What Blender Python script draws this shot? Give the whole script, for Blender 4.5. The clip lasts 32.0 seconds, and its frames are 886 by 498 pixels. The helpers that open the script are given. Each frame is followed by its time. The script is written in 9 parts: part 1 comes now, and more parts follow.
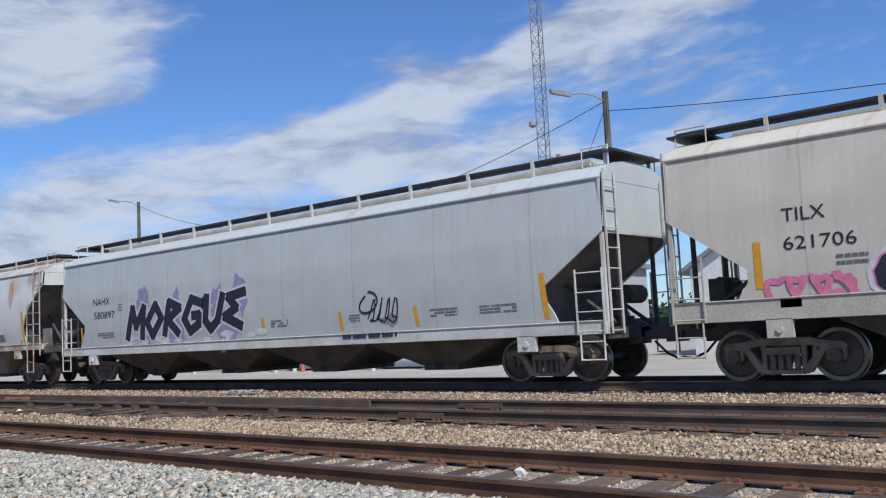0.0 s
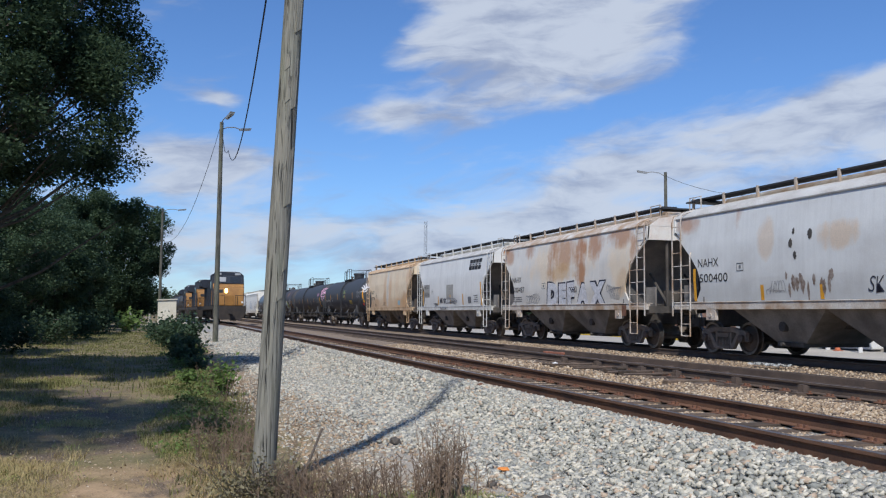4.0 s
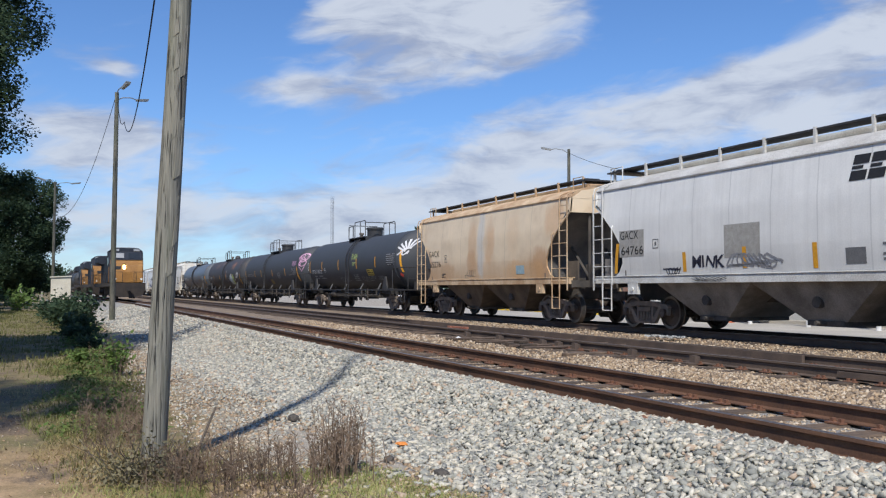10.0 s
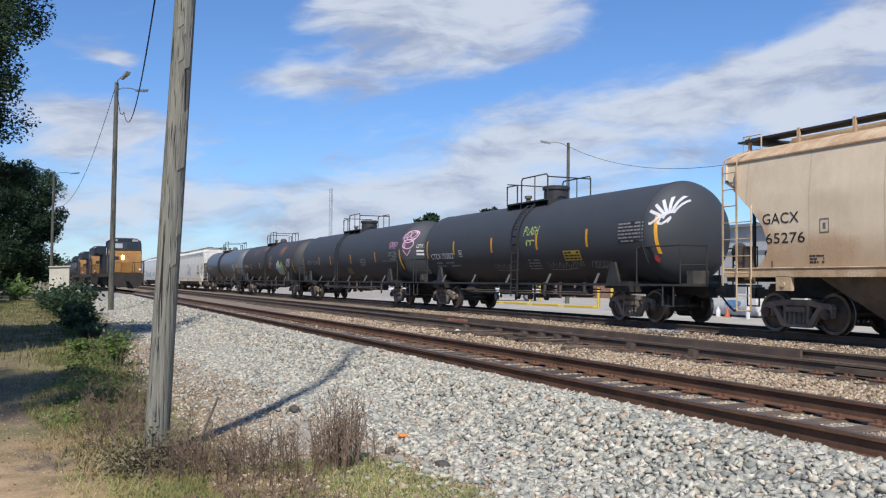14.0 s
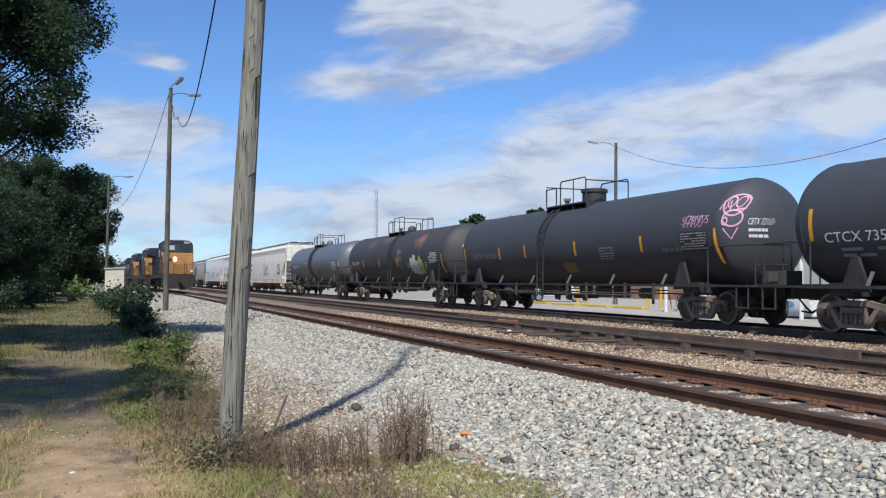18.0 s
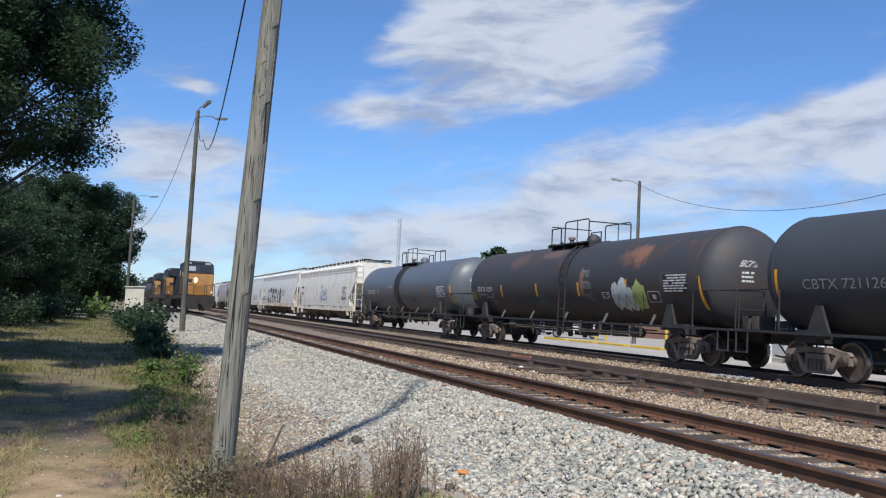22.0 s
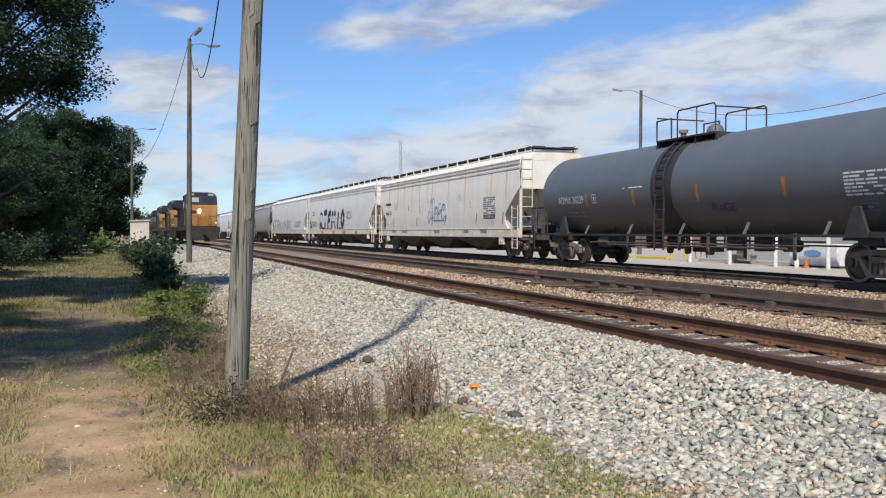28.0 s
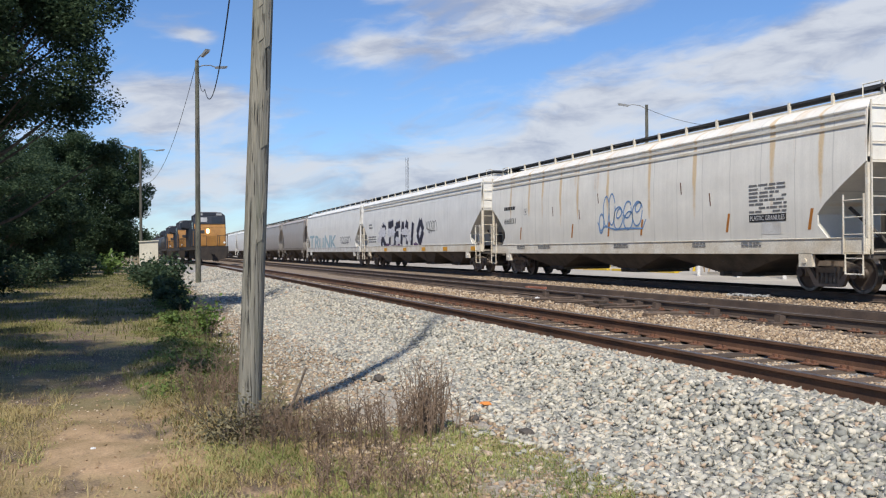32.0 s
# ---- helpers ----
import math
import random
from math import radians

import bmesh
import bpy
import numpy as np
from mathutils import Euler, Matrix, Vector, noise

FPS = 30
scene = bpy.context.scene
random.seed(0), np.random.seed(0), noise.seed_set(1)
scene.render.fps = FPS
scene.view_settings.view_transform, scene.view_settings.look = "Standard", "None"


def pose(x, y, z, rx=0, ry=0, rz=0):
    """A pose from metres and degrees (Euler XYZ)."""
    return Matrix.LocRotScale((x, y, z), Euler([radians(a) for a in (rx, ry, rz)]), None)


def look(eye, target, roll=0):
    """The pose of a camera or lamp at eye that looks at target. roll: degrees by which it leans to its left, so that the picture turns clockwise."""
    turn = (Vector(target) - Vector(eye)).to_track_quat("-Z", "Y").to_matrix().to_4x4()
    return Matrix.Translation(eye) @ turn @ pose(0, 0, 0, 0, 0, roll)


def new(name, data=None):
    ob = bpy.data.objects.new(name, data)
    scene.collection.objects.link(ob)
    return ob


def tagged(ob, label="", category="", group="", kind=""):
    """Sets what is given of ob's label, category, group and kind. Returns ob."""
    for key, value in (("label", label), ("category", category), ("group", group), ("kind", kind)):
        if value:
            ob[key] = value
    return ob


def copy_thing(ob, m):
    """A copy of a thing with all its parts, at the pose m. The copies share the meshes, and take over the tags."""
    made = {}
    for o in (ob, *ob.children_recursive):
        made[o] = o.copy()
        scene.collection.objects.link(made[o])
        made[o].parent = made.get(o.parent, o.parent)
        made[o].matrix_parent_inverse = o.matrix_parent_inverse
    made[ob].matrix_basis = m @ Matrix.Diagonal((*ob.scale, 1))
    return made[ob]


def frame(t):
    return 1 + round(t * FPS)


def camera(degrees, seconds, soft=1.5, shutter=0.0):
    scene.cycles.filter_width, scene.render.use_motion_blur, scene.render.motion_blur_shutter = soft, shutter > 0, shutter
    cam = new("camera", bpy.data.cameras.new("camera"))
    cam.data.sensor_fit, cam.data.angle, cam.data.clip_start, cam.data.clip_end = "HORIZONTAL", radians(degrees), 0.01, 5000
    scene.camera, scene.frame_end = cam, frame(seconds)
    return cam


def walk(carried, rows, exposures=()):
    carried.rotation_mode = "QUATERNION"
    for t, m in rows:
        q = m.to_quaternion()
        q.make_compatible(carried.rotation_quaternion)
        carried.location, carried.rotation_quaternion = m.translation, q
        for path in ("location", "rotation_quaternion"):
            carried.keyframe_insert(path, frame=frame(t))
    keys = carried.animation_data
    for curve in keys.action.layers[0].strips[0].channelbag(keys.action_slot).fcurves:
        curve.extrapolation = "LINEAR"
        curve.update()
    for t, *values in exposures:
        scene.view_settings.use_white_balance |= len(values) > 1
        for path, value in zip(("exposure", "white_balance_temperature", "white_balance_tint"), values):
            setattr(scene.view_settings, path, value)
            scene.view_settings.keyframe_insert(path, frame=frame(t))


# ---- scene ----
# camera: carried at chest height on the grass verge beside the near track
PATH = [
    (0, (-0.313, -0.224, 1.212), (7.378, 6.103, 2.115), -3.02),
    (0.1, (-0.248, -0.192, 1.201), (6.906, 6.741, 2.067), -3.05),
    (0.2, (-0.206, -0.158, 1.182), (6.427, 7.280, 2.008), -3.10),
    (0.3, (-0.145, -0.087, 1.165), (6.163, 7.632, 1.965), -2.95),
    (0.4, (0.039, 0.061, 1.125), (5.740, 8.242, 1.881), -3.18),
    (0.5, (0.029, 0.169, 1.107), (5.353, 8.603, 1.829), -2.74),
    (0.6, (0.008, 0.159, 1.105), (5.029, 8.780, 1.787), -2.83),
    (0.7, (-0.013, 0.149, 1.103), (4.714, 8.938, 1.745), -2.93),
    (0.9, (-0.056, 0.129, 1.100), (4.234, 9.147, 1.620), -3.11),
    (1, (-0.077, 0.119, 1.098), (4.089, 9.198, 1.556), -3.20),
    (1.5, (-0.084, 0.123, 1.089), (3.829, 9.319, 1.423), -2.37),
    (2, (-0.078, 0.152, 1.097), (3.633, 9.425, 1.577), -2.06),
    (2.5, (-0.067, 0.137, 1.107), (3.225, 9.562, 1.688), -1.49),
    (3, (-0.056, 0.146, 1.099), (2.975, 9.655, 1.719), -0.61),
    (3.5, (-0.062, 0.098, 1.103), (2.865, 9.630, 1.852), 0.15),
    (5.5, (-0.035, 0.095, 1.095), (3.217, 9.537, 1.604), 0.66),
    (6, (-0.022, 0.091, 1.099), (3.283, 9.517, 1.571), 0.06),
    (6.5, (-0.000, 0.131, 1.101), (3.427, 9.519, 1.451), -0.39),
    (7, (0.014, 0.159, 1.093), (3.462, 9.541, 1.393), -0.35),
    (7.5, (0.016, 0.147, 1.088), (3.468, 9.529, 1.339), -0.63),
    (8, (0.009, 0.135, 1.093), (3.566, 9.478, 1.296), -0.74),
    (8.5, (0.007, 0.144, 1.090), (3.615, 9.470, 1.227), -0.86),
    (9, (0.001, 0.134, 1.093), (3.591, 9.465, 1.312), -0.42),
    (9.5, (0.035, 0.127, 1.096), (3.788, 9.389, 1.454), -0.15),
    (10, (0.065, 0.147, 1.092), (4.034, 9.314, 1.544), 0.07),
    (10.5, (0.066, 0.142, 1.095), (4.110, 9.271, 1.644), 0.01),
    (11, (0.061, 0.150, 1.093), (4.288, 9.197, 1.639), -0.52),
    (11.5, (0.039, 0.161, 1.090), (4.463, 9.117, 1.560), -0.42),
    (12, (0.031, 0.152, 1.094), (4.282, 9.194, 1.500), 0.16),
    (12.5, (0.043, 0.161, 1.090), (4.131, 9.281, 1.437), 0.11),
    (13, (0.033, 0.140, 1.097), (4.067, 9.282, 1.481), 0.22),
    (13.5, (0.023, 0.135, 1.092), (4.011, 9.298, 1.451), 0.27),
    (15.5, (-0.069, 0.028, 1.116), (3.858, 9.212, 1.595), 2.02),
    (16, (-0.101, 0.019, 1.110), (3.616, 9.287, 1.654), 2.18),
    (16.5, (-0.106, 0.039, 1.103), (3.356, 9.413, 1.477), 2.12),
    (17, (-0.106, -0.007, 1.102), (3.166, 9.437, 1.421), 2.12),
    (17.5, (-0.166, 0.025, 1.101), (3.056, 9.486, 1.414), 0.76),
    (18, (-0.237, -0.007, 1.095), (3.286, 9.344, 1.470), 0.43),
    (18.5, (-0.194, 0.009, 1.092), (3.765, 9.183, 1.510), 1.73),
    (19, (-0.157, 0.013, 1.092), (4.086, 9.058, 1.517), 2.11),
    (19.5, (-0.147, 0.016, 1.093), (4.190, 9.016, 1.542), 1.76),
    (20, (-0.104, 0.026, 1.099), (4.065, 9.100, 1.631), 0.98),
    (20.5, (-0.051, 0.054, 1.119), (3.720, 9.294, 1.748), 1.46),
    (21, (-0.026, 0.025, 1.125), (3.444, 9.380, 1.797), 2.52),
    (21.5, (-0.021, 0.055, 1.129), (3.267, 9.473, 1.832), 3.22),
    (22, (-0.023, 0.069, 1.135), (3.252, 9.490, 1.851), 2.78),
    (22.5, (-0.017, 0.099, 1.125), (3.364, 9.494, 1.683), 2.19),
    (23, (-0.020, 0.099, 1.120), (3.472, 9.459, 1.574), 1.77),
    (23.5, (-0.017, 0.106, 1.114), (3.567, 9.433, 1.518), 1.34),
    (24, (-0.006, 0.102, 1.112), (3.618, 9.415, 1.490), 0.66),
    (24.5, (0.005, 0.095, 1.125), (3.604, 9.417, 1.513), -0.02),
    (26.5, (-0.013, 0.101, 1.125), (3.737, 9.366, 1.430), -0.61),
    (27, (-0.012, 0.110, 1.127), (3.723, 9.380, 1.478), -0.22),
    (27.5, (0.021, 0.192, 1.086), (3.603, 9.528, 1.202), -0.16),
    (28, (0.004, 0.137, 1.101), (3.267, 9.588, 0.920), 0.15),
    (28.5, (0.003, 0.110, 1.105), (3.198, 9.584, 0.916), 0.38),
    (29, (-0.011, 0.076, 1.123), (3.221, 9.539, 1.065), -0.04),
    (29.5, (-0.015, 0.066, 1.120), (3.216, 9.529, 1.172), -0.63),
    (30, (-0.018, 0.075, 1.113), (3.245, 9.528, 1.114), -0.86),
    (30.5, (-0.033, 0.082, 1.119), (3.300, 9.510, 1.011), -0.54),
    (31, (-0.028, 0.089, 1.123), (3.315, 9.513, 1.031), -0.27),
    (31.5, (-0.037, 0.067, 1.129), (3.240, 9.515, 1.096), -0.54),
    (32, (-0.039, 0.069, 1.128), (3.143, 9.549, 1.131), -0.61),
]
cam = camera(53.0, 32.0, soft=1.2)
walk(cam, [(t, look(eye, target, roll)) for t, eye, target, roll in PATH], exposures=[(0, -0.14, 5900, 10), (1, -0.18, 5900, 10), (3, -0.16, 5900, 10), (6, -0.13, 5980, 10), (9, -0.06, 6080, 10), (12, -0.05, 6100, 10), (16, 0.0, 6080, 10), (19, 0.0, 6020, 10), (22, -0.02, 6020, 10), (24.5, -0.06, 6080, 10), (27, -0.10, 6200, 10), (28, 0.05, 6450, 10), (32, 0.02, 6420, 10)])

# ---- world and sun ----
SUN_ELEV, SUN_AZ = 50.0, 210.0   # degrees above the horizon; compass angle from +Y towards +X
SKY_POWER, SKY_TINT = 0.118, (0.76, 0.93, 1.16, 1)
CLOUD_LOW, CLOUD_TOP = (3.2, 3.55, 4.5), (5.7, 5.95, 6.4)   # before the sky's power
world = bpy.data.worlds.new("sky")
scene.world = world
world.use_nodes = True
wn, wl = world.node_tree.nodes, world.node_tree.links
sky = wn.new("ShaderNodeTexSky")
sky.sky_type = "NISHITA"
sky.sun_disc = False
sky.sun_elevation = radians(SUN_ELEV)
sky.sun_rotation = radians(SUN_AZ)
sky.air_density, sky.dust_density, sky.ozone_density = 1.0, 0.25, 3.5


def wmath(op, a, b=0.0):
    n = wn.new("ShaderNodeMath")
    n.operation = op
    for k, v in enumerate((a, b)):
        if isinstance(v, (int, float)):
            n.inputs[k].default_value = v
        else:
            wl.new(v, n.inputs[k])
    return n.outputs[0]


def wnoise(x, y, z, detail, rough):
    c = wn.new("ShaderNodeCombineXYZ")
    for k, v in enumerate((x, y, z)):
        if isinstance(v, (int, float)):
            c.inputs[k].default_value = v
        else:
            wl.new(v, c.inputs[k])
    n = wn.new("ShaderNodeTexNoise")
    n.inputs["Scale"].default_value, n.inputs["Detail"].default_value, n.inputs["Roughness"].default_value = 1.0, detail, rough
    wl.new(c.outputs[0], n.inputs["Vector"])
    return n.outputs["Fac"]


def wrange(v, lo, hi, a=0.0, b=1.0):
    n = wn.new("ShaderNodeMapRange")
    n.interpolation_type = "SMOOTHSTEP"
    for k, q in (("From Min", lo), ("From Max", hi), ("To Min", a), ("To Max", b)):
        n.inputs[k].default_value = q
    wl.new(v, n.inputs["Value"])
    return n.outputs[0]


# clouds: fair-weather cumulus and streaks over the whole sky, in degrees of compass angle and height
tc = wn.new("ShaderNodeTexCoord")
sp = wn.new("ShaderNodeSeparateXYZ")
wl.new(tc.outputs["Generated"], sp.inputs[0])
AZ = wmath("MULTIPLY", wmath("ARCTAN2", sp.outputs[0], sp.outputs[1]), 57.2958)
EL = wmath("MULTIPLY", wmath("ARCSINE", sp.outputs[2]), 57.2958)
warp = wmath("MULTIPLY", wmath("SUBTRACT", wnoise(wmath("MULTIPLY", AZ, 0.12), wmath("MULTIPLY", EL, 0.3), 2.0, 3, 0.5), 0.5), 5.0)
elw = wmath("ADD", EL, wmath("MULTIPLY", warp, 0.55))
azw = wmath("ADD", AZ, warp)
tilt = wmath("SUBTRACT", elw, wmath("MULTIPLY", azw, 0.16))
puff = wnoise(wmath("MULTIPLY", azw, 0.13), wmath("MULTIPLY", tilt, 0.34), 0.7, 6, 0.50)
streak = wnoise(wmath("MULTIPLY", azw, 0.07), wmath("MULTIPLY", elw, 0.62), 5.0, 6, 0.6)
# cloud banks: compass angle, height, half width, half height, slope, weight
BANKS = [(23.5, 17.4, 8.6, 3.7, 0.0, 0.62), (32.0, 9.2, 15.0, 2.7, 0.18, 0.40), (46.0, 13.8, 8.0, 1.4, 0.30, 0.40), (1.5, 9.0, 4.6, 2.4, 0.0, 0.48), (10.0, 4.6, 9.0, 1.6, 0.0, 0.20), (55.0, 10.0, 14.0, 3.0, 0.12, 0.30),
         (3.2, 13.2, 1.6, 0.6, 0.0, 0.30), (14.2, 12.6, 3.4, 1.1, 0.1, 0.34), (63.0, 18.5, 10.0, 2.0, 0.25, 0.46), (28.0, 2.8, 45.0, 2.4, 0.0, 0.17), (26.0, 6.0, 8.0, 1.6, 0.0, 0.16), (9.0, 11.2, 7.0, 0.9, 0.0, -0.14), (31.0, 13.4, 8.0, 0.9, 0.18, -0.22), (10.0, 17.5, 4.5, 3.6, 0.0, -0.25), (42.0, 19.0, 7.0, 2.0, 0.25, -0.25)]
bias = 0.0
for ca, ce, ra, re, slope, wt in BANKS:
    da = wmath("SUBTRACT", azw, ca)
    de = wmath("DIVIDE", wmath("SUBTRACT", wmath("SUBTRACT", elw, ce), wmath("MULTIPLY", da, slope)), re)
    da = wmath("DIVIDE", da, ra)
    g = wmath("MULTIPLY", wmath("POWER", 2.71828, wmath("MULTIPLY", wmath("ADD", wmath("MULTIPLY", da, da), wmath("MULTIPLY", de, de)), -1.0)), wt)
    bias = wmath("ADD", bias, g)
puff2 = wnoise(wmath("MULTIPLY", azw, 0.30), wmath("MULTIPLY", tilt, 0.95), 11.0, 5, 0.52)
cover = wmath("ADD", wmath("ADD", wmath("ADD", wmath("MULTIPLY", puff, 0.65), wmath("MULTIPLY", puff2, 0.32)), wmath("MULTIPLY", streak, 0.20)), bias)
dens = wrange(wmath("ADD", cover, wmath("MULTIPLY", wmath("SUBTRACT", wnoise(wmath("MULTIPLY", azw, 0.5), wmath("MULTIPLY", tilt, 1.5), 3.0, 5, 0.52), 0.5), 0.18)), 0.60, 0.95)
shade = wrange(wmath("ADD", wnoise(wmath("MULTIPLY", azw, 0.13), wmath("MULTIPLY", elw, 0.45), 9.0, 6, 0.6), wmath("MULTIPLY", dens, 0.10)), 0.40, 0.68)
ccol = wn.new("ShaderNodeMix")
ccol.data_type = "RGBA"
ccol.inputs[6].default_value, ccol.inputs[7].default_value = (CLOUD_LOW[0], CLOUD_LOW[1], CLOUD_LOW[2], 1), (CLOUD_TOP[0], CLOUD_TOP[1], CLOUD_TOP[2], 1)
wl.new(shade, ccol.inputs[0])
tint = wn.new("ShaderNodeMix")
tint.data_type, tint.blend_type = "RGBA", "MULTIPLY"
tint.inputs[0].default_value = 1.0
tint.inputs[7].default_value = SKY_TINT
wl.new(sky.outputs[0], tint.inputs[6])
both = wn.new("ShaderNodeMix")
both.data_type = "RGBA"
wl.new(wmath("MULTIPLY", dens, 0.93), both.inputs[0])
wl.new(tint.outputs[2], both.inputs[6])
wl.new(ccol.outputs[2], both.inputs[7])
wl.new(both.outputs[2], wn["Background"].inputs[0])
wn["Background"].inputs[1].default_value = SKY_POWER
sun = new("sun", bpy.data.lights.new("sun", "SUN"))
sun.data.energy, sun.data.angle, sun.data.color = 5.0, radians(1.8), (1.0, 0.92, 0.80)
az, el = radians(SUN_AZ), radians(SUN_ELEV)
sun.matrix_world = look((0, 0, 60), Vector((0, 0, 60)) - Vector((math.sin(az) * math.cos(el), math.cos(az) * math.cos(el), math.sin(el))))

# ---- materials ----
def nodes_of(name):
    m = bpy.data.materials.new(name)
    m.use_nodes = True
    nt = m.node_tree
    return m, nt, nt.nodes["Principled BSDF"]


def add(nt, kind, **vals):
    n = nt.nodes.new(kind)
    for k, v in vals.items():
        if k.startswith("i_"):
            n.inputs[k[2:].replace("_", " ")].default_value = v
    return n


def noise_node(nt, vec, scale, detail=4.0, rough=0.55):
    n = nt.nodes.new("ShaderNodeTexNoise")
    n.inputs["Scale"].default_value = scale
    n.inputs["Detail"].default_value = detail
    n.inputs["Roughness"].default_value = rough
    nt.links.new(vec, n.inputs["Vector"])
    return n.outputs["Fac"]


def scaled(nt, vec, sx, sy, sz, loc=(0, 0, 0)):
    n = nt.nodes.new("ShaderNodeMapping")
    n.inputs["Scale"].default_value = (sx, sy, sz)
    n.inputs["Location"].default_value = loc
    nt.links.new(vec, n.inputs["Vector"])
    return n.outputs[0]


def ramp(nt, fac, lo, hi):
    n = nt.nodes.new("ShaderNodeMapRange")
    n.inputs["From Min"].default_value = lo
    n.inputs["From Max"].default_value = hi
    nt.links.new(fac, n.inputs["Value"])
    return n.outputs[0]


def calc(nt, op, a, b):
    n = nt.nodes.new("ShaderNodeMath")
    n.operation = op
    for k, v in enumerate((a, b)):
        if isinstance(v, (int, float)):
            n.inputs[k].default_value = v
        else:
            nt.links.new(v, n.inputs[k])
    return n.outputs[0]


def mix(nt, fac, a, b, mode="MIX"):
    n = nt.nodes.new("ShaderNodeMix")
    n.data_type = "RGBA"
    n.blend_type = mode
    for sock, v in ((n.inputs[0], fac), (n.inputs[6], a), (n.inputs[7], b)):
        if isinstance(v, (int, float)):
            sock.default_value = v
        elif isinstance(v, tuple):
            sock.default_value = (*v, 1) if len(v) == 3 else v
        else:
            nt.links.new(v, sock)
    return n.outputs[2]


def bump(nt, bsdf, height, strength, dist=0.01):
    n = nt.nodes.new("ShaderNodeBump")
    n.inputs["Strength"].default_value = strength
    n.inputs["Distance"].default_value = dist
    nt.links.new(height, n.inputs["Height"])
    nt.links.new(n.outputs[0], bsdf.inputs["Normal"])


def coords(nt, kind="Object"):
    return nt.nodes.new("ShaderNodeTexCoord").outputs[kind]


def surf(name, c1, c2, rough=0.75, metal=0.0, scale=3.0, fine=40.0, bumps=0.25, dist=0.01, lo=0.35, hi=0.65, island=0.0, obj=0.0):
    """A worn surface: two colours blended at a coarse scale, a fine grain over them, and relief."""
    m, nt, b = nodes_of(name)
    v = coords(nt)
    coarse = noise_node(nt, v, scale)
    grain = noise_node(nt, v, fine, 6)
    col = mix(nt, ramp(nt, coarse, lo, hi), c1, c2)
    col = mix(nt, 0.55, col, mix(nt, ramp(nt, grain, 0.25, 0.75), (0.45, 0.45, 0.45), (1.5, 1.5, 1.5)), "MULTIPLY")
    if island or obj:
        src = nt.nodes.new("ShaderNodeNewGeometry").outputs["Random Per Island"] if island else nt.nodes.new("ShaderNodeObjectInfo").outputs["Random"]
        k = island or obj
        col = mix(nt, 1.0, col, mix(nt, src, (1 - k, 1 - k, 1 - k), (1 + k, 1 + k, 1 + k)), "MULTIPLY")
    nt.links.new(col, b.inputs["Base Color"])
    nt.links.new(ramp(nt, grain, -0.6 / max(rough, 0.1), 1.5), b.inputs["Roughness"])
    b.inputs["Roughness"].default_value = rough
    rr = nt.nodes.new("ShaderNodeMapRange")
    rr.inputs["To Min"].default_value, rr.inputs["To Max"].default_value = max(rough - 0.15, 0.05), min(rough + 0.15, 1.0)
    nt.links.new(coarse, rr.inputs["Value"])
    nt.links.new(rr.outputs[0], b.inputs["Roughness"])
    b.inputs["Metallic"].default_value = metal
    bump(nt, b, grain, bumps, dist)
    return m


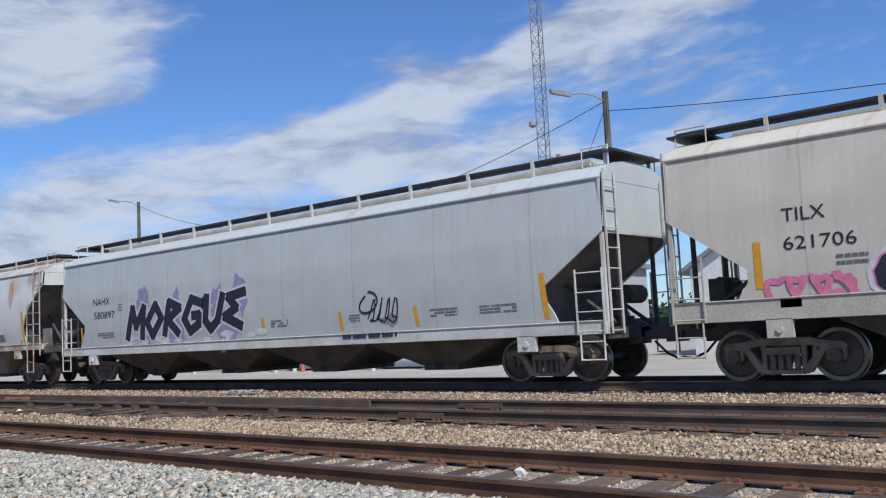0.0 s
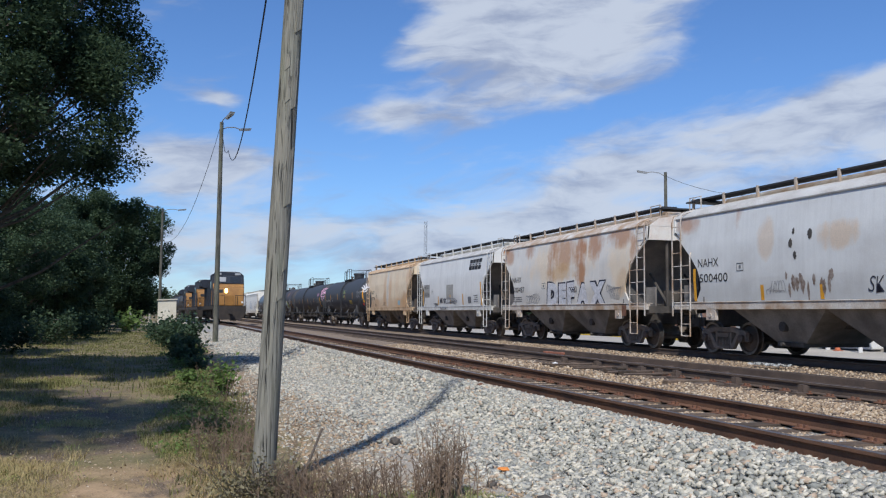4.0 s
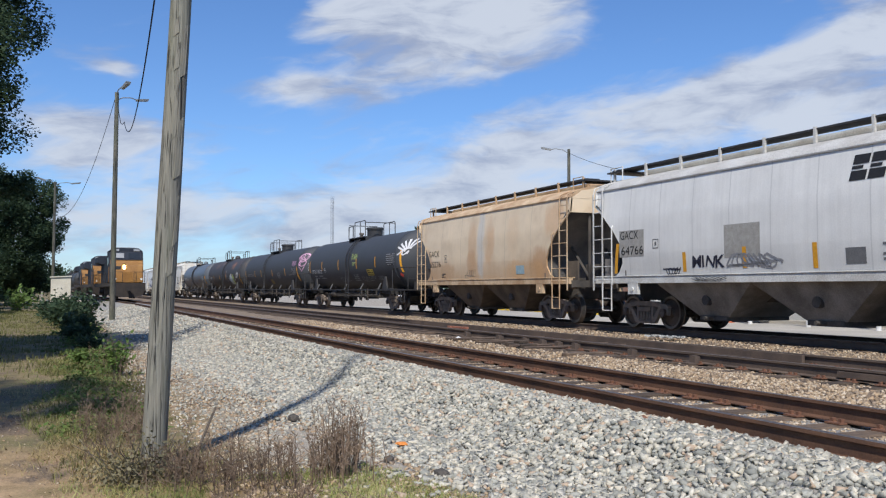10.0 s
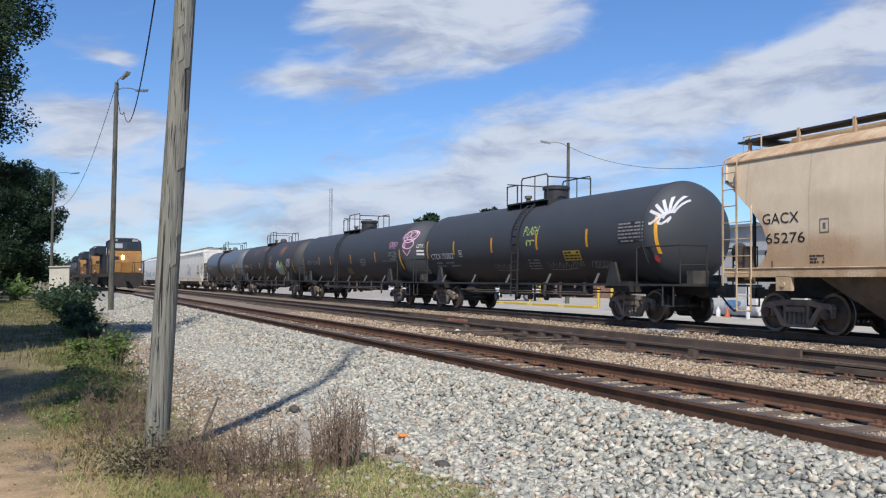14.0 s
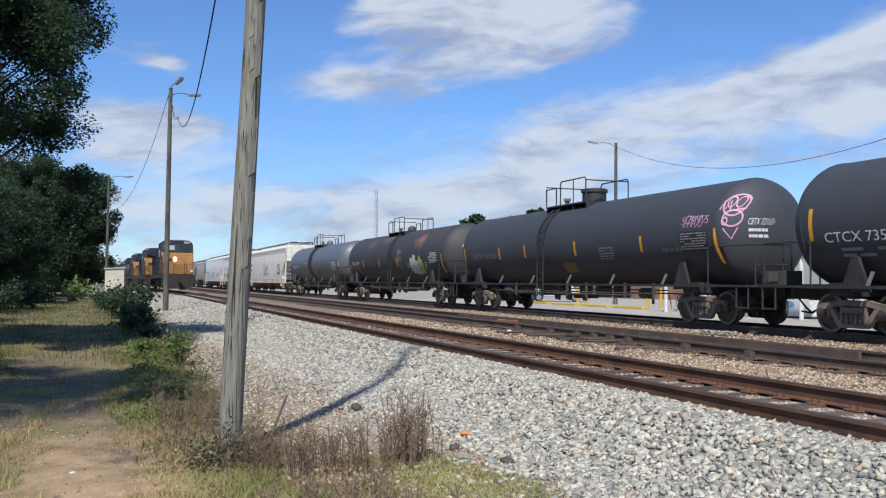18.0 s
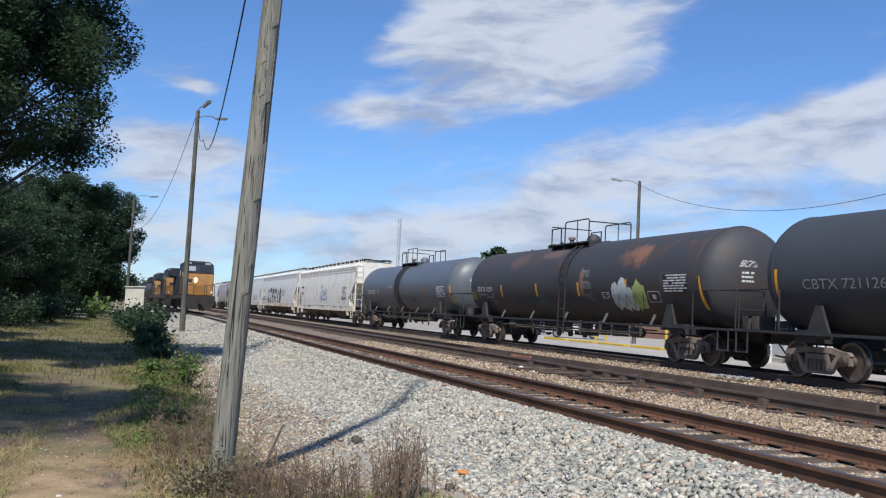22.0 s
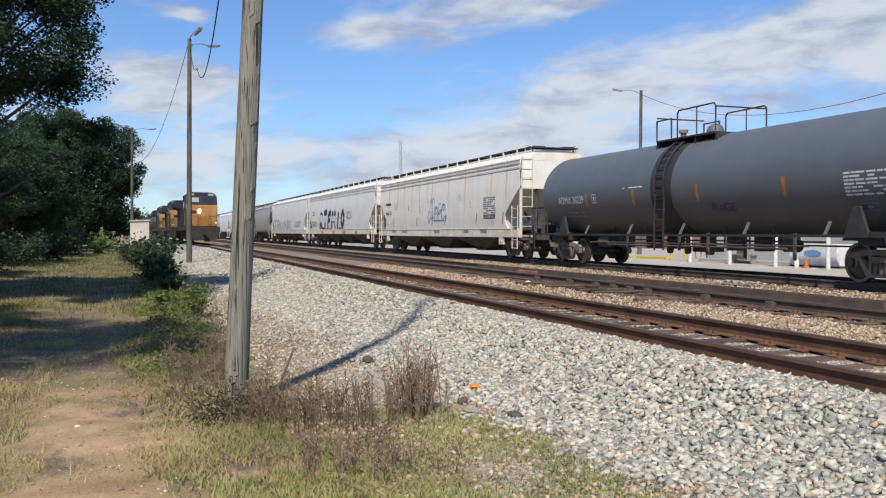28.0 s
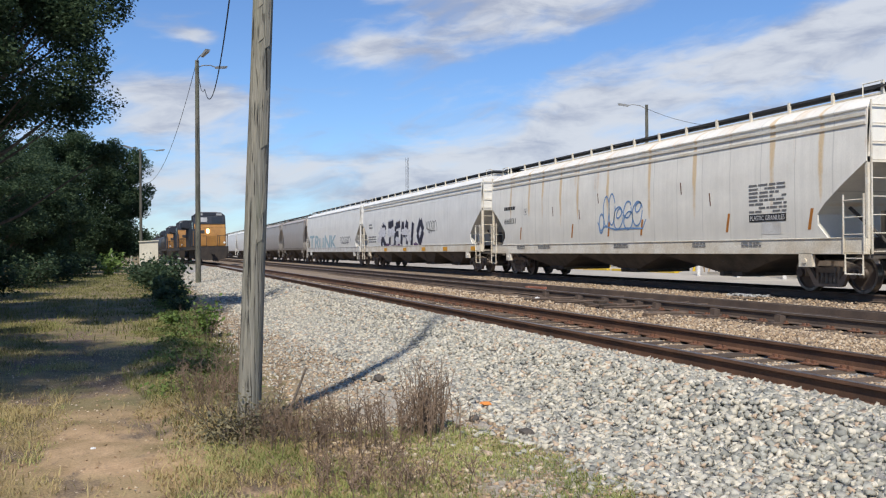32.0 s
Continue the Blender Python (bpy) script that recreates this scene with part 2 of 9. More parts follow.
def car_paint(name, base, rust=(0.23, 0.09, 0.03), amount=0.3, top=0.3, low=0.15, seam=0.0, rough=0.5, zlo=1.4, zhi=4.1, grime=(0.16, 0.15, 0.13), blotch=0.0, shift=0.0, wide=2.2, soft=0.30, stains=()):
    """Railcar paint in the car's own space: rust runs from the top, grime from below, weld seams, dust."""
    m, nt, b = nodes_of(name)
    v = coords(nt)
    sep = nt.nodes.new("ShaderNodeSeparateXYZ")
    nt.links.new(v, sep.inputs[0])
    z = ramp(nt, sep.outputs[2], zlo, zhi)
    runs = noise_node(nt, scaled(nt, v, 0.3, wide, 0.14, (shift, shift, 0)), 1.0, 5, 0.6)
    thin = noise_node(nt, scaled(nt, v, 0.3, 9.0, 0.3, (0, shift, 0)), 1.0, 4, 0.6)
    spots = noise_node(nt, scaled(nt, v, 1, 1, 1, (shift, 3, 1)), 1.1, 6, 0.6)
    grain = noise_node(nt, v, 30, 6)
    # rust: runs, held near the top, broken up by patches
    k = calc(nt, "ADD", calc(nt, "MULTIPLY", z, top), calc(nt, "ADD", runs, calc(nt, "MULTIPLY", spots, 0.55)))
    k = calc(nt, "ADD", k, calc(nt, "MULTIPLY", thin, 0.22))
    edge = 1.38 - amount
    rusty = ramp(nt, k, edge, edge + soft)
    worn = mix(nt, ramp(nt, spots, 0.3, 0.7), base, tuple(c * 0.86 for c in base))
    worn = mix(nt, calc(nt, "MULTIPLY", ramp(nt, thin, 0.42, 0.75), 0.3), worn, tuple(0.6 * c + 0.4 * g for c, g in zip(base, grime)))
    dirt = calc(nt, "MULTIPLY", calc(nt, "SUBTRACT", 1.0, ramp(nt, calc(nt, "ADD", z, calc(nt, "MULTIPLY", runs, 0.25)), 0.1, 0.5)), low)
    col = mix(nt, dirt, worn, grime)
    if blotch:
        col = mix(nt, calc(nt, "MULTIPLY", ramp(nt, spots, 0.5, 0.68), blotch), col, rust)
    rcol = mix(nt, ramp(nt, grain, 0.3, 0.7), rust, tuple(min(1, c * 2.1) for c in rust))
    col = mix(nt, calc(nt, "MULTIPLY", rusty, 0.85), col, rcol)
    # stains with a shape of their own: along the car, height, half sizes, colour, strength
    for sy, sz, ry, rz, scol, power in stains:
        du = calc(nt, "DIVIDE", calc(nt, "SUBTRACT", sep.outputs[1], sy), ry)
        dv = calc(nt, "DIVIDE", calc(nt, "SUBTRACT", sep.outputs[2], sz), rz)
        dd = calc(nt, "ADD", calc(nt, "POWER", du, 2.0), calc(nt, "POWER", dv, 2.0))
        dd = calc(nt, "SUBTRACT", 1.15, calc(nt, "ADD", dd, calc(nt, "MULTIPLY", calc(nt, "SUBTRACT", calc(nt, "ADD", calc(nt, "MULTIPLY", runs, 0.6), calc(nt, "ADD", calc(nt, "MULTIPLY", thin, 0.3), calc(nt, "MULTIPLY", spots, 1.0))), 0.95), 3.6)))
        col = mix(nt, calc(nt, "MULTIPLY", ramp(nt, dd, 0.0, 0.9), power), col, mix(nt, ramp(nt, grain, 0.3, 0.7), scol, tuple(min(1, q * 1.35) for q in scol)))
    if seam:
        fr = calc(nt, "FRACT", calc(nt, "DIVIDE", calc(nt, "ADD", sep.outputs[1], 40.0), seam), 0.0)
        line = calc(nt, "LESS_THAN", fr, 0.035 / seam)
        col = mix(nt, calc(nt, "MULTIPLY", line, 0.35), col, tuple(c * 0.45 for c in base))
    col = mix(nt, 0.15, col, mix(nt, ramp(nt, grain, 0.25, 0.75), (0.6, 0.6, 0.6), (1.3, 1.3, 1.3)), "MULTIPLY")
    nt.links.new(col, b.inputs["Base Color"])
    rr = nt.nodes.new("ShaderNodeMapRange")
    rr.inputs["To Min"].default_value, rr.inputs["To Max"].default_value = rough, 0.9
    nt.links.new(rusty, rr.inputs["Value"])
    nt.links.new(rr.outputs[0], b.inputs["Roughness"])
    h = calc(nt, "ADD", calc(nt, "MULTIPLY", grain, 0.15), noise_node(nt, scaled(nt, v, 1, 1.3, 0.35), 0.8, 2))
    bump(nt, b, h, 0.3, 0.03)
    return m


def plain(name, c, rough=0.6, metal=0.0):
    return surf(name, c, tuple(x * 0.8 for x in c), rough, metal, 8, 60, 0.1, 0.003)


def glow(name, c, power):
    m, nt, b = nodes_of(name)
    b.inputs["Base Color"].default_value = (*c, 1)
    b.inputs["Emission Color"].default_value = (*c, 1)
    b.inputs["Emission Strength"].default_value = power
    return m


def leaf_mat(name, c1, c2, back=0.35, shine=0.5):
    m, nt, b = nodes_of(name)
    src = nt.nodes.new("ShaderNodeNewGeometry").outputs["Random Per Island"]
    n = noise_node(nt, coords(nt), 0.7, 3)
    col = mix(nt, src, c1, c2)
    col = mix(nt, ramp(nt, n, 0.35, 0.7), col, tuple(x * 0.6 for x in c1))
    nt.links.new(col, b.inputs["Base Color"])
    b.inputs["Roughness"].default_value = 0.65
    b.inputs["Specular IOR Level"].default_value = shine
    tr = nt.nodes.new("ShaderNodeBsdfTranslucent")
    nt.links.new(col, tr.inputs[0])
    ms = nt.nodes.new("ShaderNodeMixShader")
    ms.inputs[0].default_value = back
    nt.links.new(b.outputs[0], ms.inputs[1])
    nt.links.new(tr.outputs[0], ms.inputs[2])
    nt.links.new(ms.outputs[0], nt.nodes["Material Output"].inputs[0])
    return m


def stone_mat(name, cols, k=0.3):
    """Broken stone: each piece takes its own tint."""
    m, nt, b = nodes_of(name)
    src = nt.nodes.new("ShaderNodeNewGeometry").outputs["Random Per Island"]
    r = nt.nodes.new("ShaderNodeValToRGB")
    r.color_ramp.interpolation = "CONSTANT"
    els = r.color_ramp.elements
    while len(els) < len(cols):
        els.new(0.5)
    for n, c in enumerate(cols):
        els[n].position = n / len(cols)
        els[n].color = (*c, 1)
    nt.links.new(src, r.inputs[0])
    grain = noise_node(nt, coords(nt), 55, 5)
    col = mix(nt, 0.5, r.outputs[0], mix(nt, ramp(nt, grain, 0.3, 0.7), (1 - k, 1 - k, 1 - k), (1 + k, 1 + k, 1 + k)), "MULTIPLY")
    nt.links.new(col, b.inputs["Base Color"])
    b.inputs["Roughness"].default_value = 0.85
    bump(nt, b, grain, 0.35, 0.006)
    return m


def ground_mat(name):
    """Verge and yard: sandy soil, dry grass, green patches, pale gravel dust, blended by the lie of the land."""
    m, nt, b = nodes_of(name)
    v = coords(nt)
    sep = nt.nodes.new("ShaderNodeSeparateXYZ")
    nt.links.new(v, sep.inputs[0])
    big = noise_node(nt, v, 0.55, 5)
    mid = noise_node(nt, v, 2.6, 6)
    fine = noise_node(nt, v, 45, 6)
    soil = mix(nt, ramp(nt, mid, 0.35, 0.65), (0.41, 0.245, 0.135), (0.64, 0.43, 0.265))
    grass = mix(nt, ramp(nt, fine, 0.3, 0.7), (0.16, 0.15, 0.045), (0.36, 0.29, 0.11))
    land = mix(nt, ramp(nt, calc(nt, "ADD", big, calc(nt, "MULTIPLY", mid, 0.5)), 0.74, 0.98), soil, grass)
    dust = mix(nt, ramp(nt, fine, 0.35, 0.65), (0.27, 0.235, 0.19), (0.42, 0.375, 0.31))
    x = calc(nt, "ADD", sep.outputs[0], calc(nt, "MULTIPLY", mid, 1.6))
    land = mix(nt, ramp(nt, x, 2.2, 3.0), land, dust)
    # the path grows over farther along; begun early to darken tree-shaded ground too
    meadow = mix(nt, ramp(nt, calc(nt, "ADD", mid, calc(nt, "MULTIPLY", fine, 0.4)), 0.5, 0.9), (0.12, 0.115, 0.045), (0.27, 0.20, 0.105))
    over = ramp(nt, calc(nt, "ADD", sep.outputs[1], calc(nt, "MULTIPLY", big, 14.0)), 10.0, 18.0)
    land = mix(nt, calc(nt, "MULTIPLY", over, ramp(nt, x, 3.4, 2.2)), land, meadow)
    # dark soil patches, also deepening the colour where tree shade lies
    humus_shade = mix(nt, ramp(nt, fine, 0.35, 0.65), (0.10, 0.072, 0.048), (0.21, 0.155, 0.105))
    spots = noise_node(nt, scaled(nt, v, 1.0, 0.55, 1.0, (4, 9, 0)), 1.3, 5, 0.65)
    land = mix(nt, calc(nt, "MULTIPLY", ramp(nt, spots, 0.50, 0.60), ramp(nt, x, 3.0, 2.0)), land, humus_shade)
    far = mix(nt, ramp(nt, big, 0.4, 0.6), (0.07, 0.085, 0.03), (0.13, 0.12, 0.05))
    land = mix(nt, ramp(nt, sep.outputs[0], 60.0, 75.0), land, far)
    land = mix(nt, 0.5, land, mix(nt, ramp(nt, fine, 0.25, 0.75), (0.5, 0.5, 0.5), (1.4, 1.4, 1.4)), "MULTIPLY")
    nt.links.new(land, b.inputs["Base Color"])
    b.inputs["Roughness"].default_value = 0.95
    bump(nt, b, calc(nt, "ADD", fine, mid), 0.5, 0.03)
    return m


def wood_mat(name, c1, c2, grainx=30.0):
    m, nt, b = nodes_of(name)
    v = coords(nt)
    fib = noise_node(nt, scaled(nt, v, grainx * 1.5, grainx * 1.5, 1.7), 1.0, 6, 0.65)
    patch = noise_node(nt, scaled(nt, v, 5, 5, 1.1), 1.0, 4)
    cracks = noise_node(nt, scaled(nt, v, 85, 85, 2.6), 1.0, 3, 0.5)
    col = mix(nt, ramp(nt, fib, 0.3, 0.7), c1, c2)
    col = mix(nt, calc(nt, "MULTIPLY", ramp(nt, patch, 0.45, 0.75), 0.5), col, (0.27, 0.24, 0.18))
    col = mix(nt, ramp(nt, cracks, 0.59, 0.69), col, tuple(x * 0.25 for x in c1))
    splits = noise_node(nt, scaled(nt, v, 34, 34, 0.55, (3, 1, 0)), 1.0, 2, 0.4)
    col = mix(nt, ramp(nt, splits, 0.655, 0.675), col, tuple(x * 0.16 for x in c1))
    moss = noise_node(nt, scaled(nt, v, 3, 3, 0.8, (7, 2, 5)), 1.0, 4)
    col = mix(nt, calc(nt, "MULTIPLY", ramp(nt, moss, 0.5, 0.75), 0.45), col, (0.17, 0.19, 0.115))
    nt.links.new(col, b.inputs["Base Color"])
    b.inputs["Roughness"].default_value = 0.9
    bump(nt, b, calc(nt, "SUBTRACT", fib, calc(nt, "ADD", calc(nt, "MULTIPLY", ramp(nt, cracks, 0.62, 0.72), 0.8), calc(nt, "MULTIPLY", ramp(nt, splits, 0.64, 0.68), 2.0))), 0.8, 0.014)
    return m


STEEL = surf("rusty_rail_side", (0.085, 0.045, 0.028), (0.15, 0.075, 0.042), 0.85, 0.0, 2.0, 60, 0.4, 0.004)
RAILTOP = surf("worn_rail_top", (0.20, 0.17, 0.15), (0.12, 0.09, 0.075), 0.4, 0.7, 1.2, 50, 0.1, 0.002)
DARKRAIL = surf("dark_rail", (0.075, 0.055, 0.044), (0.13, 0.092, 0.068), 0.8, 0.0, 2.0, 60, 0.4, 0.004)
TIE = surf("weathered_tie", (0.05, 0.038, 0.029), (0.13, 0.09, 0.06), 0.95, 0.0, 2.5, 25, 0.8, 0.02, obj=0.35)
RUST = surf("red_rust", (0.13, 0.060, 0.036), (0.20, 0.095, 0.055), 0.95, 0.0, 9, 70, 0.5, 0.006)
BOGIE = surf("bogie_steel", (0.14, 0.118, 0.098), (0.26, 0.205, 0.16), 0.85, 0.0, 3, 40, 0.5, 0.01)
WHEELM = surf("wheel_steel", (0.075, 0.06, 0.052), (0.14, 0.11, 0.09), 0.55, 0.35, 4, 50, 0.3, 0.005)
TREAD = surf("wheel_tread", (0.30, 0.28, 0.26), (0.2, 0.18, 0.16), 0.35, 0.9, 4, 50, 0.1, 0.002)
BLACK = surf("black_steel", (0.026, 0.026, 0.028), (0.045, 0.042, 0.040), 0.6, 0.0, 4, 40, 0.3, 0.005)
# underframe steel; on long hoppers' bays it also holds the shade below the car
UNDER = surf("dusty_underframe_and_shaded_bay", (0.052, 0.047, 0.043), (0.105, 0.090, 0.075), 0.9, 0.0, 2, 30, 0.3, 0.008)
YELLOW = plain("reflector_yellow", (0.75, 0.36, 0.02), 0.5)
RUSTYELLOW = plain("faded_reflector", (0.45, 0.17, 0.02), 0.7)
INK = plain("black_lettering", (0.02, 0.02, 0.022), 0.7)
GREYINK = plain("grey_lettering", (0.16, 0.16, 0.16), 0.8)
WHITEINK = plain("white_lettering", (0.72, 0.72, 0.70), 0.7)
DIMINK = plain("dim_lettering", (0.28, 0.28, 0.28), 0.8)
WOOD = wood_mat("grey_pole_wood", (0.10, 0.098, 0.08), (0.29, 0.28, 0.235))
DARKWOOD = wood_mat("dark_pole_wood", (0.055, 0.056, 0.045), (0.115, 0.11, 0.088))
STONE = stone_mat("grey_ballast", [(0.385, 0.372, 0.316), (0.275, 0.272, 0.237), (0.475, 0.44, 0.356), (0.335, 0.323, 0.275), (0.525, 0.478, 0.382), (0.415, 0.389, 0.32), (0.215, 0.215, 0.19), (0.415, 0.318, 0.23), (0.57, 0.532, 0.443), (0.355, 0.35, 0.303), (0.44, 0.421, 0.358), (0.3, 0.291, 0.247)])
TANSTONE = stone_mat("tan_ballast", [(0.36, 0.265, 0.17), (0.25, 0.18, 0.115), (0.46, 0.365, 0.25), (0.30, 0.23, 0.16), (0.40, 0.285, 0.175), (0.17, 0.125, 0.088), (0.52, 0.43, 0.32), (0.33, 0.24, 0.15)])
BALLASTBED = surf("ballast_bed", (0.25, 0.243, 0.228), (0.36, 0.342, 0.312), 0.95, 0.0, 1.2, 38, 1.0, 0.04)
TANBED = surf("tan_ballast_bed", (0.19, 0.14, 0.095), (0.28, 0.215, 0.15), 0.95, 0.0, 1.2, 38, 1.0, 0.04)
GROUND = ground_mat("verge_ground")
CONCRETE = surf("concrete_lot", (0.34, 0.31, 0.26), (0.43, 0.395, 0.335), 0.9, 0.0, 0.35, 20, 0.2, 0.01)
GRASS = leaf_mat("grass_blades", (0.27, 0.33, 0.09), (0.55, 0.52, 0.23), 0.3, 0.2)
DRYGRASS = leaf_mat("dry_grass_blades", (0.50, 0.385, 0.18), (0.36, 0.315, 0.125), 0.25)
GRASSG = leaf_mat("green_grass_blades", (0.16, 0.18, 0.055), (0.36, 0.325, 0.13), 0.3, 0.2)
WEED = leaf_mat("dry_weed_stalks", (0.17, 0.115, 0.075), (0.33, 0.235, 0.16), 0.1)
LEAF = leaf_mat("tree_leaves", (0.050, 0.088, 0.048), (0.092, 0.132, 0.064), 0.40, 0.2)
LEAF2 = leaf_mat("shrub_leaves", (0.12, 0.20, 0.05), (0.26, 0.35, 0.11), 0.40, 0.2)
BARK = surf("bark", (0.07, 0.055, 0.042), (0.13, 0.105, 0.08), 0.95, 0.0, 6, 30, 0.9, 0.03)

# ---- mesh helpers ----
def part(name, bm, material, parent=None, label="", smooth=0.0):
    """Links a bmesh as one mesh object under a thing or a part."""
    me = bpy.data.meshes.new(name)
    bmesh.ops.recalc_face_normals(bm, faces=bm.faces)
    bm.to_mesh(me)
    bm.free()
    return keep(name, me, material, parent, label, smooth)


def keep(name, me, material, parent=None, label="", smooth=0.0):
    for m in material if isinstance(material, (list, tuple)) else (material,):
        if not len(me.materials) or m not in list(me.materials):
            me.materials.append(m)
    if smooth:
        me.shade_smooth()
        me.set_sharp_from_angle(angle=radians(smooth))
    ob = new(name, me)
    ob.parent = parent
    if label:
        tagged(ob, label)
    return ob


def again(ob, parent, m=None):
    """Another object on the same mesh."""
    o = ob.copy()
    scene.collection.objects.link(o)
    o.parent = parent
    if m is not None:
        o.matrix_basis = m
    return o


def raw(name, verts, faces, material, parent=None, label="", smooth=0.0):
    me = bpy.data.meshes.new(name)
    me.from_pydata(verts, [], faces)
    return keep(name, me, material, parent, label, smooth)


def box(bm, x0, x1, y0, y1, z0, z1):
    vs = [bm.verts.new((x, y, z)) for x in (x0, x1) for y in (y0, y1) for z in (z0, z1)]
    for f in ((0, 1, 3, 2), (4, 6, 7, 5), (0, 4, 5, 1), (2, 3, 7, 6), (0, 2, 6, 4), (1, 5, 7, 3)):
        bm.faces.new([vs[i] for i in f])


def tube(bm, p, q, r, n=6, r2=None, caps=True):
    p, q = Vector(p), Vector(q)
    d = (q - p).normalized()
    u = d.orthogonal().normalized()
    w = d.cross(u)
    rings = []
    for c, rad in ((p, r), (q, r if r2 is None else r2)):
        rings.append([bm.verts.new(c + rad * (math.cos(2 * math.pi * k / n) * u + math.sin(2 * math.pi * k / n) * w)) for k in range(n)])
    for k in range(n):
        bm.faces.new((rings[0][k], rings[0][(k + 1) % n], rings[1][(k + 1) % n], rings[1][k]))
    if caps:
        bm.faces.new(rings[0])
        bm.faces.new(rings[1])


def pipe(bm, pts, r, n=6):
    """One bent tube along the points."""
    pts = [Vector(p) for p in pts]
    rings, u = [], None
    for k, p in enumerate(pts):
        a, b = pts[max(k - 1, 0)], pts[min(k + 1, len(pts) - 1)]
        d = ((p - a).normalized() if k else Vector()) + ((b - p).normalized() if k < len(pts) - 1 else Vector())
        d = d.normalized() if d.length > 1e-6 else (b - a).normalized()
        u = d.orthogonal().normalized() if u is None else (u - d * u.dot(d)).normalized()
        w = d.cross(u)
        bend = 1.0
        if 0 < k < len(pts) - 1:
            bend = min(1.35, 1.0 / max(0.5, d.dot((b - p).normalized())))
        rings.append([bm.verts.new(p + r * bend * (math.cos(2 * math.pi * q / n) * u + math.sin(2 * math.pi * q / n) * w)) for q in range(n)])
    for a, b in zip(rings, rings[1:]):
        for q in range(n):
            bm.faces.new((a[q], a[(q + 1) % n], b[(q + 1) % n], b[q]))
    bm.faces.new(rings[0])
    bm.faces.new(rings[-1])


def slab(bm, pts, axis, a, b):
    """A flat outline (two coordinates, the axis left out) given thickness from a to b along the axis."""
    def put(p, t):
        c = list(p)
        c.insert(axis, t)
        return bm.verts.new(c)
    lo, hi = [put(p, a) for p in pts], [put(p, b) for p in pts]
    bm.faces.new(lo)
    bm.faces.new(hi)
    for k in range(len(pts)):
        j = (k + 1) % len(pts)
        bm.faces.new((lo[k], lo[j], hi[j], hi[k]))


def lathe(bm, profile, axis, centre, n=24):
    """Turns (along, radius) pairs round an axis (0, 1 or 2) through a centre."""
    rings = []
    for s, r in profile:
        ring = []
        for k in range(n):
            a = 2 * math.pi * k / n
            o = [r * math.cos(a), r * math.sin(a)]
            o.insert(axis, s)
            ring.append(bm.verts.new(Vector(centre) + Vector(o)))
        rings.append(ring)
    for a, b in zip(rings, rings[1:]):
        for k in range(n):
            bm.faces.new((a[k], a[(k + 1) % n], b[(k + 1) % n], b[k]))
    bm.faces.new(rings[0])
    bm.faces.new(rings[-1])


def made(fn, *args):
    bm = bmesh.new()
    fn(bm, *args)
    return bm


def boxes(*rows):
    bm = bmesh.new()
    for r in rows:
        box(bm, *r)
    return bm


def tubes(rows, r, n=6):
    bm = bmesh.new()
    for p, q in rows:
        tube(bm, p, q, r, n)
    return bm


# writing and sprayed marks: flat shapes laid on a car's side; place(u, v, d) gives the point at u along, v up and d off the surface
def lay(bm, place, off, step=0.12):
    zs = [v.co.y for v in bm.verts]
    if zs and max(zs) - min(zs) > step:
        k = math.ceil(min(zs) / step)
        while k * step < max(zs):
            bmesh.ops.bisect_plane(bm, geom=bm.verts[:] + bm.edges[:] + bm.faces[:], plane_co=(0, k * step, 0), plane_no=(0, 1, 0))
            k += 1
    for v in bm.verts:
        v.co = place(v.co.x, v.co.y, off + v.co.z)
    return bm


def glyphs(text, height, width=None, fat=0.0, slant=0.0, jitter=0.0, seed=1, gap=1.0):
    """Letters in Blender's own font as a flat bmesh whose lower left corner is the origin."""
    rnd = random.Random(seed)
    out = bmesh.new()
    x = 0.0
    for piece in (text if jitter else [text]):
        cu = bpy.data.curves.new("letters", "FONT")
        cu.body, cu.size, cu.offset, cu.shear, cu.resolution_u, cu.space_character = piece, 1.0, fat, slant, 3, gap
        ob = bpy.data.objects.new("letters", cu)
        scene.collection.objects.link(ob)
        me = bpy.data.meshes.new_from_object(ob.evaluated_get(bpy.context.evaluated_depsgraph_get()))
        bpy.data.objects.remove(ob)
        b2 = bmesh.new()
        b2.from_mesh(me)
        bpy.data.meshes.remove(me)
        if b2.verts:
            x0, x1 = min(v.co.x for v in b2.verts), max(v.co.x for v in b2.verts)
            rot, s, dy = rnd.uniform(-jitter, jitter), 1 + rnd.uniform(-jitter, jitter), rnd.uniform(-jitter, jitter) * 0.3
            for v in b2.verts:
                cx, cy = (v.co.x - (x0 + x1) / 2) * s, v.co.y * s + dy
                if jitter:
                    cx, cy = cx * math.cos(rot) - cy * math.sin(rot), cx * math.sin(rot) + cy * math.cos(rot)
                    v.co = (x + cx + (x1 - x0) / 2 * s, cy, 0)
            x += (x1 - x0) * s + 0.02
            tmp = bpy.data.meshes.new("tmp")
            b2.to_mesh(tmp)
            out.from_mesh(tmp)
            bpy.data.meshes.remove(tmp)
        b2.free()
    xs, ys = [v.co.x for v in out.verts], [v.co.y for v in out.verts]
    sy = height / (max(ys) - min(ys))
    sx = width / (max(xs) - min(xs)) if width else sy
    x0, y0 = min(xs), min(ys)
    for v in out.verts:
        v.co = ((v.co.x - x0) * sx, (v.co.y - y0) * sy, 0)
    return out


def shifted(bm, u, v):
    for p in bm.verts:
        p.co.x += u
        p.co.y += v
    return bm


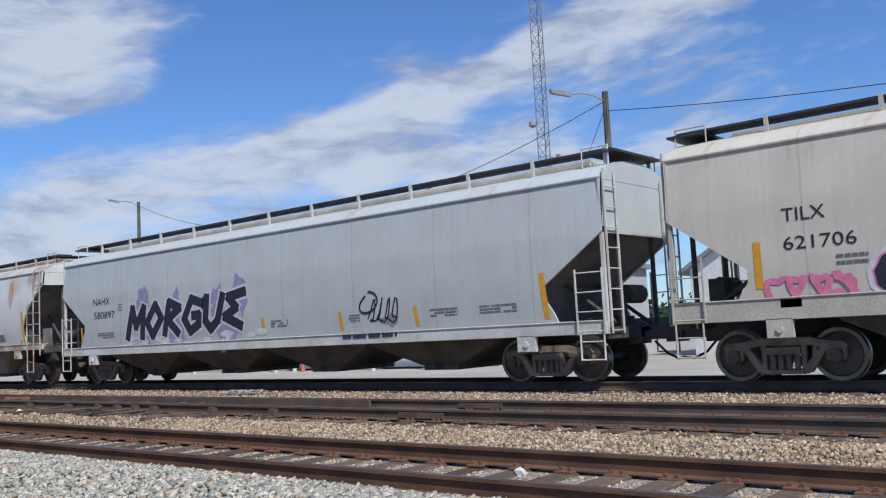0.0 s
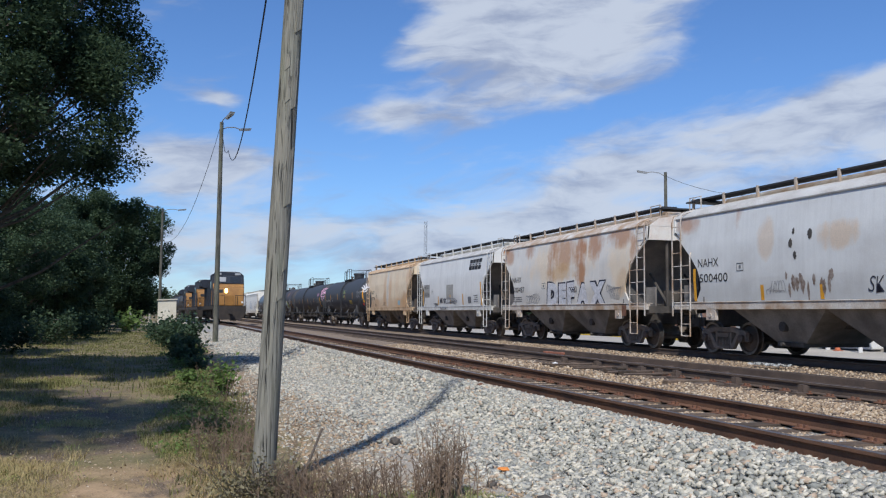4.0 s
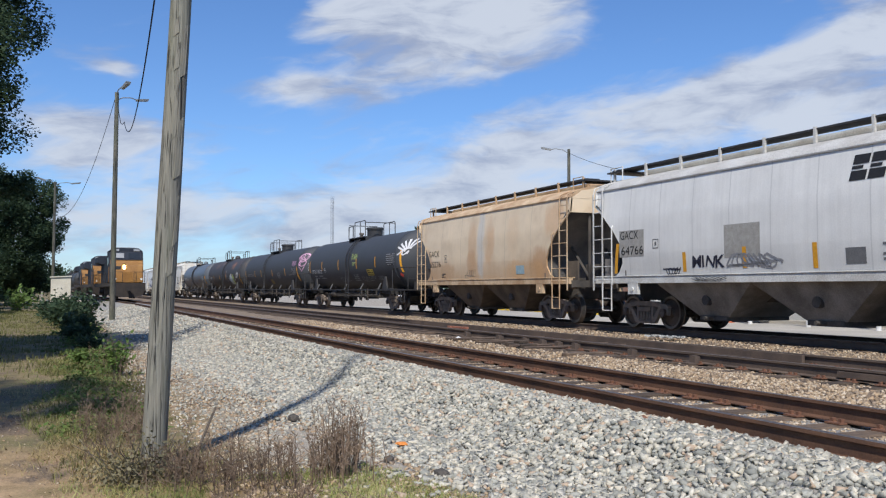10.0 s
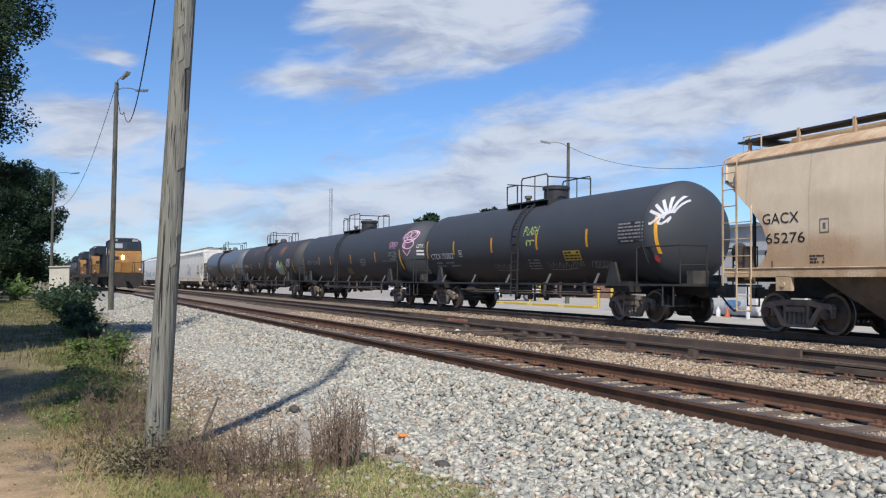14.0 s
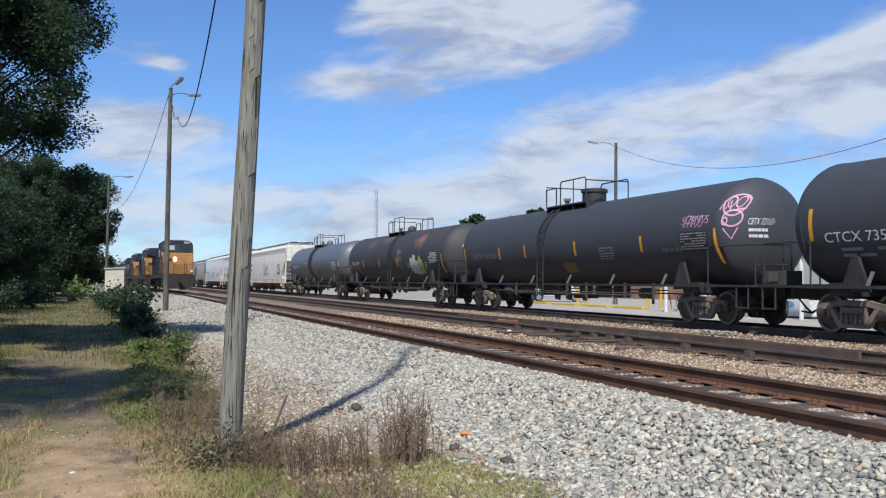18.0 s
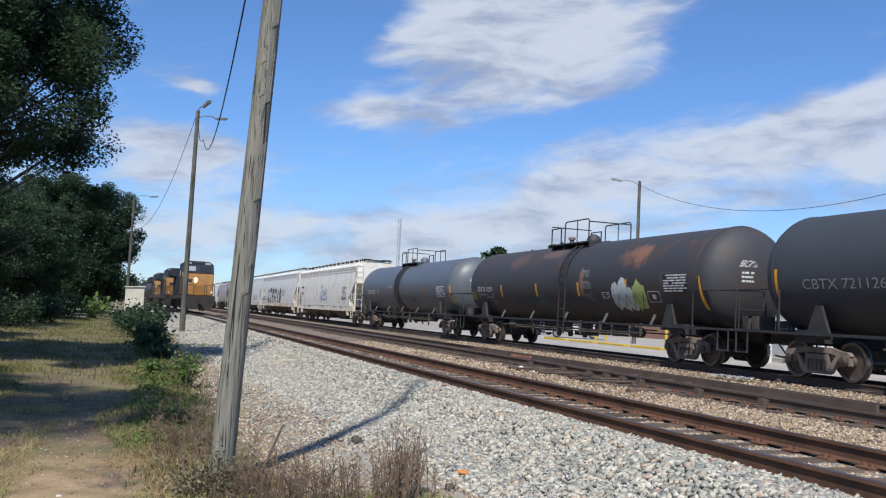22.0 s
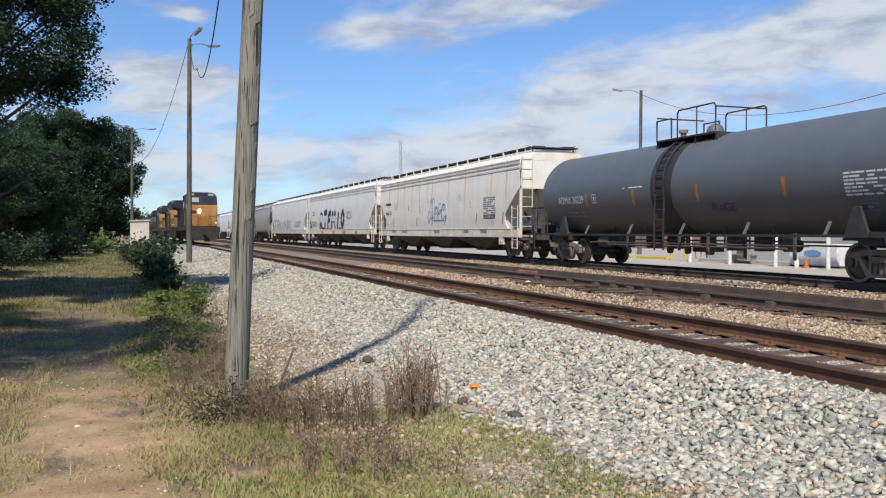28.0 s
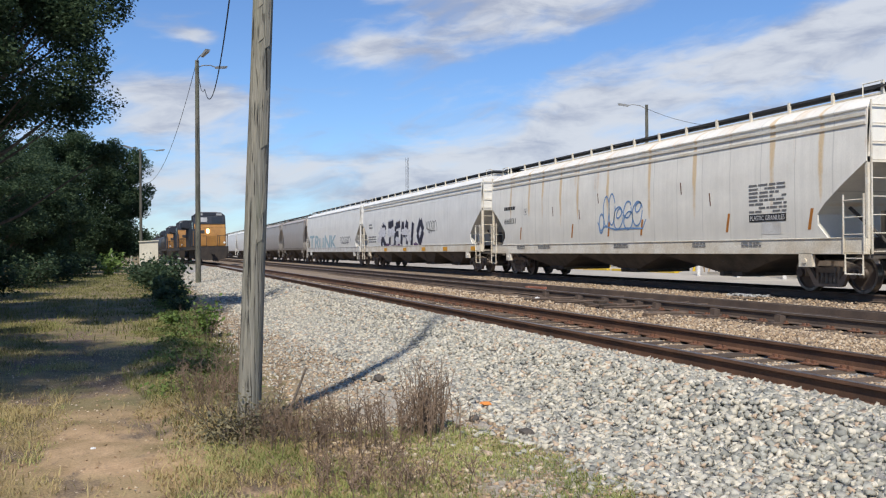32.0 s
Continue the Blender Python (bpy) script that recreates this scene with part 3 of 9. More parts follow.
def ribbon(bm, pts, w):
    """A painted stroke of width w along flat points."""
    prev = None
    for k, p in enumerate(pts):
        a, b = pts[max(k - 1, 0)], pts[min(k + 1, len(pts) - 1)]
        d = Vector((b[0] - a[0], b[1] - a[1]))
        d = d.normalized() if d.length > 1e-6 else Vector((1, 0))
        nx, ny = -d.y * w / 2, d.x * w / 2
        pair = (bm.verts.new((p[0] + nx, p[1] + ny, 0)), bm.verts.new((p[0] - nx, p[1] - ny, 0)))
        if prev:
            bm.faces.new((prev[0], prev[1], pair[1], pair[0]))
        prev = pair


def scrawl(bm, u0, u1, v0, v1, w, seed, loops=7):
    """A looping sprayed tag inside a rectangle."""
    rnd = random.Random(seed)
    pts = []
    n = loops * 10
    ph = [rnd.uniform(0, 6.28) for _ in range(4)]
    for k in range(n):
        t = k / (n - 1)
        a = t * loops * 6.28
        u = u0 + (u1 - u0) * (0.12 + 0.76 * t + 0.12 * math.sin(a + ph[0]))
        v = (v0 + v1) / 2 + (v1 - v0) * (0.33 * math.sin(a * 0.93 + ph[1]) + 0.16 * math.sin(a * 1.9 + ph[2]))
        pts.append((u, v))
    ribbon(bm, pts, w)


def bars(bm, u0, u1, v0, v1, rows, seed=1, full=0.9):
    """Rows of small unreadable print, as plain bars."""
    rnd = random.Random(seed)
    h = (v1 - v0) / rows
    for r in range(rows):
        u = u0
        while u < u1 - 0.02:
            w = min(rnd.uniform(0.08, 0.3) * (u1 - u0), u1 - u)
            if rnd.random() < full:
                y = v0 + r * h
                vs = [bm.verts.new(c) for c in ((u, y + h * 0.25, 0), (u + w * 0.85, y + h * 0.25, 0), (u + w * 0.85, y + h * 0.75, 0), (u, y + h * 0.75, 0))]
                bm.faces.new(vs)
            u += w


def patch(bm, u0, u1, v0, v1, n=1):
    vs = [bm.verts.new(c) for c in ((u0, v0, 0), (u1, v0, 0), (u1, v1, 0), (u0, v1, 0))]
    bm.faces.new(vs)


def blob(bm, u, v, ru, rv, seed, n=22, rough=0.25):
    rnd = random.Random(seed)
    bm.faces.new([bm.verts.new((u + ru * (1 + rnd.uniform(-rough, rough)) * math.cos(6.283 * k / n), v + rv * (1 + rnd.uniform(-rough, rough)) * math.sin(6.283 * k / n), 0)) for k in range(n)])

# ---- ground, lot, tracks ----
NEAR, MID, FAR = 6.25, 10.95, 16.4     # the three tracks' centre lines
PX = [-600, -30, -6, -2.2, -1.0, 0.6, 1.6, 2.6, 3.0, 3.75, 4.1, 4.5, 4.9, 5.36, 5.6, 7.6, 8.3, 9.3, 12.6, 13.3, 14.8, 18.0, 19.2, 60, 700]
PZ = [-0.9, -0.7, -0.58, -0.60, -0.66, -0.63, -0.63, -0.61, -0.59, -0.57, -0.50, -0.36, -0.175, -0.165, -0.205, -0.205, -0.27, -0.205, -0.205, -0.29, -0.205, -0.215, -0.44, -0.44, -0.44]


def ground_z(x, y):
    z = np.interp(x, PX, PZ)
    near = max(0.0, 1 - abs(x) / 6.0)
    return z + 0.035 * near * noise.noise((x * 0.9, y * 0.9, 0.3)) + 0.02 * noise.noise((x * 0.4, y * 0.35, 4.0)) * (1 if x < 5 else 0.3)


def build_ground():
    xs = sorted(set(PX + list(np.arange(-5, 5.2, 0.3).round(2)) + [8, 8.8, 10, 11, 12, 13.8, 16, 25, 40, -60, -15, -9, 120]))
    ys = [-80, -30, -10, -4] + list(np.arange(-1, 20, 0.4).round(2)) + list(np.arange(20, 60, 1.5)) + [60, 66, 75, 90, 120, 160, 240, 400, 900, 3000]
    verts = [(x, y, ground_z(x, y)) for y in ys for x in xs]
    n = len(xs)
    faces, mats = [], []
    for j in range(len(ys) - 1):
        for i in range(n - 1):
            faces.append((j * n + i, j * n + i + 1, (j + 1) * n + i + 1, (j + 1) * n + i))
            mid = (xs[i] + xs[i + 1]) / 2
            mats.append(0 if mid < 3.2 or mid > 19.2 else 1 if mid < 7.6 else 2)
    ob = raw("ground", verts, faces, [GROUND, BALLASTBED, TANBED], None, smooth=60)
    for p, k in zip(ob.data.polygons, mats):
        p.material_index = k
    tagged(ob, "sandy verge and ballast bed beside the tracks", "ground", kind="structure")


build_ground()
bm = boxes((19.4, 62, -40, 75, -0.60, -0.40))
bmesh.ops.bevel(bm, geom=bm.edges[:], offset=0.03, segments=1, affect="EDGES")
tagged(part("pavement", bm, CONCRETE), "pale concrete lot behind the tracks", "pavement", kind="structure")


def bend(y):
    """The near track swings left beyond the lamp post: sideways shift and heading in degrees."""
    d = min(max(0.0, y - 70.0), 21.0)
    return -d * d / 1400.0 - max(0.0, y - 91.0) * 0.03, math.degrees(math.atan(d / 700.0))


def rail_mesh(name, y0, y1, side, curved=False):
    prof = [(-0.036, 0), (0.036, 0), (0.037, -0.03), (0.010, -0.045), (0.009, -0.145), (0.070, -0.160), (0.070, -0.172), (-0.070, -0.172), (-0.070, -0.160), (-0.009, -0.145), (-0.010, -0.045), (-0.037, -0.03)]
    bm = bmesh.new()
    ys = list(np.linspace(y0, y1, 80))
    rings = [[bm.verts.new((x + (bend(y)[0] if curved else 0.0), y, z)) for x, z in prof] for y in ys]
    for a, b in zip(rings, rings[1:]):
        for k in range(len(prof)):
            bm.faces.new((a[k], a[(k + 1) % len(prof)], b[(k + 1) % len(prof)], b[k]))
    bm.faces.new(rings[0])
    bm.faces.new(rings[-1])
    me = bpy.data.meshes.new(name)
    bmesh.ops.recalc_face_normals(bm, faces=bm.faces)
    bm.to_mesh(me)
    bm.free()
    me.materials.append(side)
    me.materials.append(RAILTOP)
    for p in me.polygons:
        p.material_index = 1 if p.normal.z > 0.9 and p.center.z > -0.005 else 0
    return me


def tie_mesh():
    bm = boxes((-1.3, 1.3, -0.115, 0.115, -0.36, -0.175))
    bmesh.ops.bevel(bm, geom=[e for e in bm.edges if min(v.co.z for v in e.verts) > -0.2], offset=0.015, segments=1, affect="EDGES")
    me = bpy.data.meshes.new("tie")
    bm.to_mesh(me)
    bm.free()
    me.materials.append(TIE)
    return me


def plate_mesh():
    bm = boxes((-0.17, 0.17, -0.09, 0.09, -0.178, -0.162))
    for x in (-0.1, 0.1):
        for y in (-0.05, 0.05):
            box(bm, x - 0.02, x + 0.02, y - 0.018, y + 0.018, -0.165, -0.128)
    me = bpy.data.meshes.new("tie_plate")
    bm.to_mesh(me)
    bm.free()
    me.materials.append(RUST)
    return me


TIE_ME, PLATE_ME = tie_mesh(), plate_mesh()


def track(x, side, ties, plates, label, seed, curved=False):
    rnd = random.Random(seed)
    base = new("railway_track")
    base.location = (x, 0, 0)
    tagged(base, label, "railway track", "parallel tracks", "structure")
    me = rail_mesh("rail", -60, 240 if curved else 420, side, curved)
    for s in (-0.7525, 0.7525):
        r = new("rail", me)
        r.parent, r.location = base, (s, 0, 0)
    y = ties[0]
    while y < ties[1]:
        t = new("tie", TIE_ME)
        t.parent = base
        t.matrix_basis = pose(rnd.uniform(-0.06, 0.06), y + rnd.uniform(-0.03, 0.03), rnd.uniform(-0.02, 0.004), 0, 0, rnd.uniform(-1.2, 1.2))
        if y < plates:
            for s in (-0.7525, 0.7525):
                p = new("tie_plate", PLATE_ME)
                p.parent = base
                p.matrix_basis = pose(s, y, rnd.uniform(-0.004, 0.003), 0, 0, rnd.uniform(-2, 2))
        y += 0.53
    return base


near_track = track(NEAR, STEEL, (-2, 60), 26, "rusty rails on half-buried wooden ties", 1, True)
mid_track = track(MID, DARKRAIL, (-3, 50), 20, "dark rails with worn ties in tan ballast", 2)
far_track = track(FAR, DARKRAIL, (-5, 45), 0, "dark rails under the passing freight train", 3)


def turnout():
    base = new("railway_switch")
    base.location = (MID, 0, 0)
    tagged(base, "dark steel switch points with braces and rods", "railway switch")
    bm = bmesh.new()
    for a, b, xa, xb in ((11.5, 30.0, -0.52, -0.68), (11.5, 30.0, 0.60, 0.70)):
        slab(bm, [(a, -0.17), (b, -0.17), (b, -0.004), (a, -0.012)], 0, 0, 0.06)
        for v in bm.verts[-8:]:
            v.co.x += xa + (xb - xa) * (v.co.y - a) / (b - a)
    part("switch_point", bm, DARKRAIL, base)
    first = None
    for k, yb in enumerate((21.6, 19.7, 18.4, 17.6, 16.9, 16.2, 14.2, 12.4)):
        bm = boxes((-1.10, -0.79, -0.09, 0.09, -0.175, -0.15), (-0.96, -0.88, -0.07, 0.07, -0.15, -0.03))
        slab(bm, [(-0.90, -0.155), (-0.80, -0.155), (-0.80, -0.05), (-0.86, -0.07)], 1, -0.02, 0.02)
        if first is None:
            first = part("rail_brace", bm, DARKRAIL, base)
            first.matrix_basis = pose(0, yb, 0)
        else:
            bm.free()
            again(first, base, pose(0, yb, 0))
    for k, y in enumerate((16.6, 17.3, 18.8, 20.2)):
        bm = tubes([((-1.9, 0, -0.13), (0.9, 0, -0.13))], 0.025)
        part("switch_rod", bm, DARKRAIL, base).location = (0, y, 0)
    rn = random.Random(12)
    for k in range(19):
        y, x0 = 14.6 + 0.58 * k + rn.uniform(-0.08, 0.08), rn.uniform(-1.95, -1.45)
        bm = boxes((x0, -0.9, -0.12, 0.12, -0.3, -0.165))
        bmesh.ops.bevel(bm, geom=bm.edges[:], offset=0.015, segments=1, affect="EDGES")
        part("switch_tie", bm, TIE, base, "long dark switch tie").matrix_basis = pose(0, y, rn.uniform(-0.02, 0.02), 0, rn.uniform(-1, 1), rn.uniform(-4, 4))
    bm = boxes((-1.75, -1.35, -0.4, 0.4, -0.2, -0.08), (-1.65, -1.45, -0.15, 0.15, -0.08, -0.02))
    bmesh.ops.bevel(bm, geom=bm.edges[:], offset=0.012, segments=1, affect="EDGES")
    part("throw_box", bm, TIE, base, "low dark timber box").location = (0.1, 17.6, -0.02)
    for x in (-0.81, 0.71):
        part("joint_bar", boxes((-0.02, 0.02, -0.45, 0.45, -0.135, -0.05)), DARKRAIL, base).location = (x, 9.0, 0)


turnout()


# loose stone: real pieces, thick near the viewer and thinner with distance
def rocks(seed, count, flat=0.62):
    rs = np.random.RandomState(seed)
    v = np.array([(x, y, z) for z in (-1, 1) for y in (-1, 1) for x in (-1, 1)]) * 0.62
    q = [(0, 2, 3, 1), (4, 5, 7, 6), (0, 1, 5, 4), (1, 3, 7, 5), (3, 2, 6, 7), (2, 0, 4, 6)]
    f = np.array([t for a, b, c, d in q for t in ((a, b, c), (a, c, d))])
    shapes = []
    for _ in range(count):
        s = v + rs.uniform(-0.40, 0.40, (8, 3))
        s[4:, :2] *= rs.uniform(0.6, 1.0)
        s = s * np.array([1.15, rs.uniform(0.6, 0.95), rs.uniform(flat - 0.15, flat + 0.15)])
        shapes.append(s)
    return np.array(shapes), f


def stones(name, pts, sizes, material, label, seed):
    rs = np.random.RandomState(seed)
    shapes, f = rocks(seed, 14)
    n = len(pts)
    which = rs.randint(0, 14, n)
    ang = rs.uniform(-1, 1, (n, 3)) * np.array([0.6, 0.6, math.pi])
    c, s = np.cos(ang), np.sin(ang)
    rz = np.zeros((n, 3, 3))
    rz[:, 0, 0], rz[:, 0, 1], rz[:, 1, 0], rz[:, 1, 1], rz[:, 2, 2] = c[:, 2], -s[:, 2], s[:, 2], c[:, 2], 1
    rx = np.zeros((n, 3, 3))
    rx[:, 1, 1], rx[:, 1, 2], rx[:, 2, 1], rx[:, 2, 2], rx[:, 0, 0] = c[:, 0], -s[:, 0], s[:, 0], c[:, 0], 1
    ry = np.zeros((n, 3, 3))
    ry[:, 0, 0], ry[:, 0, 2], ry[:, 2, 0], ry[:, 2, 2], ry[:, 1, 1] = c[:, 1], s[:, 1], -s[:, 1], c[:, 1], 1
    co = np.einsum("nij,nvj->nvi", rz @ rx @ ry, shapes[which]) * sizes[:, None, None] * 0.5 + pts[:, None, :]
    me = bpy.data.meshes.new(name)
    me.vertices.add(n * 8)
    me.vertices.foreach_set("co", co.astype(np.float32).ravel())
    idx = (f[None] + 8 * np.arange(n)[:, None, None]).ravel()
    me.loops.add(n * 36)
    me.loops.foreach_set("vertex_index", idx.astype(np.int32))
    me.polygons.add(n * 12)
    me.polygons.foreach_set("loop_start", np.arange(0, n * 36, 3, dtype=np.int32))
    me.update(calc_edges=True)
    ob = keep(name, me, material)
    return tagged(ob, label, "gravel", kind="stuff")


def shoulder_edge(y):
    return np.interp(y, [0, 5, 6.5, 8, 10, 14, 20, 60], [3.35, 3.2, 3.15, 3.12, 3.05, 2.85, 2.5, 1.8])


def strewn(regions, seed, edge=None, lift=0.0):
    rs = np.random.RandomState(seed)
    P, S = [], []
    for x0, x1, y0, y1, dens, lo, hi in regions:
        n = int((x1 - x0) * (y1 - y0) * dens)
        x, y = rs.uniform(x0, x1, n), rs.uniform(y0, y1, n)
        keep_it = np.ones(n, bool)
        if edge is not None:
            e = edge(y) + np.array([0.35 * noise.noise((0, b * 1.3, 1.0)) for b in y])
            keep_it = x > e + np.abs(rs.normal(0, 0.28, n)) * (rs.rand(n) < 0.75) - 0.5 * (rs.rand(n) < 0.05)
        x, y = x[keep_it], y[keep_it]
        s = rs.uniform(lo, hi, len(x)) ** 1.0
        z = np.interp(x, PX, PZ) + s * 0.12 + lift
        P.append(np.stack([x, y, z], 1))
        S.append(s)
    return np.concatenate(P), np.concatenate(S)


p, s = strewn([(2.9, 5.38, -9, 2.5, 230, 0.05, 0.11), (1.2, 5.38, 2.5, 14, 720, 0.045, 0.108), (0.8, 5.38, 14, 30, 330, 0.055, 0.11), (0.6, 5.38, 30, 75, 55, 0.08, 0.15)], 5, shoulder_edge, 0.004)
q, r = strewn([(5.08, 5.40, -4, 16, 620, 0.045, 0.10), (5.08, 5.40, 16, 40, 160, 0.06, 0.11)], 15, None, 0.012)
p, s = np.concatenate([p, q]), np.concatenate([s, r])
stones("ballast_stones", p, s, STONE, "grey and white broken ballast stone on the shoulder", 5)
p, s = strewn([(5.62, 6.88, 0, 18, 520, 0.03, 0.06), (5.62, 6.88, 18, 45, 140, 0.05, 0.09)], 6)
s2 = (((p[:, 1] + 2) % 0.53 > 0.12) & ((p[:, 1] + 2) % 0.53 < 0.42)) | (np.random.RandomState(4).rand(len(p)) < 0.07)
p[:, 2] -= 0.008
stones("crib_stones", p[s2], s[s2], TANSTONE, "tan stone between rusty ties", 6)
p, s = strewn([(7.12, 9.62, -2, 14, 470, 0.032, 0.08), (9.62, 10.08, -2, 14, 120, 0.03, 0.06), (7.12, 9.62, 14, 36, 120, 0.05, 0.10), (10.3, 11.6, -2, 22, 90, 0.03, 0.07), (11.85, 15.55, 0, 16, 150, 0.035, 0.08), (11.85, 15.55, 16, 40, 60, 0.05, 0.1)], 7)
stones("tan_stones", p, s, TANSTONE, "sandy tan stone between the tracks", 7)
p, s = strewn([(-2.4, 0.6, 4.6, 18, 55, 0.012, 0.036)], 8)
stones("path_pebbles", p, s, TANSTONE, "scattered pebbles on the dirt path", 8)
p, s = strewn([(0.9, 3.6, 4.5, 26, 330, 0.018, 0.065)], 9)
s2 = p[:, 0] > 1.15 + 0.5 * np.random.RandomState(5).rand(len(p))
grey = (np.random.RandomState(6).rand(len(p)) < 0.5) & (p[:, 1] > 8.3)
stones("fringe_stones", p[s2 & ~grey], s[s2 & ~grey], TANSTONE, "small tan stone fringing the ballast", 9)
stones("fringe_stones", p[s2 & grey], s[s2 & grey], STONE, "small grey stone fringing the ballast", 10)

# ---- railcars ----
def wheel_profile(bm, x, inward):
    prof = [(-0.10, 0.10), (-0.10, 0.13), (-0.035, 0.15), (-0.02, 0.36), (-0.06, 0.385), (-0.065, 0.452), (0.055, 0.462), (0.062, 0.485), (0.075, 0.485), (0.08, 0.46), (0.075, 0.385), (0.03, 0.36), (0.02, 0.15), (0.06, 0.13), (0.06, 0.10)]
    lathe(bm, [(x + inward * a, r) for a, r in prof], 0, (0, 0, 0), 28)


def wheelset_mesh():
    bm = bmesh.new()
    wheel_profile(bm, -0.79, 1)
    wheel_profile(bm, 0.79, -1)
    tube(bm, (-1.08, 0, 0), (1.08, 0, 0), 0.075, 10)
    for s in (-1, 1):
        tube(bm, (s * 1.06, 0, 0), (s * 1.15, 0, 0), 0.115, 10)
        for k in range(3):
            a = 2.094 * k
            tube(bm, (s * 1.15, 0.06 * math.cos(a), 0.06 * math.sin(a)), (s * 1.165, 0.06 * math.cos(a), 0.06 * math.sin(a)), 0.018, 5)
    me = bpy.data.meshes.new("wheelset")
    bmesh.ops.recalc_face_normals(bm, faces=bm.faces)
    bm.to_mesh(me)
    bm.free()
    me.materials.append(WHEELM)
    me.materials.append(TREAD)
    for p in me.polygons:
        r = math.hypot(p.center.y, p.center.z)
        p.material_index = 1 if 0.40 < r < 0.475 else 0
    me.shade_smooth()
    me.set_sharp_from_angle(angle=radians(30))
    return me


def side_frame_mesh():
    bm = bmesh.new()
    a, b = -0.06, 0.06
    slab(bm, [(-1.06, 0.60), (-0.98, 0.68), (-0.72, 0.70), (-0.45, 0.76), (0.45, 0.76), (0.72, 0.70), (0.98, 0.68), (1.06, 0.60), (1.0, 0.56), (0.72, 0.57), (0.42, 0.63), (-0.42, 0.63), (-0.72, 0.57), (-1.0, 0.56)], 0, a, b)
    for s in (-1, 1):
        slab(bm, [(s * 0.74, 0.60), (s * 0.60, 0.58), (s * 0.30, 0.20), (s * 0.36, 0.14), (s * 0.46, 0.17)], 0, a + 0.005, b - 0.005)
        slab(bm, [(s * 0.30, 0.64), (s * 0.38, 0.64), (s * 0.37, 0.19), (s * 0.30, 0.17)], 0, a + 0.008, b - 0.008)
        slab(bm, [(s * 1.03, 0.60), (s * 1.03, 0.38), (s * 0.99, 0.37), (s * 0.97, 0.57)], 0, a, b)
        slab(bm, [(s * 0.76, 0.58), (s * 0.76, 0.38), (s * 0.72, 0.37), (s * 0.70, 0.55)], 0, a, b)
        box(bm, a - 0.01, b + 0.01, s * 0.865 - 0.11, s * 0.865 + 0.11, 0.55, 0.60)
    slab(bm, [(-0.36, 0.14), (0.36, 0.14), (0.34, 0.215), (-0.34, 0.215)], 0, a - 0.02, b + 0.02)
    for y in (-0.21, -0.07, 0.07, 0.21):
        for k in range(6):
            tube(bm, (0, y, 0.22 + 0.042 * k), (0, y, 0.245 + 0.042 * k), 0.062, 9)
            tube(bm, (0, y, 0.245 + 0.042 * k), (0, y, 0.262 + 0.042 * k), 0.045, 8)
    box(bm, a - 0.03, b + 0.05, -0.29, 0.29, 0.475, 0.60)
    me = bpy.data.meshes.new("side_frame")
    bmesh.ops.recalc_face_normals(bm, faces=bm.faces)
    bm.to_mesh(me)
    bm.free()
    me.materials.append(BOGIE)
    return me


def bolster_mesh():
    bm = boxes((-1.0, 1.0, -0.2, 0.2, 0.50, 0.72), (-0.3, 0.3, -0.3, 0.3, 0.70, 0.80))
    for s in (-1, 1):
        box(bm, -0.75, 0.75, s * 0.42 - 0.04, s * 0.42 + 0.04, 0.30, 0.42)
        box(bm, s * 0.72 - 0.05, s * 0.72 + 0.05, -0.5, -0.38, 0.3, 0.6)
        box(bm, s * 0.72 - 0.05, s * 0.72 + 0.05, 0.38, 0.5, 0.3, 0.6)
    me = bpy.data.meshes.new("bogie")
    bm.to_mesh(me)
    bm.free()
    me.materials.append(BOGIE)
    return me


WHEEL_ME, FRAME_ME, BOLSTER_ME = wheelset_mesh(), side_frame_mesh(), bolster_mesh()
ROLLING = []    # every wheelset of the moving train


def bogie(car, y, rolls=True):
    b = new("bogie", BOLSTER_ME)
    b.parent, b.location = car, (0, y, 0)
    for s in (-1, 1):
        f = new("side_frame", FRAME_ME)
        f.parent, f.location = b, (s * 1.02, 0, 0)
        w = new("wheelset", WHEEL_ME)
        w.parent, w.location = b, (0, s * 0.865, 0.457)
        if rolls:
            ROLLING.append(w)
    return b


def coupler(car, y, s):
    bm = boxes((-0.09, 0.09, min(y, y + s * 0.75), max(y, y + s * 0.75), 0.80, 0.98), (-0.2, 0.2, min(y, y - s * 0.3), max(y, y - s * 0.3), 0.72, 1.05))
    yy = y + s * 0.62
    slab(bm, [(-0.16, yy - s * 0.12), (0.16, yy - s * 0.12), (0.18, yy + s * 0.1), (0.05, yy + s * 0.16), (-0.13, yy + s * 0.1)], 2, 0.74, 1.03)
    part("coupler", bm, UNDER, car)
    pts = [(0.35, y, 0.75), (0.37, y + s * 0.25, 0.5), (0.33, y + s * 0.5, 0.38), (0.2, y + s * 0.7, 0.42)]
    bm = bmesh.new()
    pipe(bm, pts, 0.025, 6)
    part("air_hose", bm, BLACK, car)


def ladder(car, mat_, x, y0, y1, z0, z1, step=0.42, face="side", name="ladder", rail=0.02):
    """Two stiles and rungs, on the side (along y) or on the end (along x)."""
    bm = bmesh.new()
    if face == "side":
        for y in (y0, y1):
            box(bm, x - rail, x + rail, y - rail, y + rail, z0, z1)
        z = z0 + 0.06
        while z < z1:
            tube(bm, (x, y0, z), (x, y1, z), 0.013, 6)
            z += step
    else:
        for xx in (y0, y1):
            box(bm, xx - rail, xx + rail, x - rail, x + rail, z0, z1)
        z = z0 + 0.06
        while z < z1:
            tube(bm, (y0, x, z), (y1, x, z), 0.013, 6)
            z += step
    return part(name, bm, mat_, car)


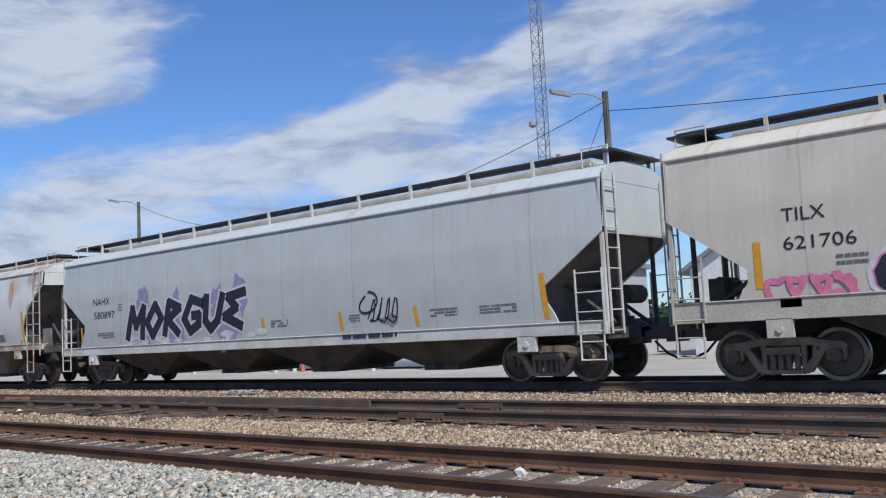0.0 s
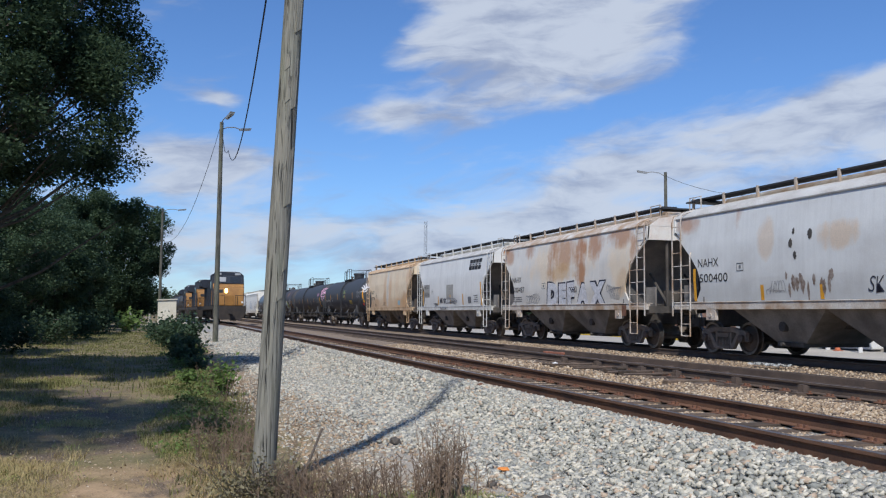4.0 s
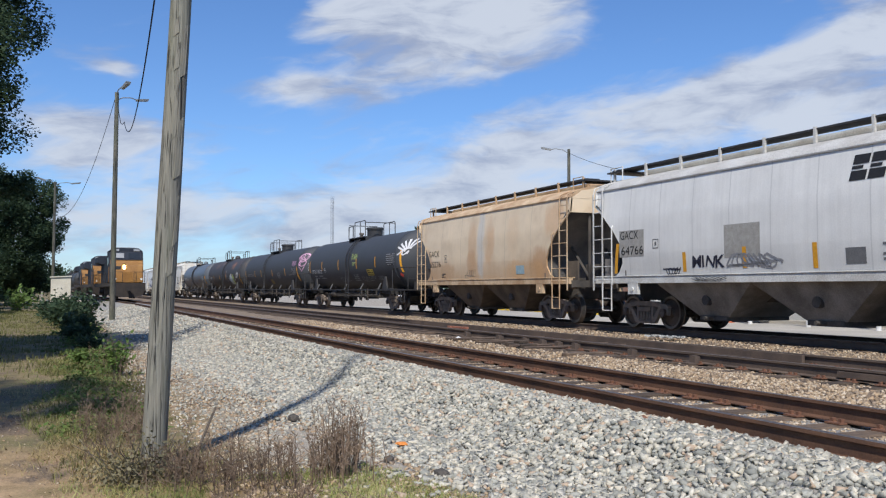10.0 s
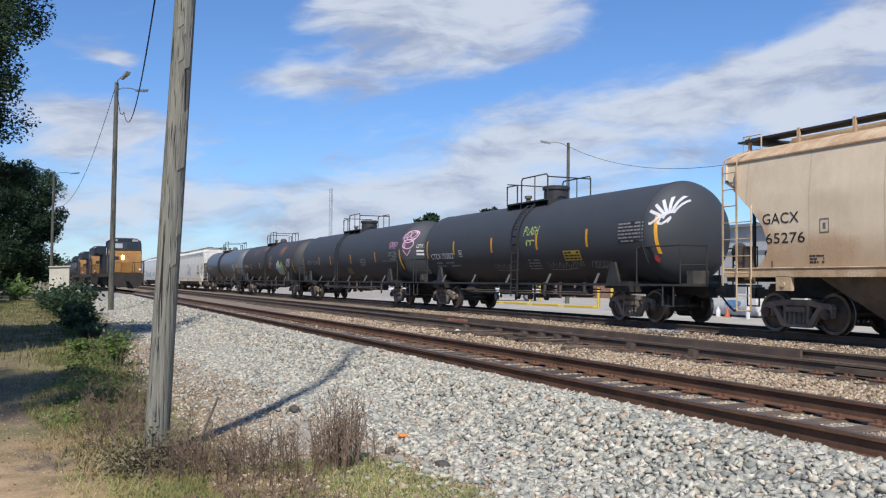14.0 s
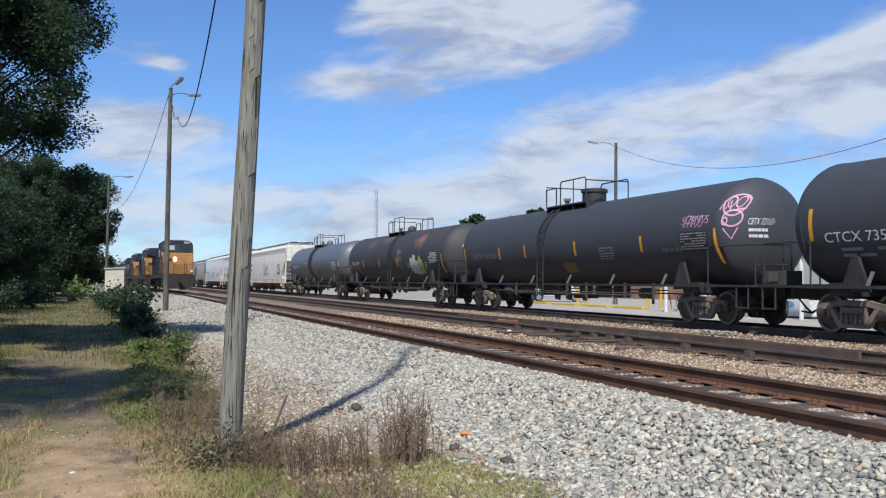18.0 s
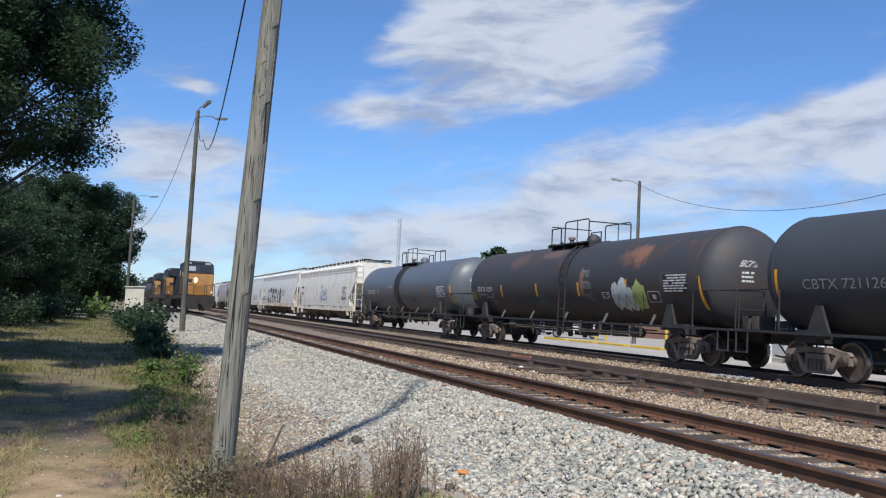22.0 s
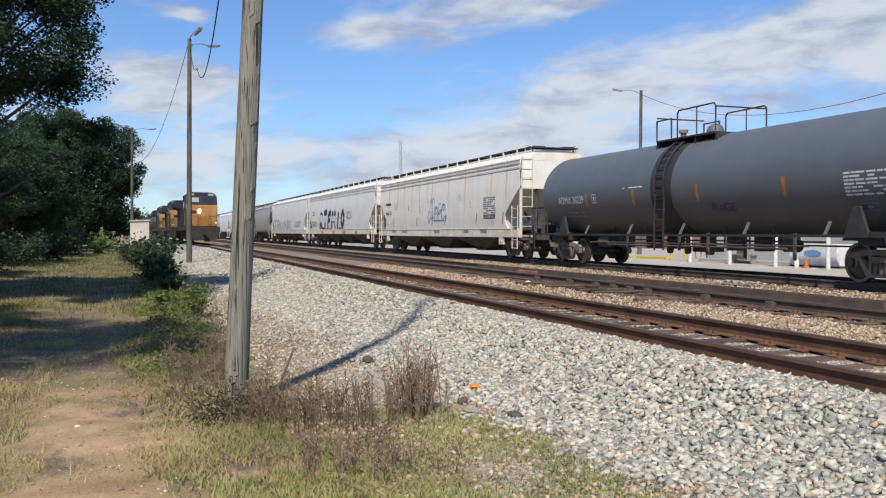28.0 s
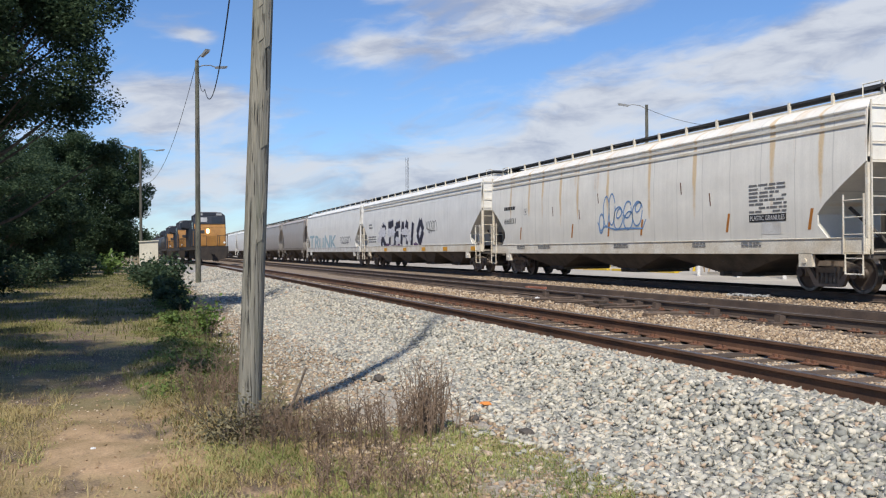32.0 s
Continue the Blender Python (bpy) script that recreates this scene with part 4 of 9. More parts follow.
def hopper_car(label, y0, y1, paint, trim, side, cut, bays, roof_z=4.62, eave=4.08, hw=(1.50, 1.58, 1.58, 1.56), sill=(1.22, 1.46), post_step=1.9, board=BLACK, beam=False, bay_mat=None, rolls=True, end_frame="ladder", slope_mat=None, roof_mat=None):
    """A covered hopper. cut: (height, how far the side sheet stops short of the car's end) pairs, from the top down."""
    L = (y1 - y0) / 2
    car = new("covered_hopper_car")
    car.location = (FAR, (y0 + y1) / 2, 0)
    tagged(car, label, "railcar", "freight train")
    zs = sorted(set([sill[1] - 0.04, eave] + [z for z, _ in cut] + list(np.linspace(sill[1], eave, 9).round(3))))
    cz, cc = [z for z, _ in cut][::-1], [c for _, c in cut][::-1]

    def sx(z):
        return float(np.interp(z, [sill[1], sill[1] + 0.6, (sill[1] + eave) / 2 + 0.3, eave], [hw[3], hw[2], hw[1], hw[0]]))

    def place(u, v, d):
        return (-(float(np.interp(v, zs, [sx(z) for z in zs])) + d), -u, v)
    cols = 14
    for s in (-1, 1):
        verts, faces = [], []
        for layer, off in ((0, 0.0), (1, 0.05)):
            for z in zs:
                e = L - float(np.interp(z, cz, cc))
                for k in range(cols + 1):
                    verts.append((s * (sx(z) - off), -e + 2 * e * k / cols, z))
        n, m = cols + 1, len(zs)
        for layer in (0, 1):
            o = layer * n * m
            for j in range(m - 1):
                for k in range(cols):
                    q = (o + j * n + k, o + j * n + k + 1, o + (j + 1) * n + k + 1, o + (j + 1) * n + k)
                    faces.append(q if (layer == 0) == (s > 0) else q[::-1])
        o = n * m
        for j in range(m - 1):
            for k in (0, cols):
                a, b = j * n + k, (j + 1) * n + k
                faces.append((a, b, b + o, a + o))
        raw("side_sheet", verts, faces, paint, car, smooth=25)
    # roof: an arch with overhanging edge
    rx = [hw[0] - 0.02, hw[0] + 0.035, hw[0] + 0.04, hw[0] + 0.0, 1.36, 1.15, 0.85, 0.45, 0.0]
    rz = [eave - 0.03, eave - 0.03, eave + 0.0, eave + 0.05, eave + 0.16, eave + 0.26, eave + 0.35, eave + 0.41, eave + 0.43]
    sect = [(x, z) for x, z in zip(rx, rz)] + [(-x, z) for x, z in list(zip(rx, rz))[-2::-1]]
    bm = bmesh.new()
    slab(bm, sect, 1, -L, L)
    part("roof", bm, roof_mat or paint, car, smooth=40)
    if beam:
        bm = boxes(*[(s * hw[0] - 0.05, s * hw[0] + 0.05, -L + 0.05, L - 0.05, z, z + 0.07) for s in (-1, 1) for z in (eave - 0.18, eave - 0.38)])
        part("side_stiffener", bm, trim, car)
    ztop = cut[0][0] if len(cut) else eave
    top_cut = [z for z, c in cut if c < 0.02]
    zend = min(top_cut) if top_cut else eave - 0.5
    for s in (-1, 1):
        bm = boxes((-hw[1] + 0.04, hw[1] - 0.04, min(s * L, s * (L - 0.05)), max(s * L, s * (L - 0.05)), zend - 0.02, eave - 0.04))
        slab(bm, [(-hw[0], eave - 0.04), (hw[0], eave - 0.04), (1.1, eave + 0.22), (0.0, eave + 0.40), (-1.1, eave + 0.22)], 1, s * (L - 0.02), s * (L + 0.006))
        part("end_sheet", bm, paint, car)
        # slope sheet: follows the side sheet's cut, a hand inside it
        deep, prof = 0.0, [(s * (L - 0.03), zend + 0.05)]
        for z, cc_ in cut:
            if z < zend - 0.02:
                deep = max(deep, cc_)
                prof.append((s * (L - deep - 0.10), z))
        prof.append((s * (L - deep - 0.16), sill[1] - 0.08))
        bm = bmesh.new()
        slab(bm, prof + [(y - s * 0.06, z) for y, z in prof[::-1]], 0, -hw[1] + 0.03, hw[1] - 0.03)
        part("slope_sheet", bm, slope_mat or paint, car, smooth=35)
        # end platform, struts and posts
        bm = boxes((-1.5, 1.5, min(s * L, s * (L - 0.25)), max(s * L, s * (L - 0.25)), sill[0] - 0.1, sill[0] + 0.12), (-0.35, 0.35, min(s * (L - 0.2), s * (L - 2.6)), max(s * (L - 0.2), s * (L - 2.6)), 0.82, 1.12))
        for xx in (-0.75, 0.75):
            tube(bm, (xx, s * (L - 0.12), sill[0] + 0.1), (xx, s * (L - 0.12), zend), 0.05, 6)
            tube(bm, (xx * 0.9, s * (L - 0.15), sill[0] + 0.1), (xx * 0.9, s * (L - 1.5), zend - 0.9), 0.045, 6)
        part("end_platform", bm, UNDER, car)
        bm = bmesh.new()
        tube(bm, (0.5, s * (L - 0.35), 1.75), (-0.15, s * (L - 0.35), 1.75), 0.2, 10)
        box(bm, -0.6, -0.2, min(s * (L - 0.3), s * (L - 0.6)), max(s * (L - 0.3), s * (L - 0.6)), 1.3, 1.9)
        part("brake_cylinder", bm, UNDER, car)
        for xs_ in (-1, 1):
            xx = xs_ * (hw[1] + 0.05)
            ya, yb, yc = s * (L - 0.03), s * (L - 0.50), s * (L - 0.98)
            low = 2.85 if end_frame == "ladder" else 2.25
            if end_frame == "ladder":
                # tall ladder from the sill to the roof, a short stile beside it
                bm = bmesh.new()
                for y in (ya, yb):
                    box(bm, xx - 0.012, xx + 0.012, y - 0.024, y + 0.024, sill[0] - 0.2, eave - 0.1)
                    pipe(bm, [(xx, y, eave - 0.12), (xx - xs_ * 0.06, y, eave + 0.08), (xs_ * 1.2, y, eave + 0.24)], 0.016, 5)
                z = sill[0] + 0.1
                while z < eave - 0.1:
                    tube(bm, (xx, ya, z), (xx, yc if z < low else yb, z), 0.013, 6)
                    z += 0.40
                part("ladder", bm, trim, car)
                bm = bmesh.new()
                pipe(bm, [(xx, yc, sill[0] - 0.05), (xx, yc, low), (xx - xs_ * 0.06, yc + s * 0.04, low + 0.10)], 0.02, 6)
                part("ladder_stile", bm, trim, car)
                bm = boxes((xs_ * 1.22 - 0.03, xs_ * 1.22 + 0.03, min(s * (L - 0.04), s * (L - 0.62)), max(s * (L - 0.04), s * (L - 0.62)), sill[0] - 0.15, 2.0))
                part("end_gusset", bm, bay_mat or paint, car)
            else:
                # tall ladder on the end, a short one on the side, a post at the corner
                ladder(car, trim, s * (L + 0.05), xs_ * 1.48, xs_ * 1.02, sill[0], eave + 0.15, 0.40, "end", "end_ladder", 0.016)
                ladder(car, trim, xx, ya, yc + s * 0.35, sill[0], low, 0.38, "side", "ladder", 0.015)
                bm = boxes((xs_ * (hw[0] + 0.01) - 0.035, xs_ * (hw[0] + 0.01) + 0.035, min(s * L, s * (L - 0.07)), max(s * L, s * (L - 0.07)), sill[0], zend + 0.1))
                part("corner_post", bm, trim, car)
                yc, yb = s * (L - 0.6), s * (L - 0.06)
            bm = bmesh.new()
            pipe(bm, [(xx, yc + s * 0.02, sill[0]), (xx, yc + s * 0.02, 0.48), (xx, yb, 0.48), (xx, yb, sill[0])], 0.018, 6)
            tube(bm, (xx, yc + s * 0.02, 0.83), (xx, yb, 0.83), 0.014, 6)
            part("stirrup_step", bm, trim, car)
        coupler(car, s * L, s)
    for s in (-1, 1):
        bm = boxes((min(s * (hw[3] - 0.12), s * (hw[3] + 0.03)), max(s * (hw[3] - 0.12), s * (hw[3] + 0.03)), -L + 0.02, L - 0.02, sill[0], sill[1]), (min(s * (hw[3] - 0.2), s * (hw[3] + 0.05)), max(s * (hw[3] - 0.2), s * (hw[3] + 0.05)), -L + 0.02, L - 0.02, sill[1] - 0.03, sill[1]))
        bmesh.ops.bevel(bm, geom=bm.edges[:], offset=0.008, segments=1, affect="EDGES")
        part("side_sill", bm, trim, car)
        for e in (-1, 1):
            yy = e * (L - 1.9)
            bm = boxes((s * (hw[3] - 0.02) - 0.05, s * (hw[3] - 0.02) + 0.05, yy - 0.22, yy + 0.22, sill[0] - 0.3, sill[0] + 0.02))
            tube(bm, (s * (hw[3] - 0.1), yy, sill[0] - 0.16), (s * (hw[3] + 0.06), yy, sill[0] - 0.16), 0.06, 8)
            part("jacking_pad", bm, trim, car)
    part("centre_sill", boxes((-0.3, 0.3, -L + 0.4, L - 0.4, 0.78, 1.3)), UNDER, car)
    # hopper bays: bay_mat puts the shade under the car into a darker colour
    inner = L - 2.75
    w = 2 * inner / bays
    for k in range(bays):
        c = -inner + w * (k + 0.5)
        bm = bmesh.new()
        t, b = w * 0.5, 0.55
        ring = [[(-1.45, c - t, sill[0] + 0.05), (1.45, c - t, sill[0] + 0.05), (1.45, c + t, sill[0] + 0.05), (-1.45, c + t, sill[0] + 0.05)],
                [(-1.40, c - t * 0.95, sill[0] - 0.06), (1.40, c - t * 0.95, sill[0] - 0.06), (1.40, c + t * 0.95, sill[0] - 0.06), (-1.40, c + t * 0.95, sill[0] - 0.06)],
                [(-0.98, c - b, 0.40), (0.98, c - b, 0.40), (0.98, c + b, 0.40), (-0.98, c + b, 0.40)]]
        vs = [[bm.verts.new(p) for p in r] for r in ring]
        for a, d in zip(vs, vs[1:]):
            for q in range(4):
                bm.faces.new((a[q], a[(q + 1) % 4], d[(q + 1) % 4], d[q]))
        bm.faces.new(vs[0])
        bm.faces.new(vs[-1])
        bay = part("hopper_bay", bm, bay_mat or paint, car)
        bm = boxes((-1.02, 1.02, c - 0.5, c + 0.5, 0.30, 0.42), (-1.2, 1.2, c - 0.05, c + 0.05, 0.34, 0.40))
        for s in (-1, 1):
            tube(bm, (s * 0.9, c, 0.37), (s * 1.3, c, 0.37), 0.05, 8)
            tube(bm, (s * 1.10, c - 0.02, 0.82), (s * 1.29, c - 0.02, 0.82), 0.13, 10)
        part("outlet_gate", bm, UNDER, bay)
    # running boards on posts, hatches between
    for s in (-1, 1):
        bm = boxes((min(s * 0.42, s * 0.95), max(s * 0.42, s * 0.95), -L + 0.02, L - 0.02, roof_z - 0.02, roof_z + 0.02))
        part("running_board", bm, board, car, "black steel grating walkway")
        y = -L + 0.15
        first = None
        while y < L:
            if first is None:
                bm = boxes((s * 0.95 - 0.03, s * 0.95 + 0.03, -0.035, 0.035, eave + 0.25, roof_z + 0.05))
                first = part("board_post", bm, trim, car)
                first.location = (0, y, 0)
            else:
                again(first, car, pose(0, y, 0))
            y += post_step
    for s in (-1, 1):
        bm = boxes((-1.05, 1.05, min(s * (L - 0.6), s * (L + 0.12)), max(s * (L - 0.6), s * (L + 0.12)), roof_z - 0.075, roof_z - 0.03))
        part("end_walkway", bm, board, car)
        for xs_ in (-1, 1):
            bm = bmesh.new()
            pipe(bm, [(xs_ * 1.02, s * (L - 0.65), eave + 0.3), (xs_ * 1.02, s * (L - 0.65), roof_z + 0.07), (xs_ * 1.02, s * (L - 0.05), roof_z + 0.07), (xs_ * 1.02, s * (L - 0.05), eave + 0.3)], 0.016, 5)
            part("roof_grab_rail", bm, trim, car)
    bm = boxes((-0.34, 0.34, -L + 0.8, L - 0.8, eave + 0.38, roof_z - 0.02))
    bmesh.ops.bevel(bm, geom=bm.edges[:], offset=0.06, segments=2, affect="EDGES")
    part("trough_hatch", bm, trim, car)
    for s in (-1, 1):
        bogie(car, s * (L - 1.75), rolls)
    car_place[car] = place
    return car


car_place = {}


def mark(car, name, bm, mat_, off=0.008, label=""):
    """Lays flat marks on a car's near side; u runs to the right as one faces it."""
    return part(name, lay(bm, car_place[car], off), mat_, car, label)


def tank_car(label, y0, y1, paint, R=1.5, zc=2.52, platform=0.0, ladder_y=None, rail_h=0.75, dome=True, band=None, rolls=True, sillw=BLACK):
    L = (y1 - y0) / 2
    cy = (y0 + y1) / 2
    car = new("tank_car")
    car.location = (FAR, cy, 0)
    tagged(car, label, "railcar", "freight train")
    platform, ladder_y = platform - cy, (ladder_y if ladder_y is not None else platform) - cy
    head, n = 0.8, 56
    prof = [(-L + head * (1 - math.sin(a)), R * math.cos(a)) for a in np.linspace(1.5, 0, 10)] + [(y, R) for y in np.linspace(-L + head + 0.6, L - head - 0.6, 9)] + [(L - head * (1 - math.sin(a)), R * math.cos(a)) for a in np.linspace(0, 1.5, 10)]
    bm = bmesh.new()
    lathe(bm, prof, 1, (0, 0, zc), n)
    part("tank_shell", bm, paint, car, smooth=50)
    for s in (-1, 1):
        bm = bmesh.new()
        lathe(bm, [(s * (L - head) - 0.03, R + 0.002), (s * (L - head) - 0.03, R + 0.012), (s * (L - head) + 0.03, R + 0.012), (s * (L - head) + 0.03, R + 0.002)], 1, (0, 0, zc), n)
        part("head_seam", bm, paint, car, smooth=40)
    if band is not None:
        bm = bmesh.new()
        lathe(bm, [(ladder_y - band, R + 0.004), (ladder_y - band, R + 0.02), (ladder_y + band, R + 0.02), (ladder_y + band, R + 0.004)], 1, (0, 0, zc), n)
        part("shell_band", bm, BLACK, car, "black stained band round the tank", smooth=40)

    def place(u, v, d):
        k = max(-1.45, min(1.45, (v - zc) / R))
        past = abs(u) - (L - head)
        if past <= 0:
            return (-(R + d) * math.cos(k), -u, zc + (R + d) * math.sin(k))
        # on the dished head: marks follow it round towards the car's end
        a = min(1.4, 0.76 * past ** 0.8)
        r = (R + d) * math.cos(a)
        k = math.asin(max(-0.95, min(0.95, R * math.sin(k) / r)))
        return (-r * math.cos(k), -math.copysign(L - head + (head + d) * math.sin(a), u), zc + r * math.sin(k))
    car_place[car] = place
    # side walkway pipe with brackets
    for s in (-1, 1):
        bm = boxes((min(s * 1.42, s * 1.50), max(s * 1.42, s * 1.50), -L + 0.7, L - 0.7, 1.02, 1.09))
        part("side_rail", bm, sillw, car)
        first = None
        y = -L + 3.2
        while y < L - 2.6:
            bm = bmesh.new()
            slab(bm, [(1.42, 1.08), (1.47, 1.08), (1.31, 1.40), (1.27, 1.38)], 1, -0.035, 0.035)
            if s < 0:
                bmesh.ops.scale(bm, vec=(-1, 1, 1), verts=bm.verts)
            part("rail_bracket", bm, DIMSTEEL, car).location = (0, y, 0)
            y += 2.88
        for e in (-1, 1):
            bm = bmesh.new()
            ye = e * (L - 2.3)
            slab(bm, [(ye - 0.40, 0.95), (ye + 0.40, 0.95), (ye + 0.09, 1.72), (ye - 0.09, 1.72)], 0, min(s * 1.34, s * 1.42), max(s * 1.34, s * 1.42))
            part("saddle_plate", bm, sillw, car)
    for e in (-1, 1):
        ye = e * (L - 1.9)
        bm = boxes((-1.40, 1.40, ye - 0.35, ye + 0.35, 0.85, 1.15), (-0.33, 0.33, min(e * (L + 0.6), e * (L - 3.2)), max(e * (L + 0.6), e * (L - 3.2)), 0.78, 1.12))
        part("stub_sill", bm, sillw, car)
        # end platform with railing
        ya, yb = e * (L + 0.66), e * (L - 1.05)
        bm = boxes((-1.48, 1.48, min(ya, yb), max(ya, yb), 1.03, 1.09))
        part("end_deck", bm, sillw, car)
        for s in (-1, 1):
            x = s * 1.46
            bm = bmesh.new()
            pipe(bm, [(x, yb, 1.08), (x, yb, 2.05), (x * 0.98, yb + e * 0.1, 2.12), (x * 0.9, ya, 2.12), (s * 0.45, ya + e * 0.02, 2.12), (s * 0.45, ya, 1.08)], 0.022)
            tube(bm, (x * 0.9, ya, 1.08), (x * 0.9, ya, 2.12), 0.02)
            tube(bm, (x * 0.9, ya, 1.6), (s * 0.45, ya, 1.6), 0.017)
            part("end_railing", bm, sillw, car)
            bm = bmesh.new()
            pipe(bm, [(x, ya - e * 0.1, 1.05), (x, ya - e * 0.1, 0.5), (x, ya - e * 0.55, 0.5), (x, ya - e * 0.55, 1.05)], 0.022)
            part("stirrup_step", bm, sillw, car)
        bm = boxes((-0.9, -0.35, min(ya, ya - e * 0.25), max(ya, ya - e * 0.25), 1.1, 1.45))
        part("valve_box", bm, UNDER, car)
        bm = bmesh.new()
        lathe(bm, [(ya + e * 0.03, 0.28), (ya + e * 0.06, 0.28)], 1, (0.65, 0, 1.95), 14)
        part("hand_brake", bm, UNDER, car)
        coupler(car, e * (L + 0.35), e)
        bogie(car, e * (L - 1.9), rolls)
    # top platform with railings, manway, valve
    zt = zc + R
    w = 1.5
    bm = boxes((-0.9, 0.9, platform - w, platform + w, zt - 0.06, zt - 0.01))
    for y in (-w, -w / 3, w / 3, w):
        box(bm, -0.85, 0.85, platform + y - 0.04, platform + y + 0.04, zt - 0.28, zt - 0.06)
    part("top_platform", bm, sillw, car)
    bm = bmesh.new()
    h = zt + rail_h
    for x in (-0.87, 0.87):
        y0_, y1_ = platform - w, platform + w
        pipe(bm, [(x, y0_, zt), (x, y0_, h - 0.08), (x, y0_ + 0.08, h), (x, platform + 0.3, h), (x, platform + 0.38, h - 0.08), (x, platform + 0.38, zt)], 0.024)
        pipe(bm, [(x, platform + 0.7, zt), (x, platform + 0.7, h - 0.2), (x, y1_, h - 0.2), (x, y1_, zt)], 0.024)
        tube(bm, (x, platform - 0.6, zt), (x, platform - 0.6, h), 0.02)
    for y in (platform - w, platform + w):
        tube(bm, (-0.87, y, h - 0.1), (0.87, y, h - 0.1), 0.022)
    part("platform_railing", bm, sillw, car)
    bm = bmesh.new()
    if dome:
        lathe(bm, [(zt - 0.1, 0.44), (zt + 0.40, 0.44), (zt + 0.40, 0.49), (zt + 0.50, 0.49), (zt + 0.53, 0.44)], 2, (0, platform - 0.6, 0), 20)
    else:
        lathe(bm, [(zt - 0.1, 0.26), (zt + 0.18, 0.26), (zt + 0.30, 0.20), (zt + 0.36, 0.08)], 2, (0, platform - 0.3, 0), 16)
    part("manway", bm, paint if not dome else sillw, car, smooth=35)
    bm = bmesh.new()
    lathe(bm, [(zt - 0.1, 0.09), (zt + 0.2, 0.09), (zt + 0.2, 0.14), (zt + 0.3, 0.14)], 2, (-0.3, platform + 0.9, 0), 10)
    part("safety_valve", bm, BOGIE, car)
    # arched ladder on each side
    for s in (-1, 1):
        bm = bmesh.new()
        arc = [(s * (R + 0.08) * math.cos(a), zc + (R + 0.08) * math.sin(a)) for a in np.linspace(1.45, -0.25, 12)]
        arc += [(s * 1.55, 1.5), (s * 1.55, 0.6)]
        for y in (ladder_y - 0.24, ladder_y + 0.24):
            pipe(bm, [(x, y, z) for x, z in arc], 0.03, 5)
        dist, last = 0.0, arc[0]
        for p in arc[1:]:
            seg = math.dist(last, p)
            k = math.ceil(seg / 0.36)
            for q in range(k):
                f = q / k
                x, z = last[0] + (p[0] - last[0]) * f, last[1] + (p[1] - last[1]) * f
                tube(bm, (x, ladder_y - 0.24, z), (x, ladder_y + 0.24, z), 0.018, 5)
            last = p
        part("side_ladder", bm, sillw, car)
    bm = bmesh.new()
    tube(bm, (0, platform, zc - R + 0.05), (0, platform, 0.62), 0.24, 12)
    box(bm, -0.35, 0.35, platform - 0.3, platform + 0.3, 0.55, 0.72)
    for y in (-2.8, -1.6, 1.4, 2.6, 4.4):
        box(bm, -0.5, 0.1, platform + y - 0.06, platform + y + 0.06, 0.62, 1.1)
    tube(bm, (-0.9, platform - 4.5, 0.72), (-0.9, platform + 4.5, 0.72), 0.03, 6)
    for y in (-4, -2, 2, 4):
        tube(bm, (-0.9, platform + y, 0.72), (-0.9, platform + y, 1.3), 0.025, 5)
    part("bottom_outlet", bm, UNDER, car)
    if rolls:
        rn = random.Random(int(cy))
        bm = bmesh.new()
        for x, z in ((-1.2, 0.80), (-0.7, 0.90), (0.9, 0.78)):
            tube(bm, (x, -L + 4.0, z), (x, L - 4.0, z), 0.024, 6)
        for y in np.arange(-L + 4.2, L - 4.0, 1.35):
            x = rn.choice((-1.2, -0.7))
            y += rn.uniform(-0.3, 0.3)
            box(bm, x - 0.03, x + 0.03, y - 0.035, y + 0.035, rn.uniform(0.42, 0.72), 1.12)
        part("brake_pipe", bm, UNDER, car)
        bm = bmesh.new()
        lathe(bm, [(-0.38, 0.12), (-0.34, 0.2), (0.34, 0.2), (0.38, 0.12)], 1, (-0.75, L - 4.4, 0.82), 14)
        lathe(bm, [(-0.2, 0.1), (-0.17, 0.17), (0.3, 0.17), (0.33, 0.1)], 1, (-0.6, -L + 5.2, 0.80), 14)
        part("air_reservoir", bm, UNDER, car, smooth=40)
        bm = bmesh.new()
        for q in (-0.9, 0.25, 1.2):
            lathe(bm, [(0.48, 0.05), (0.50, 0.09), (0.62, 0.11), (0.75, 0.07), (1.15, 0.07)], 2, (-0.55, platform + q, 0), 10)
        part("drain_valve", bm, UNDER, car)
    return car


DIMSTEEL = plain("bracket_grey", (0.15, 0.15, 0.15), 0.7)

# ---- the passing freight train, front to back; lengths are where each car stands at the clip's start ----
ROUND = [(4.02, 0), (3.55, 0), (3.2, 0.48), (2.8, 0.95), (2.42, 1.28), (2.1, 1.42), (1.85, 1.42), (1.6, 1.25), (1.42, 0.95)]
WEDGE = [(4.03, 0), (2.95, 0), (1.96, 1.42), (1.75, 1.42), (1.42, 1.2), (1.2, 1.1)]
SOFT = [(4.0, 0), (2.95, 0), (2.5, 0.7), (2.1, 1.25), (1.85, 1.5), (1.6, 1.5), (1.3, 1.2)]

